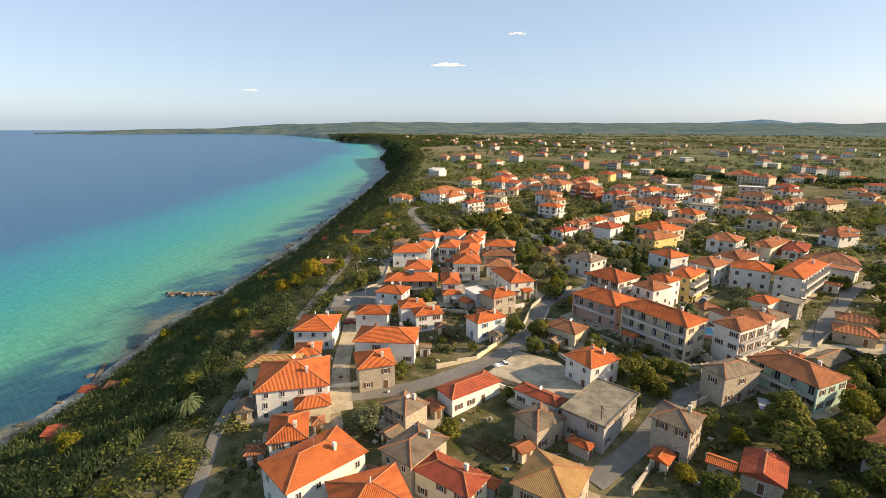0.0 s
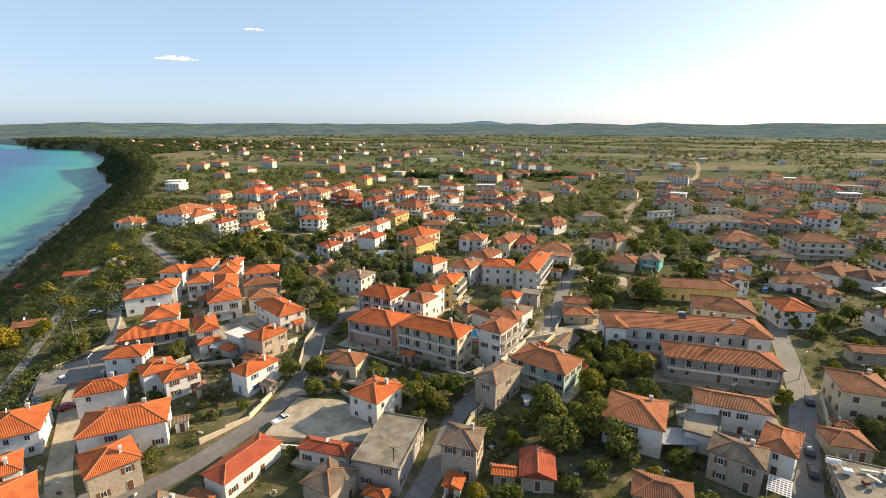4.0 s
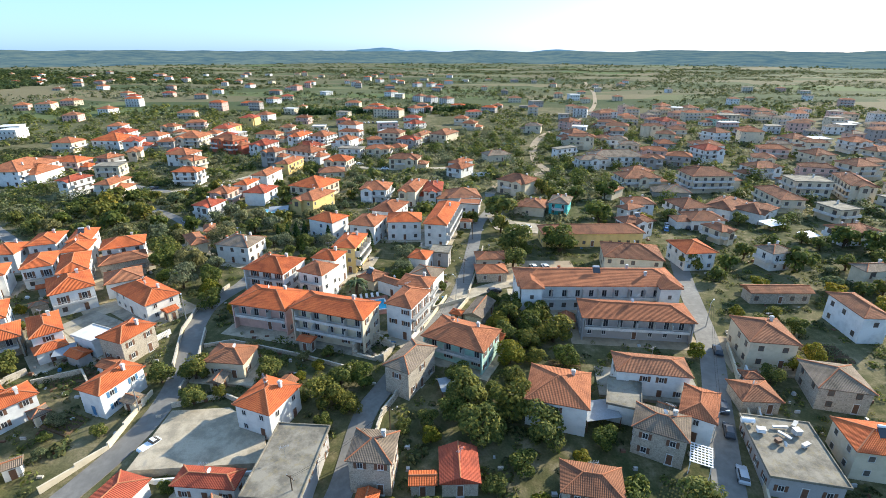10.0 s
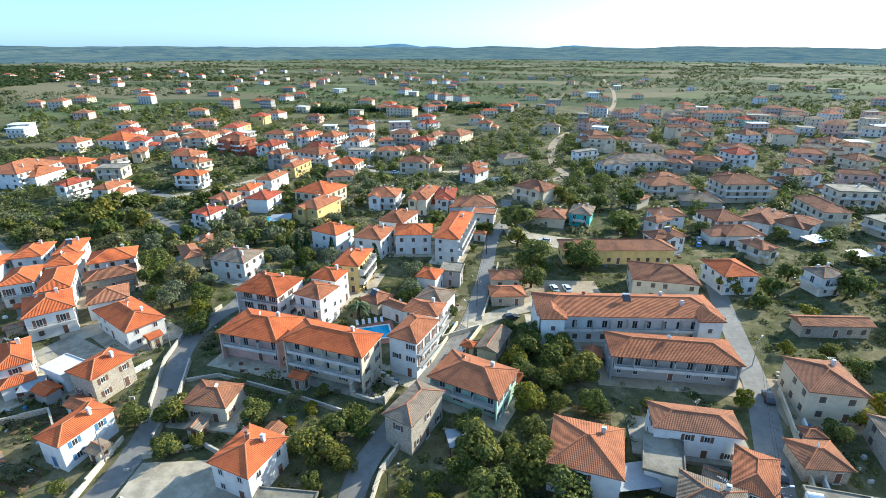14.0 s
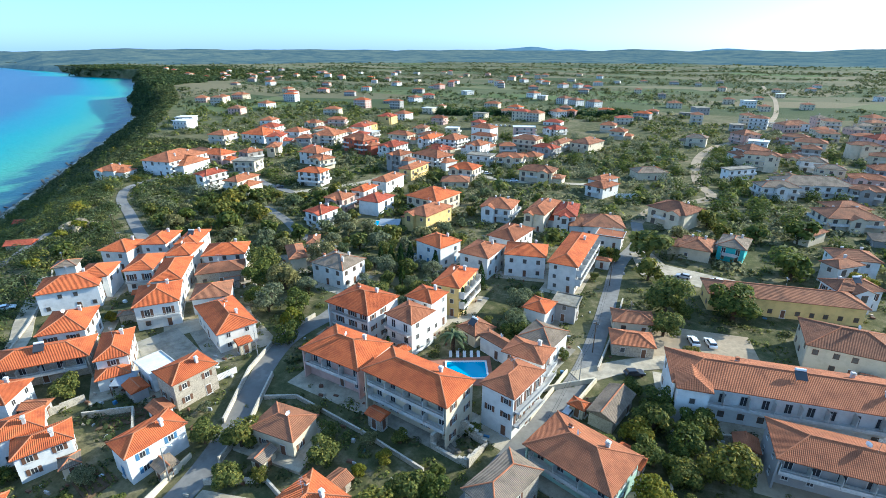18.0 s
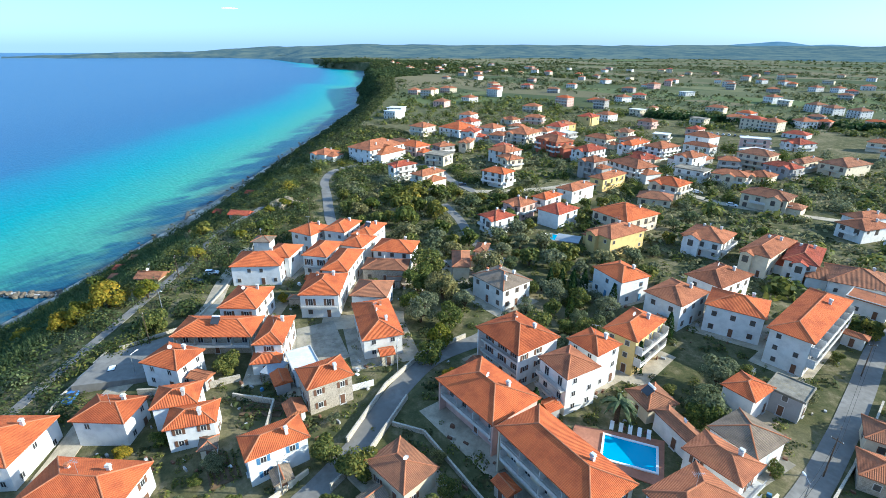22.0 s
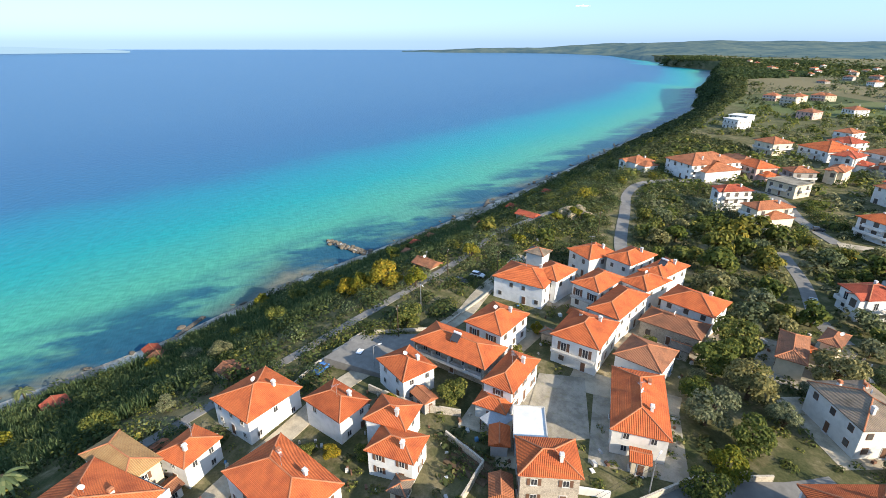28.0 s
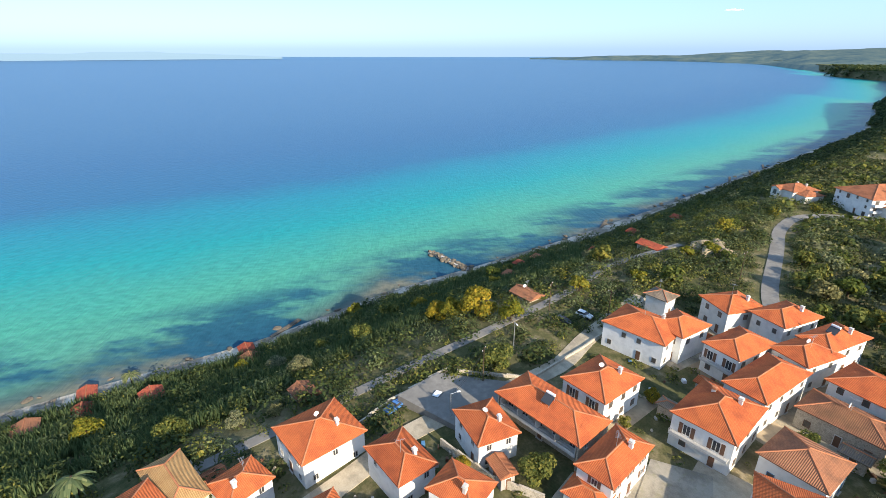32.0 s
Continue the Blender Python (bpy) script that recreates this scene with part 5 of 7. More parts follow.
def garden_wall(pts, height, mat, label, thick=0.35):
    s = Shape()
    for (a, b), (c, d) in zip(pts, pts[1:]):
        n = max(1, int(math.hypot(c - a, d - b) / 4))
        for k in range(n):
            x0, y0, x1, y1 = a + (c - a) * k / n, b + (d - b) * k / n, a + (c - a) * (k + 1) / n, b + (d - b) * (k + 1) / n
            u = Vector((x1 - x0, y1 - y0)).normalized()
            w = Vector((-u.y, u.x)) * thick / 2
            z = max(float(land_z(x0, y0)), float(land_z(x1, y1)))
            lo, hi = z - 1.5, z + height
            q = [(x0 - w.x, y0 - w.y), (x1 - w.x, y1 - w.y), (x1 + w.x, y1 + w.y), (x0 + w.x, y0 + w.y)]
            s.face([(*p, hi) for p in q])
            for i in range(4):
                j = (i + 1) % 4
                s.face([(*q[i], lo), (*q[j], lo), (*q[j], hi), (*q[i], hi)])
    return tagged(new("garden_wall", s.mesh("garden_wall", mat)), label, "wall", "garden walls")


garden_wall([(-60, 61), (-54, 70), (-53.5, 84)], 0.9, WALLS["cream"][1], "low cream-painted garden wall along the street")
garden_wall([(-47, 64), (-42, 63), (-24, 65)], 0.9, WALLS["white"][1], "low white wall round the parking yard")
garden_wall([(-61, 106), (-64.5, 99), (-70, 95)], 1.3, WALLS["white"][1], "white-painted yard wall beside the street")
garden_wall([(-47.5, 80), (-38, 83), (-30, 79)], 1.0, M_STONEWALL, "low stone wall of a garden lawn")
garden_wall([(-118, 77), (-109, 65), (-99, 55)], 0.9, M_STONEWALL, "stone parapet above the slope")
garden_wall([(-117, 79), (-113, 94), (-124, 108), (-140, 126), (-150, 134)], 0.6, M_STONEWALL, "stone parapet along the cliff lane")
garden_wall([(-7, 66), (-5.5, 78), (-1.5, 87)], 1.3, M_STONEWALL, "rough stone wall along the street")
garden_wall([(8, 112), (13, 124), (3, 118)], 1.2, WALLS["cream"][1], "cream wall by the street corner")
garden_wall([(24, 95), (26, 112), (40, 114)], 1.2, M_STONEWALL, "stone wall of an overgrown garden")
garden_wall([(58, 58), (66, 80), (73, 101)], 1.3, WALLS["cream"][1], "cream garden wall along the street")
garden_wall([(-97, 75), (-88, 83), (-84, 90)], 1.4, M_STONEWALL, "old stone yard wall between houses")
garden_wall([(-66, 84), (-72, 90), (-80, 86)], 1.3, M_STONEWALL, "old stone wall of a vegetable garden")
garden_wall([(-50, 100), (-44, 102), (-27, 96.5), (-14, 91.5)], 0.9, M_STONEWALL, "low stone wall in front of the hotel garden")

# beach and stone pier
def beach_material():
    m, nt, b = mat_base("pebbly_sand", 0.95, 0.1)
    big, fine = noise_tex(nt, 0.07, 5, rough=0.7), noise_tex(nt, 0.9, 5, rough=0.75)
    sand = ramp(nt, fine, [(0.3, (0.34, 0.30, 0.23)), (0.7, (0.60, 0.53, 0.43))])
    stones = ramp(nt, fine, [(0.35, (0.10, 0.09, 0.07)), (0.65, (0.30, 0.26, 0.20))])
    nt.links.new(mix(nt, ramp(nt, big, [(0.42, (0, 0, 0)), (0.54, (1, 1, 1))]), sand, stones), b.inputs["Base Color"])
    bump(nt, b, fine, 0.5, 0.1)
    return m


s = Shape()
prev = None
for y in np.arange(-300, 900, 6):
    x = float(shore_x(y))
    wd = 10.5 + 3.0 * math.sin(y * 0.05) + 1.5 * math.sin(y * 0.17)
    row = [(x + e, y, max(float(land_z(x + e, y)), 0.0) + 0.08) for e in (-0.6, wd * 0.35, wd * 0.7, wd)]
    if prev:
        for e in range(3):
            s.face((prev[e], prev[e + 1], row[e + 1], row[e]))
    prev = row
tagged(new("beach", s.mesh("beach", beach_material())), "narrow strip of pale pebbly sand", "beach", kind="structure")


def rock_mesh(seed):
    bm = bmesh.new()
    bmesh.ops.create_icosphere(bm, subdivisions=2, radius=1)
    for v in bm.verts:
        v.co *= 1 + 0.35 * noise.noise(v.co * 1.4 + Vector((seed * 7.1, 0, 0)))
        v.co.z *= 0.6
    me = bpy.data.meshes.new("rock")
    bm.to_mesh(me)
    bm.free()
    me.materials.append(M_ROCK)
    return me


M_ROCK = plain("shore_rock", (0.20, 0.17, 0.13), 0.95, 0.2, grain=1.5, vary=0.5)
ROCKS = [rock_mesh(k) for k in range(5)]
rr = random.Random(3)
pier = new("stone_pier")
pier.matrix_basis = pose(-252, 75, 0)
for k in range(90):
    t = k / 89
    o = new("rock", ROCKS[k % 5])
    o.parent = pier
    sc = rr.uniform(0.7, 1.5)
    o.matrix_basis = pose(22 * t + rr.uniform(-1.8, 1.8), 18 * t + rr.uniform(-1.6, 1.6), rr.uniform(-0.1, 0.9), rr.uniform(0, 40), rr.uniform(0, 40), rr.uniform(0, 360)) @ Matrix.Diagonal((sc, sc, sc, 1))
s = Shape()
s.box(-1, -1.2, -0.5, 26, 1.2, 1.0)
o = part("walkway", s.mesh("walkway", M_SLAB), pier, at=pose(0, 0, 0, rz=39))
tagged(pier, "short pier of heaped brown rocks in shallow water", "pier")
for k in range(60):
    y = rr.uniform(-80, 420)
    o = new("rock", ROCKS[k % 5])
    sc = rr.uniform(0.4, 1.3)
    o.matrix_basis = pose(float(shore_x(y)) + rr.uniform(-5, 1.0), y, 0.1, rr.uniform(0, 30), 0, rr.uniform(0, 360)) @ Matrix.Diagonal((sc * 1.4, sc, sc * 0.8, 1))
    tagged(o, "brown sea-worn rock at the water's edge", "rock", "shore rocks")
for k, (y, ln) in enumerate(((170, 14), (235, 10), (300, 16), (330, 12), (352, 18), (20, 12))):
    s = Shape()
    s.box(-ln, -0.9, -0.6, 2, 0.9, 0.55, taper=0.2)
    o = new("jetty", s.mesh("jetty", M_ROCK))
    o.matrix_basis = pose(float(shore_x(y)), y, 0, rz=-30)
    tagged(o, "low dark stone groyne running into the sea", "groyne", "groynes")

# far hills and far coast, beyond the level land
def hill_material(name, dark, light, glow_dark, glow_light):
    """Distant wooded hills; haze of the air before them is painted as faint glow."""
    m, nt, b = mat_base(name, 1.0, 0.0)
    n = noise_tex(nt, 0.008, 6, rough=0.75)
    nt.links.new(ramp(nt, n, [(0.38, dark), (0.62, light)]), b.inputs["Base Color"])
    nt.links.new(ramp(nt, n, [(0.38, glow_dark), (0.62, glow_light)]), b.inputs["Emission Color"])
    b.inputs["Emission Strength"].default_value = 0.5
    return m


M_HILL = hill_material("hazed_near_hills", (0.022, 0.036, 0.028), (0.085, 0.092, 0.055), (0.058, 0.112, 0.170), (0.072, 0.125, 0.165))
M_FARHILL = hill_material("hazed_far_hills", (0.04, 0.07, 0.09), (0.07, 0.10, 0.11), (0.11, 0.21, 0.30), (0.13, 0.23, 0.32))


# near-black base; the haze over these mountains is painted as pale blue glow
M_FAINT = plain("hazed_mountains", (0.02, 0.03, 0.04), 1.0, 0.0, grain=0.004)
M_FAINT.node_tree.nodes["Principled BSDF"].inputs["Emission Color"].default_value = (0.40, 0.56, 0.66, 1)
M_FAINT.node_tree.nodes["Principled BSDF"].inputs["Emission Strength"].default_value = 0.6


def ridge(az0, az1, dist, base, height, seed, taper, label, mat=M_HILL, foot=-20):
    """A long hill range seen along the horizon."""
    s = Shape()
    n = 140
    prev = None
    for k in range(n + 1):
        f = k / n
        az = radians(az0 + (az1 - az0) * f)
        edge = min(1.0, f / taper[0] if taper[0] else 1.0, (1 - f) / taper[1] if taper[1] else 1.0)
        nz = 0.55 + 0.45 * noise.fractal(Vector((f * 7 * abs(az1 - az0) / 60, seed, 0)), 1.2, 2.0, 3)
        z = base + height * nz * edge ** 0.8
        d0, d1, d2 = dist, dist + 120, dist + 190
        row = [(-math.sin(az) * d, math.cos(az) * d, zz) for d, zz in ((d0, foot), (d1, base * 0.4 + z * 0.5), (d2, z))]
        if prev:
            for e in range(2):
                s.face((row[e], prev[e], prev[e + 1], row[e + 1]))
        prev = row
    return tagged(new("backdrop", s.mesh("backdrop", mat)), label, "hills", kind="structure")


# azimuth, near and far distance, height of the skyline
HILLS = [(78, 4500, 4800, 24), (67, 4400, 4800, 44), (61, 4200, 4780, 62), (56, 3700, 4700, 78), (53, 3000, 4300, 88), (49, 2750, 4200, 90), (36, 2700, 4400, 93), (20, 2750, 4500, 92), (8, 2900, 4600, 86), (-8, 2700, 4600, 86), (-26, 2500, 4500, 88), (-44, 2500, 4500, 84), (-64, 2500, 4500, 80)]


def hill_country():
    """Wooded hills and fields rising slowly from the bay and the plain to the skyline."""
    s = Shape()
    az_ = np.array([h[0] for h in HILLS][::-1], float)
    cols = [np.array([h[k] for h in HILLS][::-1], float) for k in (1, 2, 3)]
    n, m = 300, 14
    grid = []
    for k in range(n + 1):
        az = 78 - 142 * k / n
        near, far, top = (float(np.interp(az, az_, c)) for c in cols)
        row = []
        for j in range(m + 1):
            u = j / m
            d = near + (far - near) * u
            x, y = -math.sin(radians(az)) * d, math.cos(radians(az)) * d
            foot = min(27.0, float(land_z(x, y))) - 4 if u == 0 else float(np.interp(az, [46, 56], [27, 10]))
            wave = noise.fractal(Vector((x * 0.0016, y * 0.0016, 3.0)), 1.0, 2.0, 5)
            z = foot + (top - foot) * u ** 0.9 + wave * (8 + 16 * math.sin(math.pi * min(u, 0.8)))
            row.append((x, y, foot if u == 0 else z))
        row.append((row[-1][0] * 1.02, row[-1][1] * 1.02, 0.0))
        grid.append(row)
    for r0, r1 in zip(grid, grid[1:]):
        for j in range(m + 1):
            s.face((r0[j], r1[j], r1[j + 1], r0[j + 1]))
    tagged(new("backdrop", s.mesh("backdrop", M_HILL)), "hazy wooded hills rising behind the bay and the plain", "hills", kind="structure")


hill_country()
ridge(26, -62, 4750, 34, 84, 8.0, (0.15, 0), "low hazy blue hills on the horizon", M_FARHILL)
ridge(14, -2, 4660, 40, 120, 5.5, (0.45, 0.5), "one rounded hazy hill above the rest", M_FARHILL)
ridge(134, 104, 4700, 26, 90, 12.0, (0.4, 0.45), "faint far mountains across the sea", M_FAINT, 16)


# ---- plants ----
def crown_points(rng, n, lobes):
    pts, out = [], []
    while len(pts) < n:
        c, r = lobes[rng.integers(len(lobes))]
        d = rng.normal(size=3)
        d /= np.linalg.norm(d)
        d[2] = abs(d[2]) * 1.0 if rng.random() < 0.75 else d[2]
        q = np.array(c) + d * np.array(r) * rng.uniform(0.7, 1.05)
        pts.append((*q, 1.0))
        out.append(d)
    return np.array(pts), np.array(out)


def tree_variant(kind, seed, light=False):
    """Trunk and crown meshes for a crown radius of one metre; scaled when planted."""
    rng = np.random.default_rng(seed)
    s = Shape()
    if kind == "c":
        pts = []
        for k in range(520):
            h = rng.uniform(0.2, 6.0)
            r = 0.95 * min(1, (6.1 - h) / 3.5) ** 0.8 * min(1, 0.5 + h)
            a = rng.uniform(0, 2 * math.pi)
            pts.append((math.cos(a) * r * rng.uniform(0.75, 1.0), math.sin(a) * r * rng.uniform(0.75, 1.0), h, 1.0))
        s.tube((0, 0, -0.5), (0, 0, 3.5), 0.14, 0.05)
        return s.mesh("trunk", M_BARK), cloud_mesh("crown", np.array(pts), 0.24, M_CYPRESS, 0.2, 1.0)
    if kind == "p":
        s.tube((0, 0, -0.5), (0.05, 0, 1.5), 0.16, 0.12, 8)
        c = Shape()
        for k in range(26):
            a, lift = rng.uniform(0, 2 * math.pi), rng.uniform(-0.2, 0.9)
            d = Vector((math.cos(a), math.sin(a), 0))
            side = Vector((-d.y, d.x, 0))
            prev = None
            for j in range(6):
                t = j / 5
                p = Vector((0, 0, 1.5)) + d * t * 1.05 + Vector((0, 0, lift * t - 0.95 * t * t))
                w = 0.13 * math.sin(math.pi * (0.15 + 0.8 * t))
                row = (p - side * w - Vector((0, 0, 0.05)), p, p + side * w - Vector((0, 0, 0.05)))
                if prev:
                    c.face((prev[0], row[0], row[1], prev[1]))
                    c.face((prev[1], row[1], row[2], prev[2]))
                prev = row
        return s.mesh("trunk", M_BARK), c.mesh("crown", M_REED)
    lobes = [((0, 0, 0.85), (0.62, 0.62, 0.6))]
    for k in range(7):
        a = k * 2 * math.pi / 7 + rng.uniform(-0.4, 0.4)
        e = rng.uniform(0.35, 0.62)
        r = rng.uniform(0.28, 0.44)
        lobes.append(((math.cos(a) * e, math.sin(a) * e, rng.uniform(0.4, 1.15)), (r, r, r * 0.9)))
    s.tube((0, 0, -0.5), (0, 0, 0.5), 0.09, 0.07, 7)
    for c, r in lobes[1:]:
        s.tube((0, 0, 0.3), (c[0] * 0.8, c[1] * 0.8, c[2]), 0.05, 0.02, 5)
    mat = {"b": M_LEAF, "o": M_OLIVE, "g": M_GOLD}[kind]
    pts, out = crown_points(rng, 560 if light else 2300, lobes)
    return s.mesh("trunk", M_BARK), cloud_mesh("crown", pts, (0.14 if light else 0.07) * (1 if kind != "o" else 0.85), mat, 0.5, out=out)


VARIANTS = {k: [tree_variant(k, 10 * i + n) for n in range(c)] for i, (k, c) in enumerate((("b", 4), ("o", 3), ("g", 2), ("c", 2), ("p", 2)))}
DISTANT = {k: [tree_variant(k, 90 + 10 * i + n, True) for n in range(3)] for i, k in enumerate("bog")}
KIND = {"b": ("tree", "leafy green garden tree with an uneven crown"), "o": ("olive_tree", "grey-green olive tree with an airy crown"),
        "g": ("tree", "tree turned yellow-green for autumn"), "c": ("cypress", "slim dark green cypress"), "p": ("palm_tree", "palm with arching green fronds")}
planted = []


distant_trees = {"b": [], "o": [], "g": []}


def plant(x, y, r, kind, rz=0.0):
    if math.hypot(x + 20, y - 50) > 205 and kind in "bog":
        distant_trees[kind].append((x, y, r))
        planted.append((x, y, r))
        return None
    kit = DISTANT if kind in DISTANT and math.hypot(x + 20, y - 50) > 135 else VARIANTS
    trunk, crown = kit[kind][len(planted) % len(kit[kind])]
    name, label = KIND[kind]
    root = new(name)
    root.matrix_basis = pose(x, y, float(land_z(x, y)), rz=rz or (len(planted) * 137) % 360) @ Matrix.Diagonal((r, r, r * (0.85 if r > 7 else 1.0), 1))
    part("trunk", trunk, root)
    part("crown", crown, root)
    planted.append((x, y, r))
    return tagged(root, label, "tree", "trees")


plant(-46.2, 88.0, 4.0, 'b')
plant(-10.4, 86.2, 3.4, 'b')
plant(13.4, 72.6, 5.1, 'b')
plant(8.1, 77.7, 3.3, 'b')
plant(25.1, 72.6, 4.8, 'b')
plant(21.2, 94.3, 3.9, 'g')
plant(32.6, 102.9, 4.9, 'b')
plant(29.0, 196.5, 8.2, 'b')
plant(30.0, 158.8, 7.0, 'b')
plant(46.3, 160.0, 7.4, 'b')
plant(81.4, 226.3, 6.0, 'b')
plant(-55.1, 414.4, 6.0, 'b')
plant(84.7, 187.3, 4.0, 'g')
plant(-141.5, 212.3, 6.0, 'b')
plant(-138.3, 199.3, 6.0, 'b')
plant(-6.7, 148.4, 4.4, 'o')
plant(-73.5, 143.7, 5.8, 'o')
plant(-70.0, 130.8, 5.0, 'o')
plant(-86.8, 153.5, 5.6, 'b')
plant(36.5, 58.8, 4.0, 'b')
plant(46.9, 57.2, 5.0, 'b')
plant(116.6, 143.6, 5.6, 'b')
plant(172.4, 260.9, 6.0, 'b')
plant(85.2, 145.9, 4.2, 'b')
plant(152.8, 158.7, 5.6, 'b')
plant(147.1, 164.3, 5.6, 'b')
plant(63.4, 96.6, 2.6, 'g')
plant(82.6, 91.7, 2.7, 'g')
plant(-12.2, 79.3, 3.0, 'b')
plant(-142.3, 85.6, 5.6, 'g')
plant(-144.6, 79.4, 4.0, 'g')
plant(-81.8, 143.2, 5.4, 'b')
plant(-72.3, 163.3, 5.7, 'o')
plant(-130.7, 189.1, 6.0, 'b')
plant(-136.6, 93.4, 3.9, 'g')
plant(-151.4, 114.8, 3.3, 'g')
plant(-187.0, 47.0, 3.3, 'g')
plant(-144.8, 55.3, 4.2, 'b')
plant(-118.1, 87.2, 4.0, 'b')
plant(-87.9, 89.5, 3.4, 'b')
plant(-59.5, 125.4, 3.7, 'g')
plant(-90.3, 179.3, 4.1, 'b')
plant(-75.3, 133.5, 3.7, 'b')
plant(-56.2, 33.5, 4.2, 'o')
plant(-17.3, 81.0, 4.4, 'b')
plant(-15.0, 85.5, 3.7, 'b')
plant(-41.2, 41.4, 3.3, 'b')
plant(11.2, 81.2, 4.8, 'b')
plant(19.8, 77.7, 5.0, 'b')
plant(-119.8, 179.5, 6.0, 'b')
plant(-6.2, 139.0, 4.4, 'o')
plant(-37.1, 128.9, 1.1, 'c')
plant(-41.4, 154.6, 1.1, 'c')
plant(-18.5, 126.4, 3.2, 'p')
plant(-35.8, 168.9, 1.1, 'c')
plant(-20.0, 154.3, 1.1, 'c')
plant(-56.4, 118.8, 3.6, 'b')
plant(-30.6, 89.2, 3.3, 'b')
plant(-43.4, 80.9, 3.1, 'b')
plant(-53.2, 87.2, 3.2, 'b')
plant(-48.9, 160.2, 4.2, 'o')
plant(-59.8, 180.9, 4.5, 'o')
plant(-42.6, 162.3, 3.7, 'b')
plant(66.7, 222.5, 5.2, 'b')
plant(68.3, 190.5, 6.0, 'b')
plant(53.7, 236.6, 4.7, 'b')
plant(118.1, 771.1, 6.0, 'b')
plant(79.5, 795.5, 6.0, 'b')
plant(-11.9, 245.8, 4.1, 'b')
plant(-3.8, 232.0, 3.9, 'b')
plant(-92.8, 14.9, 3.2, 'p')
plant(-153.5, -14.0, 2.4, 'p')
plant(-152.0, -7.0, 1.8, 'p')
plant(-30.2, 116.8, 1.3, 'c')
plant(-20.7, 143.6, 1.3, 'c')
plant(-19.5, 161.3, 1.2, 'c')
plant(-45.2, 163.9, 1.2, 'c')
plant(-45.8, 153.7, 3.0, 'b')
plant(-38.9, 153.9, 2.6, 'o')
plant(-64.7, 163.7, 3.0, 'b')
plant(-56.0, 161.5, 2.6, 'b')
plant(-39.4, 148.5, 2.5, 'b')
plant(-44.0, 180.2, 1.2, 'c')
plant(-12.2, 192.4, 3.0, 'b')
plant(-13.4, 140.1, 1.8, 'b')
plant(13.7, 191.1, 3.0, 'b')
plant(17.9, 191.4, 3.2, 'b')
plant(12.2, 175.2, 1.6, 'b')
plant(6.0, 130.6, 1.6, 'b')
plant(27.7, 179.3, 5.0, 'b')
plant(28.4, 147.0, 4.6, 'b')
plant(-6.0, 134.5, 3.6, 'b')
plant(-2.7, 155.1, 2.4, 'b')
plant(8.1, 153.5, 2.2, 'o')
plant(33.4, 137.6, 2.6, 'b')
plant(34.6, 157.3, 2.4, 'b')


def inside_points(o):
    """Places all over a paved plate, so that nothing grows through it."""
    q = [v.co[:2] for v in o.data.vertices][:len(o.data.polygons[0].vertices)]
    xs, ys = [a for a, b in q], [b for a, b in q]
    out = []
    for x in np.arange(min(xs), max(xs), 1.6):
        for y in np.arange(min(ys), max(ys), 1.6):
            odd = False
            for (a, b), (c, d) in zip(q, q[1:] + q[:1]):
                if (b > y) != (d > y) and x < (c - a) * (y - b) / (d - b) + a:
                    odd = not odd
            if odd:
                out.append((x, y))
    return out


ROAD_PTS = np.array([q for o in bpy.data.objects if o.get("category") == "paving" for q in inside_points(o)] + [v.co[:2] for o in bpy.data.objects if o.get("category") in ("road", "lane", "track", "paving") and o.data for v in o.data.vertices] + [(-68.5 + a, 206 + b) for a in range(-6, 7, 2) for b in range(-4, 5, 2)])


def clear_of(x, y, r, houses=True, roads=True, verge=1.2):
    ok = np.ones(len(x), bool)
    for k in range(0, len(x), 400):
        sl = slice(k, k + 400)
        if houses:
            for h in HOUSE_BOXES:
                c, s_ = math.cos(h[4]), math.sin(h[4])
                dx, dy = x[sl] - h[0], y[sl] - h[1]
                u, v = dx * c + dy * s_, -dx * s_ + dy * c
                ok[sl] &= ~((np.abs(u) < h[2] + r[sl] * 0.75) & (np.abs(v) < h[3] + r[sl] * 0.75))
        if roads:
            d = np.hypot(x[sl][:, None] - ROAD_PTS[None, :, 0], y[sl][:, None] - ROAD_PTS[None, :, 1]).min(1)
            ok[sl] &= d > r[sl] * 0.6 + verge
    return ok


def zone_trees(x0, y0, x1, y1, n, kinds, rmin, rmax, seed):
    """Garden and orchard trees, each planted clear of houses, streets and other trees."""
    g = np.random.default_rng(seed)
    xs, ys, rs = g.uniform(x0, x1, n * 4), g.uniform(y0, y1, n * 4), g.uniform(rmin, rmax, n * 4)
    ok = clear_of(xs, ys, rs, verge=2.6)
    left = n
    for x, y, r in zip(xs[ok], ys[ok], rs[ok]):
        if left and all((x - a) ** 2 + (y - b) ** 2 > (0.75 * (r + c)) ** 2 for a, b, c in planted):
            plant(x, y, r, kinds[int(g.integers(len(kinds)))])
            left -= 1


zone_trees(-95, 118, -32, 205, 85, "boobo", 2.0, 4.4, 1)
zone_trees(-170, 165, -90, 260, 75, "bboob", 2.6, 5.0, 2)
zone_trees(-115, 195, -35, 320, 60, "bboob", 2.2, 4.0, 3)
zone_trees(-5, 50, 45, 120, 30, "bbbg", 2.0, 4.0, 4)
zone_trees(-60, 60, -5, 130, 22, "bbog", 1.4, 2.8, 5)
zone_trees(60, 40, 130, 150, 30, "bbog", 1.8, 3.4, 12)
zone_trees(85, 60, 200, 230, 70, "bbbo", 2.2, 4.4, 6)
zone_trees(-110, 20, -60, 120, 22, "bbog", 1.3, 2.4, 7)
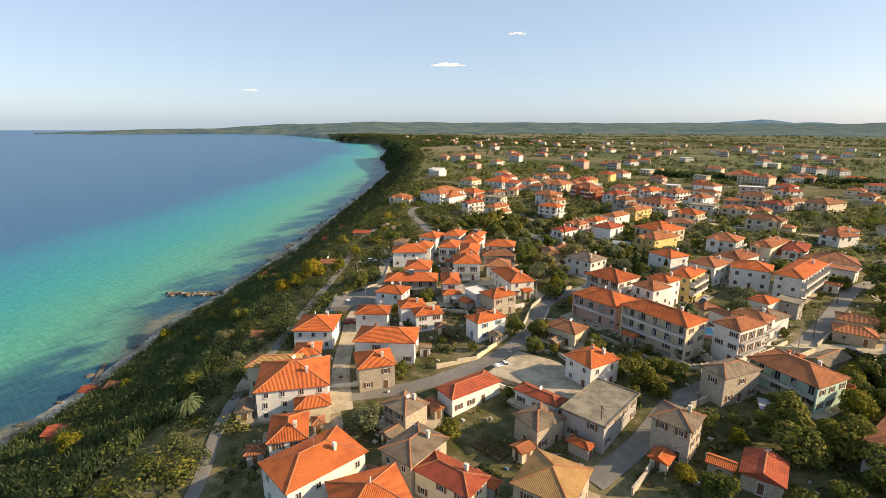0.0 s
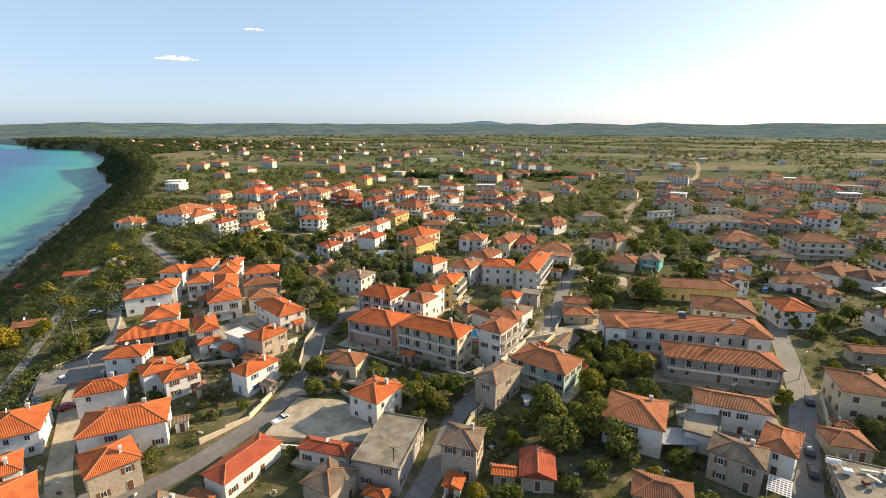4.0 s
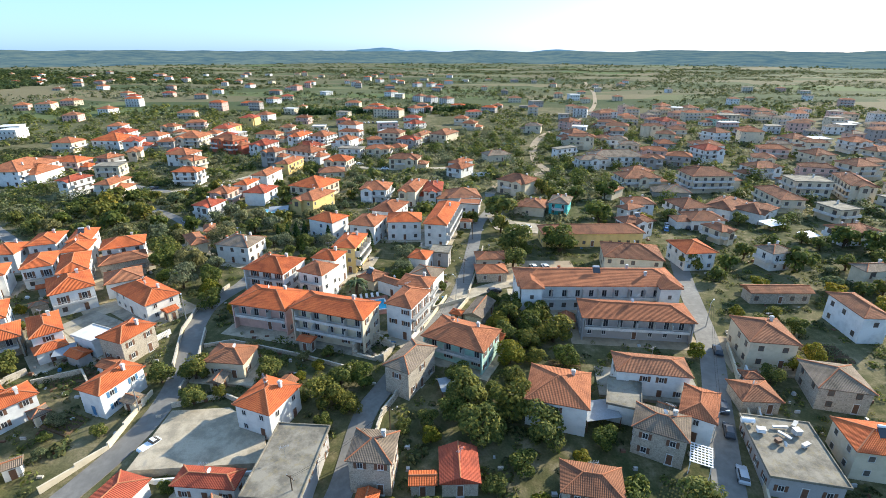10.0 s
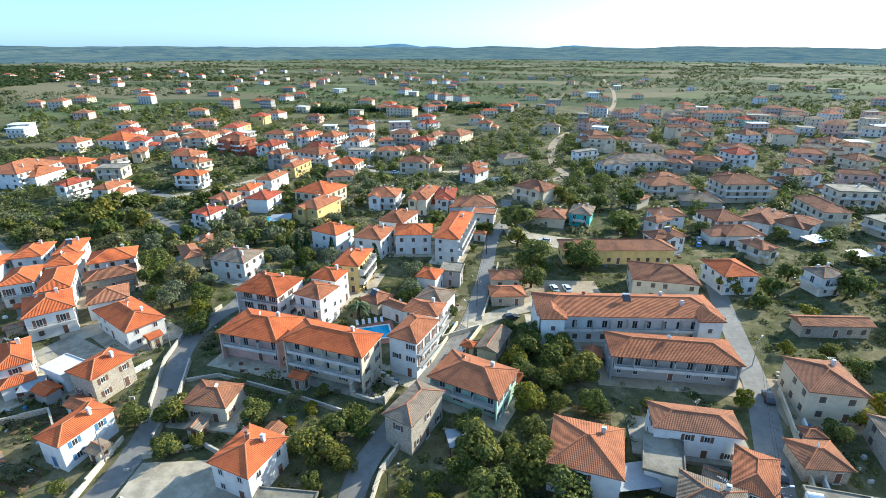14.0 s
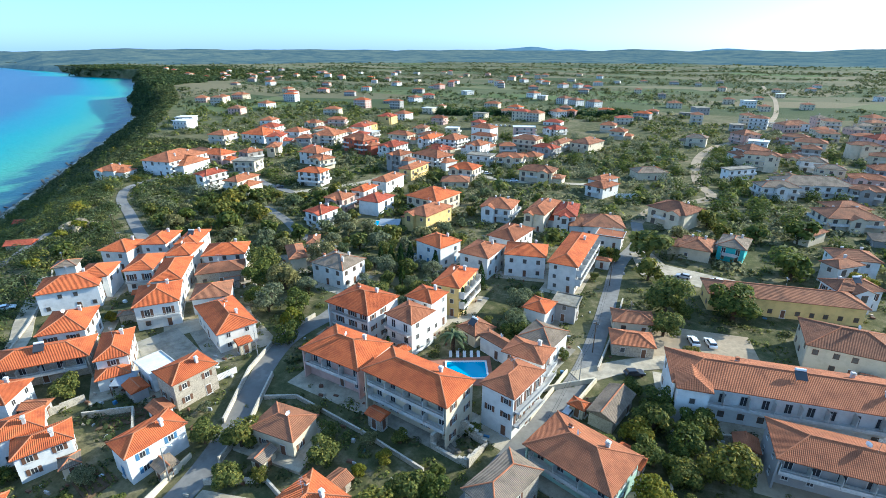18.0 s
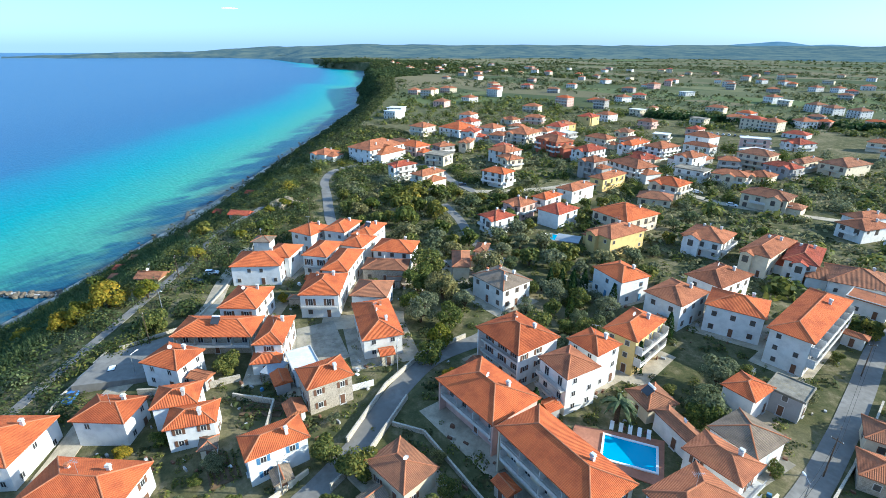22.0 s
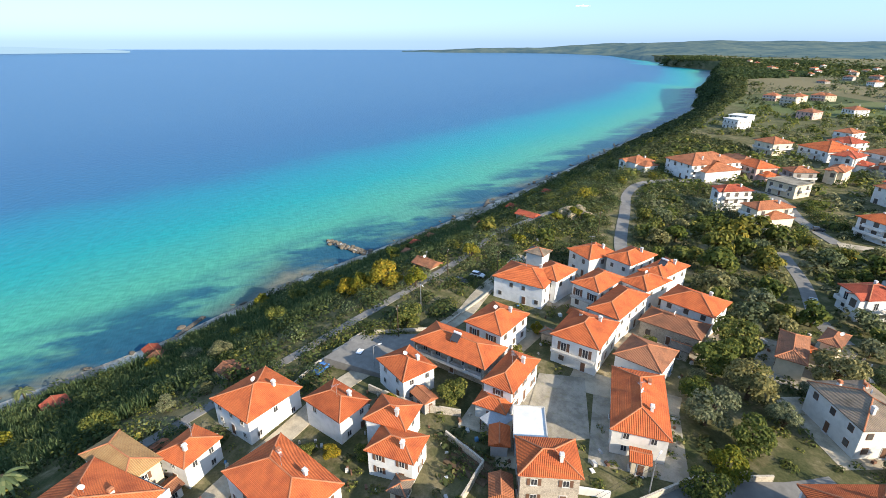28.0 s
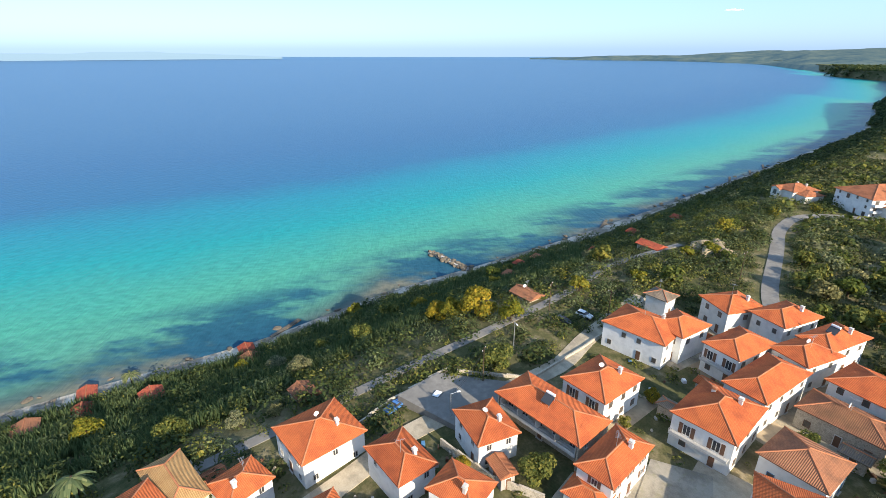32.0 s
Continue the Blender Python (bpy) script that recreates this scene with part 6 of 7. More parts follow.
zone_trees(20, 185, 160, 420, 80, "bbbo", 3.0, 5.5, 8)
zone_trees(-230, 290, 30, 440, 90, "bboo", 3.0, 5.0, 9)
gs = np.random.default_rng(4)
for k in range(95):
    y = gs.uniform(-70, 330)
    x = float(shore_x(y)) + gs.uniform(24, 118)
    r = gs.uniform(1.8, 4.2)
    if clear_of(np.array([x]), np.array([y]), np.array([r]), verge=3.0)[0] and (x < -104 - (y - 60) * 0.55 or y > 175):
        plant(x, y, r, "bobbg"[int(gs.integers(5))])

# paved aprons and bare yards round the nearer houses
ra = random.Random(17)
for x, y, hw, hd, rot in list(HOUSE_BOXES):
    if math.hypot(x + 30, y - 85) > 120 or ra.random() < 0.25:
        continue
    c, s_ = math.cos(rot), math.sin(rot)
    e = [ra.uniform(0.6, 3.2) for _ in range(4)]
    pts = [(-hw - e[0], -hd - e[1]), (hw + e[2], -hd - e[1]), (hw + e[2], hd + e[3]), (-hw - e[0], hd + e[3])]
    pts = [(x + a * c - b * s_, y + a * s_ + b * c) for a, b in pts]
    zs = [float(land_z(a, b)) for a, b in pts]
    if max(zs) - min(zs) > 0.9:
        continue
    plate("pavement", pts, ra.choice((M_PAVING, M_PAVING, M_DIRT, M_YARD)), "paved yard round a house", 0.02 + 0.02 * ra.random())


# ---- uncountable growth: scrub on the slope, garden bushes, far woods ----
def growth(name, label, cx, cy, rad, per, leaf, mat, squash=0.75, sink=0.0):
    g = np.random.default_rng(len(cx))
    n = len(cx)
    d = g.normal(size=(n, per, 3))
    d /= np.linalg.norm(d, axis=2, keepdims=True)
    d[:, :, 2] = np.abs(d[:, :, 2])
    q = d * g.uniform(0.6, 1.05, (n, per, 1)) * rad[:, None, None]
    q[:, :, 2] *= squash
    z = land_z(cx, cy)
    q += np.stack([cx, cy, z - sink * rad], -1)[:, None, :]
    pts = np.concatenate([q.reshape(-1, 3), np.repeat(rad, per)[:, None]], 1)
    tagged(new(name, cloud_mesh(name, pts, leaf, mat, 0.5, out=d.reshape(-1, 3) + np.array((0, 0, 0.25)))), label, "bushes", kind="stuff")


gg = np.random.default_rng(11)
for kind, mat in (("b", M_LEAF), ("o", M_OLIVE), ("g", M_GOLD)):
    if distant_trees[kind]:
        t = np.array(distant_trees[kind])
        k = 9
        a = gg.uniform(0, 2 * math.pi, (len(t), k))
        e = gg.uniform(0.0, 0.6, (len(t), k)) * t[:, 2:3]
        growth("far_garden_trees", "garden trees among the far houses", (t[:, 0:1] + np.cos(a) * e).ravel(), (t[:, 1:2] + np.sin(a) * e).ravel(), (t[:, 2:3] * gg.uniform(0.45, 0.9, (len(t), k))).ravel(), 44, 0.16, mat, 1.7)


def slope_spots(n, y0, y1, s0, s1, r0, r1, roads=True):
    y = gg.uniform(y0, y1, n)
    x = shore_x(y) + gg.uniform(s0, s1, n)
    r = gg.uniform(r0, r1, n)
    ok = clear_of(x, y, r * 0.35, True, roads, 0.3) & ((x < -100 - (y - 60) * 0.55) | (y > 175) | (x - shore_x(y) < 70))
    ok &= (y < 150) | clear_of(x, y, r * 0.6, False, roads, 1.6)
    return x[ok], y[ok], r[ok]


def reed_bed(cx, cy, rad, per):
    """Tall upright blades, leaning and nodding."""
    g = np.random.default_rng(5)
    n = len(cx) * per
    x = np.repeat(cx, per) + g.normal(0, 0.55, n) * np.repeat(rad, per)
    y = np.repeat(cy, per) + g.normal(0, 0.55, n) * np.repeat(rad, per)
    z = land_z(x, y)
    h = g.uniform(1.6, 3.6, n)
    a = g.uniform(0, math.pi, n)
    w = g.uniform(0.10, 0.22, n)
    lx, ly = g.normal(0, 0.5, n), g.normal(0, 0.5, n)
    ux, uy = np.cos(a) * w, np.sin(a) * w
    low = np.stack([x, y, z - 0.1], -1)
    u = np.stack([ux, uy, 0 * ux], -1)
    mid = low + np.stack([lx * 0.3, ly * 0.3, h * 0.6], -1)
    tip = low + np.stack([lx, ly, h], -1)
    v = np.stack([low - u * 0.6, low + u * 0.6, mid + u, tip, mid - u], 1).reshape(-1, 3)
    me = bpy.data.meshes.new("reeds")
    me.vertices.add(5 * n)
    me.vertices.foreach_set("co", v.astype(np.float32).ravel())
    me.loops.add(5 * n)
    me.loops.foreach_set("vertex_index", np.arange(5 * n, dtype=np.int32))
    me.polygons.add(n)
    me.polygons.foreach_set("loop_start", np.arange(0, 5 * n, 5, dtype=np.int32))
    me.materials.append(M_REED)
    me.update(calc_edges=True)
    me.validate()
    tagged(new("reeds", me), "tall pale grey-green reeds on the slope above the beach", "reeds", kind="stuff")


growth("scrub", "dense dark green scrub on the slope", *slope_spots(1000, -110, 260, 11, 140, 1.8, 4.6), 150, 0.105, M_PINE, 0.95)
growth("undergrowth", "mixed green bushes among the scrub", *slope_spots(620, -110, 260, 12, 140, 1.6, 4.0), 150, 0.10, M_LEAF, 0.95)
growth("olive_scrub", "grey-green bushes among the scrub", *slope_spots(560, -110, 260, 12, 140, 1.6, 3.8), 150, 0.10, M_OLIVE, 0.95)
growth("low_scrub", "low weeds and brambles between the bushes", *slope_spots(1500, -110, 260, 11, 140, 1.3, 2.4), 44, 0.17, M_SHRUB, 0.6)
xb = gg.uniform(-215, -90, 900)
yb = gg.uniform(135, 262, 900)
rb = gg.uniform(1.2, 3.2, 900)
kb = clear_of(xb, yb, rb, verge=1.5) & (xb < -60 - (yb - 120) * 0.3)
growth("gully_scrub", "dark scrub in the gully beside the winding road", xb[kb], yb[kb], rb[kb], 90, 0.12, M_SHRUB, 0.95)
growth("hillside_scrub", "scrub on the slope beyond the village", *slope_spots(1500, 250, 340, 9, 150, 1.6, 3.6), 34, 0.24, M_SHRUB, 0.95)
reed_bed(*slope_spots(2300, -110, 140, 12, 74, 1.3, 2.8), 46)
growth("autumn_scrub", "yellowing bushes on the slope", *slope_spots(130, -60, 330, 14, 90, 1.4, 2.8), 90, 0.16, M_GOLD)
growth("coast_scrub", "scrub along the far coast", *slope_spots(2600, 330, 1000, 8, 90, 2.4, 4.6, False), 22, 0.34, M_SHRUB)


def field_spots(n, x0, y0, x1, y1, r0, r1, roads=True):
    x, y, r = gg.uniform(x0, x1, n), gg.uniform(y0, y1, n), gg.uniform(r0, r1, n)
    clump = wob(x, y, 0.013) + 0.6 * wob(x, y, 0.034, 2.0) - (0.12 if y0 > 450 else 0)
    ok = (x > shore_x(y) + 95) & clear_of(x, y, r, True, roads) & ((clump > -0.25) | (np.hypot(x, y - 100) < 260))
    return x[ok], y[ok], r[ok]


growth("garden_bushes", "green bushes and hedges in village gardens", *field_spots(5200, -140, 0, 190, 230, 0.4, 1.5), 34, 0.22, M_LEAF)
growth("garden_shrubs", "dark shrubs and weeds in village gardens", *field_spots(3000, -170, 0, 200, 330, 0.7, 2.0), 34, 0.26, M_SHRUB)
growth("orchards", "olive groves beyond the village", *field_spots(3700, -330, 190, 330, 520, 1.8, 3.6), 24, 0.27, M_OLIVE, 0.95)
growth("field_trees", "green trees and hedges between far houses", *field_spots(2900, -420, 200, 520, 640, 2.2, 5.0), 34, 0.28, M_LEAF, 1.0)
growth("far_woods", "dark trees across the far plain", *field_spots(9000, -1000, 520, 1300, 1900, 2.5, 5.0, False), 10, 0.45, M_SHRUB, 1.0)
growth("far_groves", "olive groves across the far plain", *field_spots(13000, -900, 480, 1300, 1700, 2.0, 3.6, False), 8, 0.45, M_OLIVE, 1.0)
growth("far_hedges", "hedges and tree lines toward the hills", *field_spots(5200, -2200, 1500, 2400, 2900, 3, 6, False), 8, 0.6, M_SHRUB, 0.9)


def headland_spots(n):
    y = gg.uniform(640, 1060, n)
    x = shore_x(y) + 5 + (45 + 150 * np.clip((y - 700) / 150, 0, 1)) * gg.uniform(0, 1, n) ** 1.3
    return x, y, gg.uniform(4, 8, n)


growth("headland_wood", "dark pine wood on the headland", *headland_spots(900), 44, 0.30, M_PINE, 1.0)
y_ = gg.uniform(1490, 1720, 700)
growth("far_headland_wood", "dark wood on the far headland", shore_x(y_) + gg.uniform(6, 700, 700), y_, gg.uniform(6, 11, 700), 22, 0.35, M_PINE, 0.9)
y_ = gg.uniform(1000, 1800, 2600)
growth("far_coast_woods", "dark woods behind the far coast", shore_x(y_) + gg.uniform(10, 900, 2600) * gg.uniform(0.2, 1, 2600), y_, gg.uniform(4, 8, 2600), 10, 0.5, M_SHRUB, 0.8)
a_ = np.repeat(np.arange(26), 5)
growth("windbreak", "dense dark windbreak of conifers", -150 + a_ * 7.5 + gg.uniform(-2, 2, 130), 560 + a_ * 1.2 + gg.uniform(-6, 6, 130), gg.uniform(4, 6.5, 130), 40, 0.28, M_CYPRESS, 1.2)


# ---- outbuildings, clutter and cables among the houses ----
ro = random.Random(77)
for bx, by, hw, hd, rot in list(HOUSE_BOXES):
    if math.hypot(bx + 25, by - 95) > 105 or by < 5 or ro.random() < 0.35:
        continue
    for k in range(6):
        side, along = ro.choice(((1, 0), (-1, 0), (0, 1), (0, -1))), ro.uniform(-0.7, 0.7)
        w, d = ro.uniform(3.2, 5.5), ro.uniform(2.8, 4.2)
        u = side[0] * (hw + w / 2 + 0.3) + (along * hw if side[0] == 0 else 0)
        v = side[1] * (hd + d / 2 + 0.3) + (along * hd if side[1] == 0 else 0)
        x, y = bx + u * math.cos(rot) - v * math.sin(rot), by + u * math.sin(rot) + v * math.cos(rot)
        if clear_of(np.array([x]), np.array([y]), np.array([min(w, d) * 0.62]))[0] and all((x - a) ** 2 + (y - b) ** 2 > (c + 1.5) ** 2 for a, b, c in planted) and land_z(x, y) > 22:
            o = house(x, y, w, d, math.degrees(rot), ro.uniform(2.3, 2.9), 1, ro.choice(("hip", "gable", "gable")), ro.choice(("rust", "brown", "grey", "orange")), ro.choice(("white", "stone", "cream", "greystone")))
            o.name = "outbuilding"
            tagged(o, o["label"].replace("single-storey house", "low outbuilding").replace("a bare concrete flat", "a flat"), "outbuilding", "outbuildings")
            break

rk = np.random.default_rng(8)
boxes = Shape()
mats = (M_WHITE, M_WOOD, M_BLUE, M_RAIL, M_SLAB, M_STONEWALL)
cx, cy = rk.uniform(-125, 120, 2600), rk.uniform(15, 190, 2600)
ok = clear_of(cx, cy, np.full(2600, 0.5)) & (cx > -108 - (cy - 60) * 0.55)
nearest = np.array([min(math.hypot(x - h[0], y - h[1]) for h in HOUSE_BOXES) for x, y in zip(cx, cy)])
for x, y in zip(cx[ok & (nearest < 8.5)], cy[ok & (nearest < 8.5)]):
    a, b, c = rk.uniform(0.12, 0.6), rk.uniform(0.12, 0.4), rk.uniform(0.2, 0.7)
    z = float(land_z(x, y))
    boxes.box(x - a, y - b, z - 0.1, x + a, y + b, z + c, int(rk.choice(6, p=(0.03, 0.42, 0.03, 0.26, 0.06, 0.20))), taper=min(a, b) * 0.2)
tagged(new("yard_clutter", boxes.mesh("yard_clutter", *mats)), "pots, crates, tables and firewood in the yards", "clutter", kind="stuff")


# ---- cars, poles, huts and small things ----
def car(x, y, rz, colour, kind="hatchback"):
    o = new("car" if kind != "pickup" else "pickup_truck")
    z = float(land_z(x, y)) + 0.1
    o.matrix_basis = pose(x, y, z, rz=rz)
    L, W = (2.1, 0.86) if kind != "pickup" else (2.5, 0.92)
    s = Shape()
    prof = [(-L, 0.35), (-L, 0.75), (-L + 0.25, 0.92), (-0.45 * L, 0.98), (0.42 * L, 0.96), (L - 0.15, 0.78), (L, 0.6), (L, 0.35)]
    for e in (-1, 1):
        q = [(a, e * W * (0.96 if b > 0.8 else 1.0), b) for a, b in prof]
        s.face(q if e < 0 else q[::-1])
    for (a, b), (c, d) in zip(prof, prof[1:] + prof[:1]):
        wa, wc = W * (0.96 if b > 0.8 else 1.0), W * (0.96 if d > 0.8 else 1.0)
        s.face([(a, -wa, b), (a, wa, b), (c, wc, d), (c, -wc, d)])
    part("body", s.mesh("body", colour), o)
    r0, r1 = (-0.86 * L, 0.42 * L) if kind == "hatchback" else (-0.15 * L, 0.45 * L)
    s = Shape()
    lo = [(r0, -W * 0.9, 0.94), (r1, -W * 0.9, 0.94), (r1, W * 0.9, 0.94), (r0, W * 0.9, 0.94)]
    hi = [(r0 + 0.25, -W * 0.74, 1.42), (r1 - 0.65, -W * 0.74, 1.42), (r1 - 0.65, W * 0.74, 1.42), (r0 + 0.25, W * 0.74, 1.42)]
    for i in range(4):
        j = (i + 1) % 4
        s.face([lo[i], lo[j], hi[j], hi[i]])
    part("cabin_glass", s.mesh("cabin_glass", M_PANE), o)
    s = Shape()
    s.box(r0 + 0.22, -W * 0.76, 1.42, r1 - 0.62, W * 0.76, 1.48, taper=0.05)
    part("car_roof", s.mesh("car_roof", colour), o)
    for a in (-0.62 * L, 0.62 * L):
        for e in (-1, 1):
            s = Shape()
            s.tube((a, e * (W - 0.18), 0.32), (a, e * (W + 0.02), 0.32), 0.32, 0.32, 10)
            w = part("wheel", s.mesh("wheel", M_TYRE), o)
    for e in (-0.6, 0.6):
        s = Shape()
        s.box(L - 0.05, e * W - 0.16, 0.58, L + 0.02, e * W + 0.16, 0.72)
        part("headlight", s.mesh("headlight", M_WHITE), o)
    return o


M_TYRE = plain("tyre_rubber", (0.03, 0.03, 0.03), 0.9, 0.2)
PAINT = {n: plain(n + "_car_paint", c, 0.3, 0.5, grain=2, vary=0.08) for n, c in (("white", (0.75, 0.75, 0.74)), ("dark", (0.035, 0.04, 0.05)), ("silver", (0.42, 0.43, 0.45)), ("red", (0.35, 0.03, 0.03)), ("blue", (0.06, 0.16, 0.38)))}


def park(x, y, rz, paint, kind="hatchback"):
    words = {"hatchback": "small hatchback parked at the roadside", "pickup": "pickup truck parked on the yard"}[kind]
    tagged(car(x, y, rz, PAINT[paint], kind), f"{paint} {words}", "car", "parked cars")


park(-46.2, 70.6, 60, "white", "pickup")
park(-109.6, 75.0, 150, "white")
park(-107.8, 66.5, 140, "blue", "pickup")
park(-137.5, 112.0, 45, "white")
park(-135.0, 106.2, 45, "dark")
park(-131.0, 118.0, 48, "silver")
park(61.5, 80.2, 70, "dark")
park(59.6, 74.2, 70, "dark")
park(69.6, 98.6, 72, "dark")
park(57.2, 64.8, 70, "silver")
park(34.9, 145.7, 100, "white")
park(38.6, 145.9, 100, "white")
park(20.8, 128.6, 20, "dark")
park(38.1, 184.0, 160, "silver")
park(47.0, 183.0, 160, "white")
park(56.4, 182.0, 150, "white")
park(51.2, 178.4, 160, "silver")
park(58.5, 176.0, 165, "white")
park(63.4, 174.4, 170, "blue")
park(-98.0, 66.0, 50, "red")
park(-45.6, 299.5, 20, "white")
park(-29.0, 287.0, 15, "white")
park(-55.2, 299.9, 20, "silver")
park(-140.0, 242.0, 50, "dark")
park(8.0, 112.0, 68, "silver")
park(-99.0, 190.5, 135, "silver")


def pole(x, y, height, lamp):
    o = new("street_lamp" if lamp else "utility_pole")
    o.matrix_basis = pose(x, y, float(land_z(x, y)), rz=(x * 13) % 180)
    s = Shape()
    s.tube((0, 0, -0.5), (0, 0, height), 0.13, 0.08, 8)
    part("shaft", s.mesh("shaft", M_METAL if lamp else M_BARK), o)
    if lamp:
        s = Shape()
        s.tube((0, 0, height - 0.1), (1.3, 0, height + 0.3), 0.04, 0.03, 6)
        part("arm", s.mesh("arm", M_METAL), o)
        s = Shape()
        s.box(1.1, -0.13, height + 0.22, 1.8, 0.13, height + 0.36, taper=0.04)
        part("lamp_head", s.mesh("lamp_head", M_WHITE), o)
        return tagged(o, "grey metal street lamp with one arm", "street lamp", "street lamps")
    s = Shape()
    s.box(-0.9, -0.06, height - 0.5, 0.9, 0.06, height - 0.38)
    part("crossarm", s.mesh("crossarm", M_BARK), o)
    for e in (-0.8, 0, 0.8):
        s = Shape()
        s.tube((e, 0, height - 0.38), (e, 0, height - 0.18), 0.05, 0.03, 6)
        part("insulator", s.mesh("insulator", M_WHITE), o)
    return tagged(o, "wooden utility pole with a crossarm", "utility pole", "utility poles")


for x, y, h, lamp in ((-112.9, 84, 8.5, False), (-136.2, 117.5, 8, False), (9.6, 122, 8, True), (-156.9, 163.2, 9, False), (12.2, 135, 8, False), (-16.5, 57, 9, False), (-3.2, 72, 8, False), (16.5, 172, 8, False)):
    pole(x, y, h, lamp)
for x, y, h, lamp in ((-124, 92, 7, True), (-53.5, 79, 7, True), (-60, 112, 7, True), (-103, 77, 6, True), (55.5, 72, 7, True), (72.5, 110, 7, True), (29.5, 201, 7, True), (-141, 104, 8, False)):
    pole(x, y, h, lamp)

# huts on the slope and along the beach
for x, y, w, d, r, wl in ((-127, -24, 9, 6, 30, "stone"), (-134, -15, 8, 5, 30, "redwall"), (-138, 1, 9, 6, 35, "redwall"), (-167, 15, 6, 5, 30, "white"), (-157, 20, 7, 6, 30, "stone"), (-186, 150, 9, 6, 30, "cream"), (-217, 113, 9, 6, 25, "white"), (-116, 47, 6, 5, 40, "stone"), (-236, 168, 10, 7, 25, "cream"), (-226, 122, 8, 6, 25, "stone"), (-146, -22, 7, 5, 30, "white"), (-196, 105, 8, 6, 30, "stone"), (-207, 140, 7, 6, 30, "cream"), (-254, 196, 9, 6, 30, "white"), (-150, 100, 8, 6, 35, "stone")):
    house(x, y, w, d, r, 2.6, 1, "gable", "red" if wl != "stone" else "brown", wl)


def heater(x, y, z, rz):
    """Solar water heater: tilted collector, tank and stand."""
    o = new("solar_water_heater")
    o.matrix_basis = pose(x, y, z, rz=rz)
    s = Shape()
    s.face([(-0.95, -0.9, 0.25), (0.95, -0.9, 0.25), (0.95, 0.5, 1.25), (-0.95, 0.5, 1.25)])
    s.face([(-0.95, 0.5, 1.17), (0.95, 0.5, 1.17), (0.95, -0.9, 0.17), (-0.95, -0.9, 0.17)])
    part("collector", s.mesh("collector", M_PANE), o)
    s = Shape()
    s.tube((-0.85, 0.62, 1.42), (0.85, 0.62, 1.42), 0.26, 0.26, 12)
    part("tank", s.mesh("tank", M_WHITE), o)
    for e in (-0.8, 0.8):
        s = Shape()
        s.box(e - 0.03, 0.55, -0.6, e + 0.03, 0.61, 1.2)
        s.box(e - 0.03, -0.85, -0.6, e + 0.03, -0.79, 0.25)
        part("stand", s.mesh("stand", M_METAL), o)
    return tagged(o, "solar water heater with a white tank on a roof", "solar heater", "solar heaters")


def antenna(x, y, z, rz):
    o = new("tv_antenna")
    o.matrix_basis = pose(x, y, z, rz=rz)
    s = Shape()
    s.tube((0, 0, -1.0), (0, 0, 2.6), 0.035, 0.03, 5)
    part("mast", s.mesh("mast", M_METAL), o)
    s = Shape()
    s.box(-0.8, -0.02, 2.45, 0.8, 0.02, 2.49)
    for k in range(7):
        a = -0.75 + k * 0.25
        s.box(a - 0.012, -0.45 + 0.04 * k, 2.46, a + 0.012, 0.45 - 0.04 * k, 2.49)
    part("boom", s.mesh("boom", M_METAL), o)
    return tagged(o, "thin metal television antenna on a roof", "antenna", "antennas")


rr = random.Random(21)
near_houses = [h for h in bpy.data.objects if h.parent is None and h.name.startswith("house") and h.location.z > 20 and math.hypot(h.location.x + 30, h.location.y - 90) < 140]
for k, h in enumerate(near_houses):
    roof = [c for c in h.children if c.name.startswith(("roof", "ridge"))]
    top = max(v.co.z for c in roof for v in c.data.vertices)
    eave = min(v.co.z for c in roof for v in c.data.vertices)
    pos = h.matrix_basis @ Vector((rr.uniform(-0.8, 0.8), rr.uniform(-0.4, 0.4), top - 0.1))
    if k % 3 == 0:
        antenna(pos.x, pos.y, pos.z - 0.2, rr.uniform(0, 180))
    elif k % 18 == 5:
        pos = h.matrix_basis @ Vector((0, -1.0, eave + (top - eave) * 0.72))
        heater(pos.x, pos.y, pos.z, math.degrees(h.matrix_basis.to_euler().z))

# clutter on the concrete roof by the street
zc = float(land_z(66, 67)) + 4.1
for k, (dx, dy, a, b, c, m) in enumerate(((-3, 4, 1.4, 0.9, 0.7, M_WHITE), (1, 5, 2.6, 0.4, 0.3, M_FRAME), (3, 3.5, 1.2, 1.2, 0.9, M_RAIL), (-1.5, 1.5, 1.0, 0.8, 0.6, M_WOOD), (2.6, 0.5, 1.6, 0.6, 0.5, M_RAIL), (0.6, 3.0, 0.5, 2.2, 0.25, M_FRAME), (4.0, 5.6, 1.8, 0.6, 0.4, M_SLAB))):
    s = Shape()
    s.box(-a / 2, -b / 2, 0, a / 2, b / 2, c, taper=0.05)
    s.box(-a / 2 - 0.04, -b / 2 - 0.04, c, a / 2 + 0.04, b / 2 + 0.04, c + 0.06)
    o = new("storage_crate", s.mesh("storage_crate", m))
    o.matrix_basis = pose(66 + dx, 67 + dy, zc, rz=-12 + 9 * k)
    tagged(o, "stored box or pallet lying on a flat concrete roof", "crate", "roof clutter")
s = Shape()
s.tube((-1.1, 0, 0.6), (1.1, 0, 0.6), 0.5, 0.5, 14)
o = new("water_tank")
part("tank", s.mesh("tank", M_WHITE), o)
for e in (-0.8, 0.8):
    s = Shape()
    s.box(e - 0.08, -0.45, 0, e + 0.08, 0.45, 0.2)
    part("stand", s.mesh("stand", M_METAL), o)
o.matrix_basis = pose(61.8, 73.2, zc, rz=-10)
tagged(o, "white cylindrical water tank lying on a flat roof", "water tank")

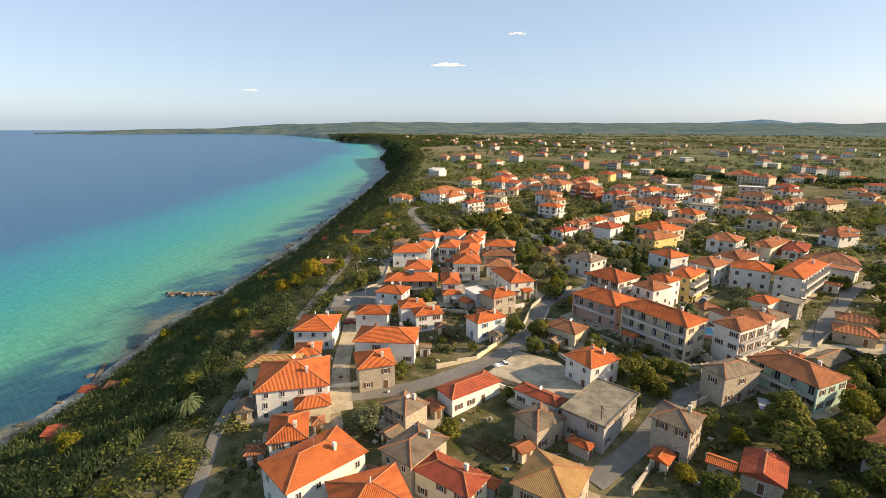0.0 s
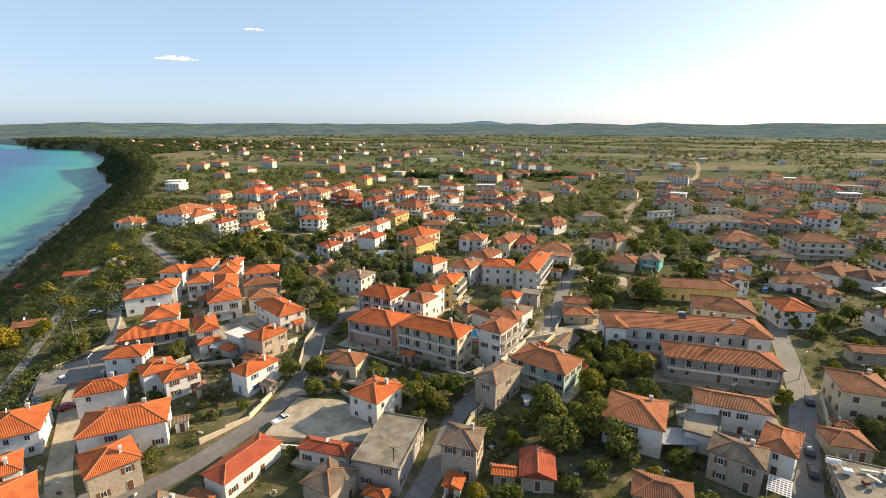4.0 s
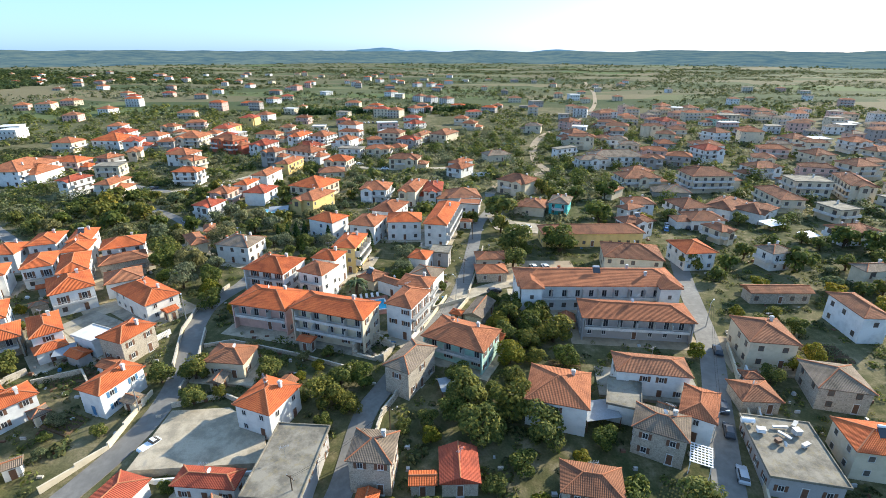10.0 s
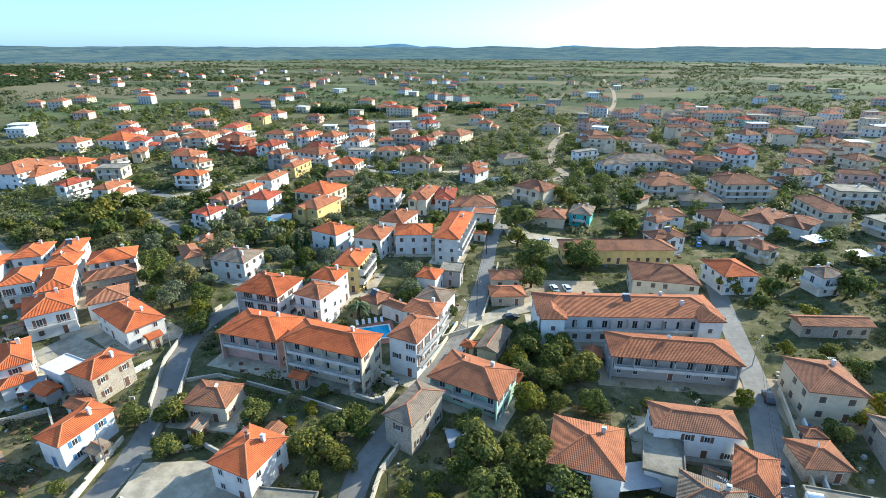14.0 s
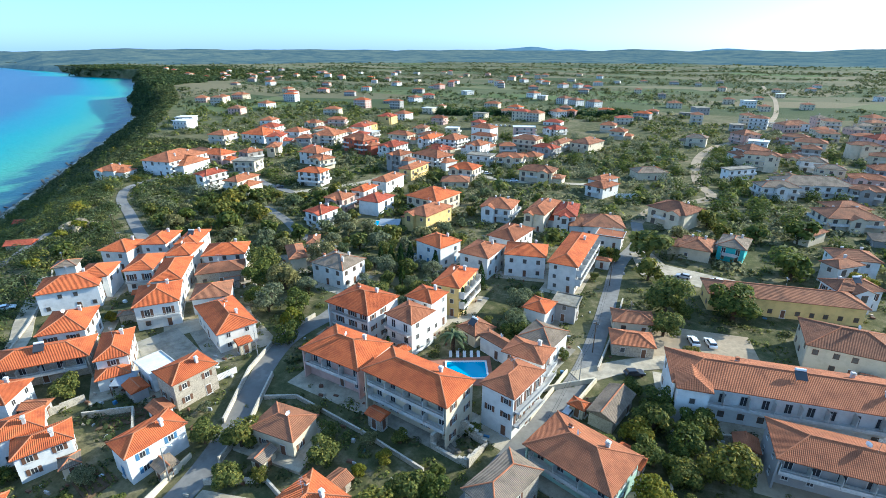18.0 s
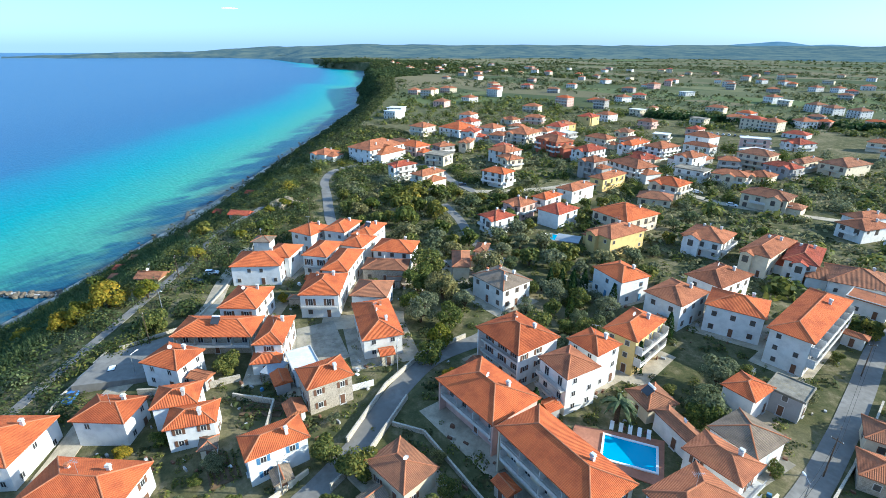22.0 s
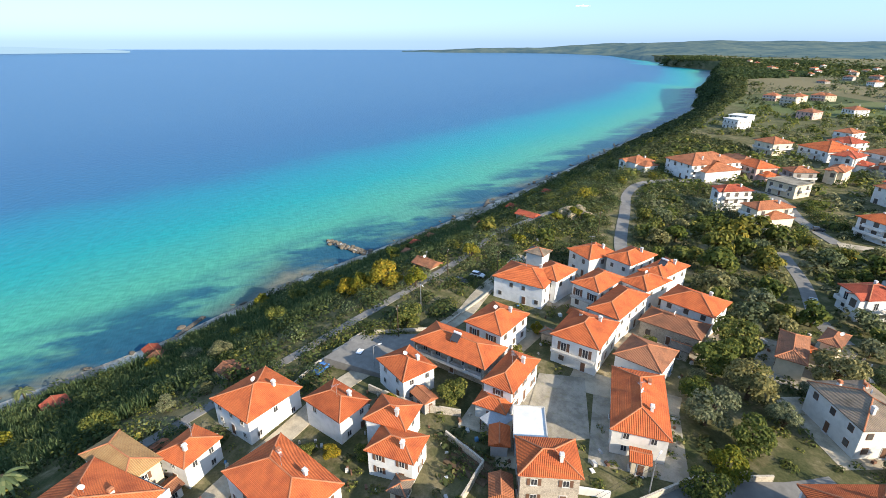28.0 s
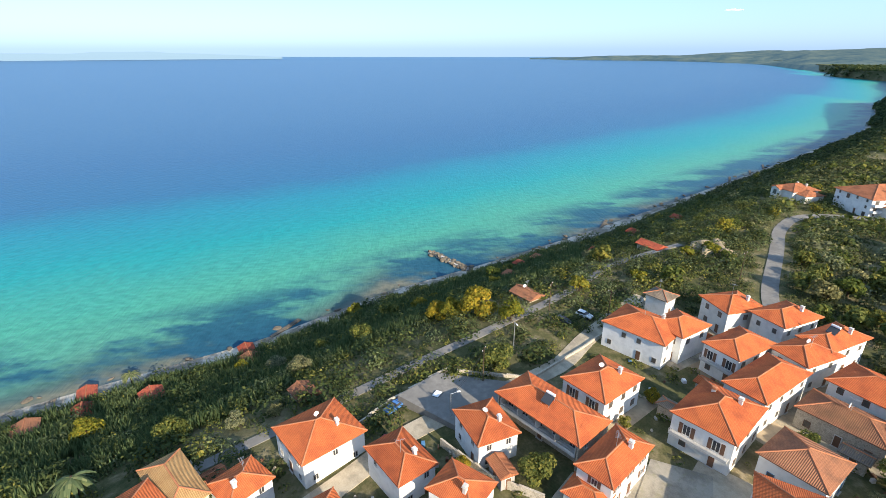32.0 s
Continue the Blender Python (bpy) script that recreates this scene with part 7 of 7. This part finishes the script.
# a few small clouds
M_CLOUD = bpy.data.materials.new("cloud")
M_CLOUD.use_nodes = True
_b = M_CLOUD.node_tree.nodes["Principled BSDF"]
_b.inputs["Base Color"].default_value = (0.9, 0.9, 0.9, 1)
# added glow stands in for part of the clouds' sunlit white
_b.inputs["Emission Color"].default_value = (1.0, 0.97, 0.92, 1)
_b.inputs["Emission Strength"].default_value = 0.45
for az, el, wide, seed in ((38.4, 6.1, 120, 1), (59.5, 3.3, 50, 2), (31.0, 9.2, 60, 3), (16.5, 13.6, 150, 4)):
    bm = bmesh.new()
    rc = random.Random(seed)
    for k in range(14):
        t = rc.uniform(-1, 1)
        m = Matrix.Translation((t * wide, rc.uniform(-15, 15), rc.uniform(-0.06, 0.16) * wide * (1 - abs(t)))) @ Matrix.Diagonal((wide * rc.uniform(0.12, 0.3), 25, wide * rc.uniform(0.05, 0.12) * (1.2 - abs(t)), 1))
        bmesh.ops.create_icosphere(bm, subdivisions=3, radius=1, matrix=m)
    for v in bm.verts:
        v.co += Vector((noise.noise(v.co * 0.05), 0, noise.noise(v.co * 0.07 + Vector((9, 0, 0))))) * wide * 0.06
    me = bpy.data.meshes.new("cloud")
    bm.to_mesh(me)
    bm.free()
    me.polygons.foreach_set("use_smooth", np.ones(len(me.polygons), bool))
    me.materials.append(M_CLOUD)
    o = new("backdrop_cloud", me)
    a, e = radians(az), radians(el)
    o.matrix_basis = pose(-math.sin(a) * 4300, math.cos(a) * 4300, 92 + 4300 * math.tan(e), rz=az)
    tagged(o, "small white cloud low over the horizon", "cloud", kind="structure")


# ---- cables, canopies, second pool, shore restaurant, outcrop ----
def cable(a, b, sag):
    """Overhead line between two pole heads."""
    s = Shape()
    pa, pb = Vector(a), Vector(b)
    n = 10
    pts = [pa.lerp(pb, k / n) - Vector((0, 0, sag * 4 * (k / n) * (1 - k / n))) for k in range(n + 1)]
    for p0, p1 in zip(pts, pts[1:]):
        s.tube(p0, p1, 0.022, 0.022, 4)
    return tagged(new("overhead_cable", s.mesh("overhead_cable", M_TYRE)), "thin black overhead cable sagging between utility poles", "cable", "overhead cables")


def head(x, y, h, side=0.0):
    return (x + side, y, float(land_z(x, y)) + h - 0.2)


for (a, b) in (((-112.9, 84, 8.5), (-124, 92, 7)), ((-112.9, 84, 8.5), (-103, 77, 6)), ((-136.2, 117.5, 8), (-141, 104, 8)), ((-136.2, 117.5, 8), (-156.9, 163.2, 9)), ((9.6, 122, 8), (12.2, 135, 8)), ((12.2, 135, 8), (16.5, 172, 8)), ((-16.5, 57, 9), (-3.2, 72, 8)), ((-53.5, 79, 7), (-60, 112, 7)), ((55.5, 72, 7), (72.5, 110, 7)), ((-3.2, 72, 8), (9.6, 122, 8))):
    cable(head(*a), head(*b), 0.9)
    cable(head(*a, 0.5), head(*b, 0.5), 1.0)


def canopy(x, y, w, d, h, rz, mat, label):
    """Terrace roof on four posts."""
    o = new("canopy")
    o.matrix_basis = pose(x, y, float(land_z(x, y)), rz=rz)
    s = Shape()
    a = [(-w / 2, -d / 2, h), (w / 2, -d / 2, h), (w / 2, d / 2, h + 0.4), (-w / 2, d / 2, h + 0.4)]
    up = [(q[0], q[1], q[2] + 0.08) for q in a]
    s.face(up)
    s.face(a[::-1])
    for i in range(4):
        j = (i + 1) % 4
        s.face((a[i], a[j], up[j], up[i]))
    part("cover", s.mesh("cover", mat), o)
    for e in (-1, 1):
        for f in (-1, 1):
            s = Shape()
            s.box(e * (w / 2 - 0.15) - 0.06, f * (d / 2 - 0.15) - 0.06, -0.3, e * (w / 2 - 0.15) + 0.06, f * (d / 2 - 0.15) + 0.06, h + (0.02 if f < 0 else 0.36))
            part("post", s.mesh("post", M_WOOD), o)
    return tagged(o, label, "canopy", "terrace canopies")


M_SHEET = plain("grey_sheet_roof", (0.30, 0.32, 0.34), 0.6, 0.4, grain=3, vary=0.25)
for x, y, w, d, rz, m, lb in ((133.5, 184, 8, 6, 20, M_WHITE, "white canvas awning over a terrace"), (139, 171, 6, 5, 15, M_WHITE, "white canvas awning over a terrace"), (-78.6, 94.8, 4.0, 4.5, 20, M_SHEET, "dark grey lean-to roof beside a house"), (-64, 201, 8, 6, 15, M_SHEET, "grey terrace roof beside a pool"),
                              (8, 84, 5, 4, 15, M_SHEET, "grey corrugated lean-to roof in a yard"), (36, 77, 7, 5, 10, M_SHEET, "grey sheet-metal roof over a yard"), (44, 84, 6, 5, 10, M_SHEET, "grey sheet-metal roof over a yard"), (1.5, 128, 6, 4, 18, M_WOOD, "brown timber pergola beside the street"), (-33, 134, 5, 4, 20, M_WOOD, "brown timber pergola in a garden")):
    if clear_of(np.array([x]), np.array([y]), np.array([1.0]), roads=False)[0]:
        canopy(x, y, w, d, 2.5, rz, m, lb)

pool2 = new("swimming_pool")
pool2.matrix_basis = pose(-68.5, 206, float(land_z(-68, 206)) + 0.15, rz=20)
s = Shape()
for x0, y0, x1, y1 in ((-5.4, -3.4, 5.4, -2.9), (-5.4, 2.9, 5.4, 3.4), (-5.4, -2.9, -4.9, 2.9), (4.9, -2.9, 5.4, 2.9)):
    s.box(x0, y0, -0.6, x1, y1, 0.12)
part("rim", s.mesh("rim", M_CAP), pool2)
s = Shape()
s.box(-4.9, -2.9, -0.5, 4.9, 2.9, -0.02)
part("pool_water", s.mesh("pool_water", m_pool), pool2, "clear blue water")
tagged(pool2, "blue garden pool beside a yellow house", "pool")

parasol = new("parasol")
parasol.matrix_basis = pose(-72.5, 200, float(land_z(-72, 200)))
s = Shape()
s.tube((0, 0, -0.2), (0, 0, 2.5), 0.04, 0.04, 6)
part("pole", s.mesh("pole", M_METAL), parasol)
s = Shape()
s.tube((0, 0, 2.2), (0, 0, 2.9), 1.9, 0.05, 8)
part("canopy", s.mesh("canopy", M_WHITE), parasol)
tagged(parasol, "white garden parasol beside a blue pool", "parasol")

for k in range(9):
    bm = bmesh.new()
    bmesh.ops.create_icosphere(bm, subdivisions=3, radius=1)
    for v in bm.verts:
        v.co *= 1 + 0.45 * noise.noise(v.co * 1.1 + Vector((k * 9.1, 0, 0))) + 0.15 * noise.noise(v.co * 4 + Vector((k, 0, 0)))
    me = bpy.data.meshes.new("rock_outcrop")
    bm.to_mesh(me)
    bm.free()
    me.materials.append(M_CLIFF) if k else me.materials.append(plain("ochre_sandstone", (0.42, 0.34, 0.22), 0.95, 0.1, grain=0.7, vary=0.4))
    M_CLIFF = me.materials[0]
    x, y = -183 + (k % 3) * 3.4 + rr.uniform(-1, 1), 163 + (k // 3) * 3.6 + rr.uniform(-1, 1)
    o = new("rock_outcrop", me)
    o.matrix_basis = pose(x, y, float(land_z(x, y)) + 0.6, 0, 0, k * 50) @ Matrix.Diagonal((rr.uniform(2.2, 3.6), rr.uniform(1.8, 2.8), rr.uniform(1.4, 2.4), 1))
    tagged(o, "pale ochre sandstone outcrop among the scrub", "rock", "sandstone outcrop")

for x, y, w, d in ((-392, 322, 16, 7), (-408, 338, 10, 6)):
    y0 = y
    x0 = float(shore_x(y0)) + 9
    o = house(x0, y0, w, d, 38, 2.8, 1, "flat", "whiteflat", "white", ground=1.0)
    if o:
        o.name = "beach_bar"
        tagged(o, "low white flat-roofed beach bar on the sand", "beach bar", "beach bars")
for k in range(11):
    park(-97 + k * 4.1, 490 + 0.1 * k, 90 + (k % 3) * 3, ("white", "silver", "white", "dark", "blue")[k % 5])


# ---- ruin, lattice, kitchen gardens, dishes, street walls ----
def ruin(x, y, w, d, rz):
    """Roofless stone shell with broken wall heads and fallen rubble inside."""
    o = new("ruined_house")
    o.matrix_basis = pose(x, y, float(land_z(x, y)), rz=rz)
    r = random.Random(4)
    for x0, y0, x1, y1 in ((-w / 2, -d / 2, w / 2, -d / 2), (w / 2, -d / 2, w / 2, d / 2), (w / 2, d / 2, -w / 2, d / 2), (-w / 2, d / 2, -w / 2, -d / 2)):
        s = Shape()
        n = max(3, int(math.hypot(x1 - x0, y1 - y0) / 0.9))
        u = Vector((x1 - x0, y1 - y0)).normalized()
        v = Vector((-u.y, u.x)) * 0.28
        h = 1.6
        for k in range(n):
            h = min(3.2, max(0.7, h + r.uniform(-0.7, 0.7)))
            p, q = Vector((x0, y0)).lerp(Vector((x1, y1)), k / n), Vector((x0, y0)).lerp(Vector((x1, y1)), (k + 1) / n)
            c = [p - v, q - v, q + v, p + v]
            s.face([(a.x, a.y, h) for a in c])
            for i in range(4):
                a, b = c[i], c[(i + 1) % 4]
                s.face([(a.x, a.y, -0.8), (b.x, b.y, -0.8), (b.x, b.y, h), (a.x, a.y, h)])
        part("wall", s.mesh("wall", M_STONEWALL), o)
    for k in range(26):
        b = part("rubble_stone", ROCKS[k % 5], o)
        z = r.uniform(0.18, 0.45)
        b.matrix_basis = pose(r.uniform(-w / 2 + 0.6, w / 2 - 0.6), r.uniform(-d / 2 + 0.6, d / 2 - 0.6), 0.1, r.uniform(0, 40), 0, r.uniform(0, 360)) @ Matrix.Diagonal((z * 1.3, z, z, 1))
    return tagged(o, "roofless ruin of grey rubble stone full of fallen stones", "ruin")


ruin(-9.8, 98.6, 7.5, 6.0, -20)


def lattice(x, y, z, rz):
    """White lattice lean-to: two posts, sloping grid of bars."""
    o = new("lattice_pergola")
    o.matrix_basis = pose(x, y, z, rz=rz)
    for e in (-1.6, 1.6):
        s = Shape()
        s.box(e - 0.06, -2.1, -0.3, e + 0.06, -1.98, 3.0)
        part("post", s.mesh("post", M_WHITE), o)
    for k in range(7):
        a = -1.7 + k * 3.4 / 6
        s = Shape()
        s.box(a - 0.09, -2.4, 3.0, a + 0.09, 2.4, 3.1)
        part("bar", s.mesh("bar", M_WHITE), o)
    for k in range(8):
        b = -2.3 + k * 4.6 / 7
        s = Shape()
        s.box(-1.8, b - 0.13, 3.1, 1.8, b + 0.13, 3.16)
        part("slat", s.mesh("slat", M_WHITE), o)
    return tagged(o, "white-painted lattice pergola against a stone house", "pergola")


lattice(50.6, 66.6, float(land_z(50, 66)), -26)

M_SOIL = plain("tilled_soil", (0.17, 0.115, 0.07), 0.97, 0.05, grain=1.2, vary=0.45)


def kitchen_garden(x, y, w, d, rz, seed):
    """Tilled bed with ridges and rows of leafy plants."""
    o = new("kitchen_garden")
    o.matrix_basis = pose(x, y, float(land_z(x, y)), rz=rz)
    g = np.random.default_rng(seed)
    n = int(d / 0.9)
    h = d / n / 2
    for k in range(n):
        b = -d / 2 + (k + 0.5) * d / n
        s = Shape()
        ring = [(b - h, -0.5), (b + h, -0.5), (b + h, 0.1), (b, 0.28), (b - h, 0.1)]
        for (p, q), (r, u) in zip(ring, ring[1:] + ring[:1]):
            s.face([(-w / 2, p, q), (-w / 2, r, u), (w / 2, r, u), (w / 2, p, q)][::-1])
        for side in (-1, 1):
            s.face([(side * w / 2, p, q) for p, q in ring][::side])
        part("soil_ridge", s.mesh("soil_ridge", M_SOIL), o)
    for k in range(n):
        if g.random() < 0.25:
            continue
        b = -d / 2 + (k + 0.5) * d / n
        m = int(w * 16)
        tall = g.uniform(0.25, 0.8)
        pts = np.stack([g.uniform(-w / 2 + 0.2, w / 2 - 0.2, m), b + g.normal(0, 0.14, m), 0.25 + g.uniform(0, tall, m), np.ones(m)], -1)
        row = part("plant_row", cloud_mesh("plant_row", pts, 0.16, M_LEAF if g.random() < 0.7 else M_OLIVE, 0.8), o)
        tagged(row, kind="stuff")
    return tagged(o, "tilled kitchen garden with rows of green vegetables", "vegetable bed", "kitchen gardens")


for k, (x, y, w, d, rz) in enumerate(((-73, 88.6, 8, 5.5, 35), (-66, 76, 7, 5, -20), (-69, 110, 6, 5, -20), (-92, 110.5, 5, 3.6, 38), (-33, 46, 7, 6, -5), (33, 92, 7, 6, -10), (72, 88, 6, 7, -8), (94, 98, 9, 7, 0), (-24, 88, 6, 5, -15))):
    if clear_of(np.array([x]), np.array([y]), np.array([2.6]))[0]:
        kitchen_garden(x, y, w, d, rz, 30 + k)


def dish(x, y, z, rz):
    o = new("satellite_dish")
    o.matrix_basis = pose(x, y, z, rz=rz)
    s = Shape()
    s.tube((0, 0, -0.6), (0, 0, 0.7), 0.035, 0.03, 6)
    part("mast", s.mesh("mast", M_METAL), o)
    s = Shape()
    rings = [(0.0, 0.0), (0.26, 0.03), (0.48, 0.12)]
    for (r0, h0), (r1, h1) in zip(rings, rings[1:]):
        for k in range(12):
            a, b = k * math.pi / 6, (k + 1) * math.pi / 6
            q = [(r0 * math.cos(a), -0.06 - h0, 0.75 + r0 * math.sin(a)), (r1 * math.cos(a), -0.06 - h1, 0.75 + r1 * math.sin(a)), (r1 * math.cos(b), -0.06 - h1, 0.75 + r1 * math.sin(b)), (r0 * math.cos(b), -0.06 - h0, 0.75 + r0 * math.sin(b))]
            s.face(q)
            s.face([(p[0], p[1] + 0.03, p[2]) for p in q[::-1]])
    part("reflector", s.mesh("reflector", M_WHITE), o)
    s = Shape()
    s.tube((0, -0.1, 0.4), (0, -0.55, 0.72), 0.02, 0.02, 5)
    s.box(-0.05, -0.62, 0.68, 0.05, -0.5, 0.78)
    part("feed_arm", s.mesh("feed_arm", M_METAL), o)
    return tagged(o, "white satellite dish on a house roof", "satellite dish", "satellite dishes")


rd = random.Random(9)
for k, h in enumerate(near_houses):
    if k % 4 == 2:
        roof = [c for c in h.children if c.name.startswith(("roof", "ridge"))]
        top = max(v.co.z for c in roof for v in c.data.vertices)
        pos = h.matrix_basis @ Vector((rd.uniform(-1.2, 1.2), 0.0, top - 0.15))
        dish(pos.x, pos.y, pos.z, rd.uniform(60, 140))

for pts, h, m, lb in (([(-53.2, 92), (-58.6, 107), (-60.2, 120), (-57, 132)], 1.1, M_STONEWALL, "rough stone wall along the village street"), ([(-47.8, 84), (-48.3, 93), (-52.8, 107)], 1.2, M_STONEWALL, "low stone wall beside the street"), ([(-83, 30), (-75, 40.5), (-65.5, 51)], 1.0, WALLS["white"][1], "whitewashed wall along the lane"),
                      ([(-7.5, 49), (-6.6, 60)], 1.2, M_STONEWALL, "stone wall along the lower street"), ([(1.2, 108.5), (7, 125.5)], 1.0, WALLS["cream"][1], "cream wall along the straight street"), ([(13.3, 128), (17.4, 147), (19.8, 163)], 1.1, M_STONEWALL, "stone wall along the straight street"), ([(66, 74), (72.3, 92)], 1.4, WALLS["white"][1], "whitewashed wall beside the street")):
    garden_wall(pts, h, m, lb)
garden_wall([(21, 269.5), (31.5, 272.5)], 2.2, WALLS["white"][1], "white site fence beside the street", 0.12)
for k in range(6):
    plant(-121.5 + k * 1.5, 221 + k * 4.0, 1.9, "b")
for k in range(4):
    plant(-52.5 + k * 2.6, 165.5 + k * 1.7, 1.25, "c")
for x, y, rz, c in ((94.5, 187.5, 70, "silver"), (98.0, 185.8, 70, "white"), (101.3, 184.0, 72, "dark"), (92.0, 182.0, 70, "blue")):
    park(x, y, rz, c)

for x, y, r in ((22.5, 111.5, 4.2), (27.5, 107.5, 3.8), (31.5, 112.5, 3.4), (24.5, 117.5, 3.6), (21.0, 103.5, 3.3), (26.5, 100.5, 3.4), (19.5, 121.5, 2.6)):
    plant(x, y, r, "b")

# green tarpaulin over a heap on the far field
bm = bmesh.new()
bmesh.ops.create_grid(bm, x_segments=16, y_segments=10, size=1)
for v in bm.verts:
    e = max(0.0, 1 - v.co.x ** 2) * max(0.0, 1 - v.co.y ** 2)
    v.co = Vector((v.co.x * 7, v.co.y * 3.5, 1.9 * e ** 0.6 * (0.75 + 0.5 * noise.noise(v.co * 2.3)) - 0.05))
me = bpy.data.meshes.new("tarpaulin")
bm.to_mesh(me)
bm.free()
me.materials.append(plain("green_tarpaulin", (0.05, 0.34, 0.16), 0.5, 0.4, grain=2, vary=0.3))
o = new("tarpaulin", me)
o.matrix_basis = pose(56.4, 375, float(land_z(56.4, 375)) + 0.1, rz=15)
tagged(o, "bright green tarpaulin spread over a heap in the field", "tarpaulin")
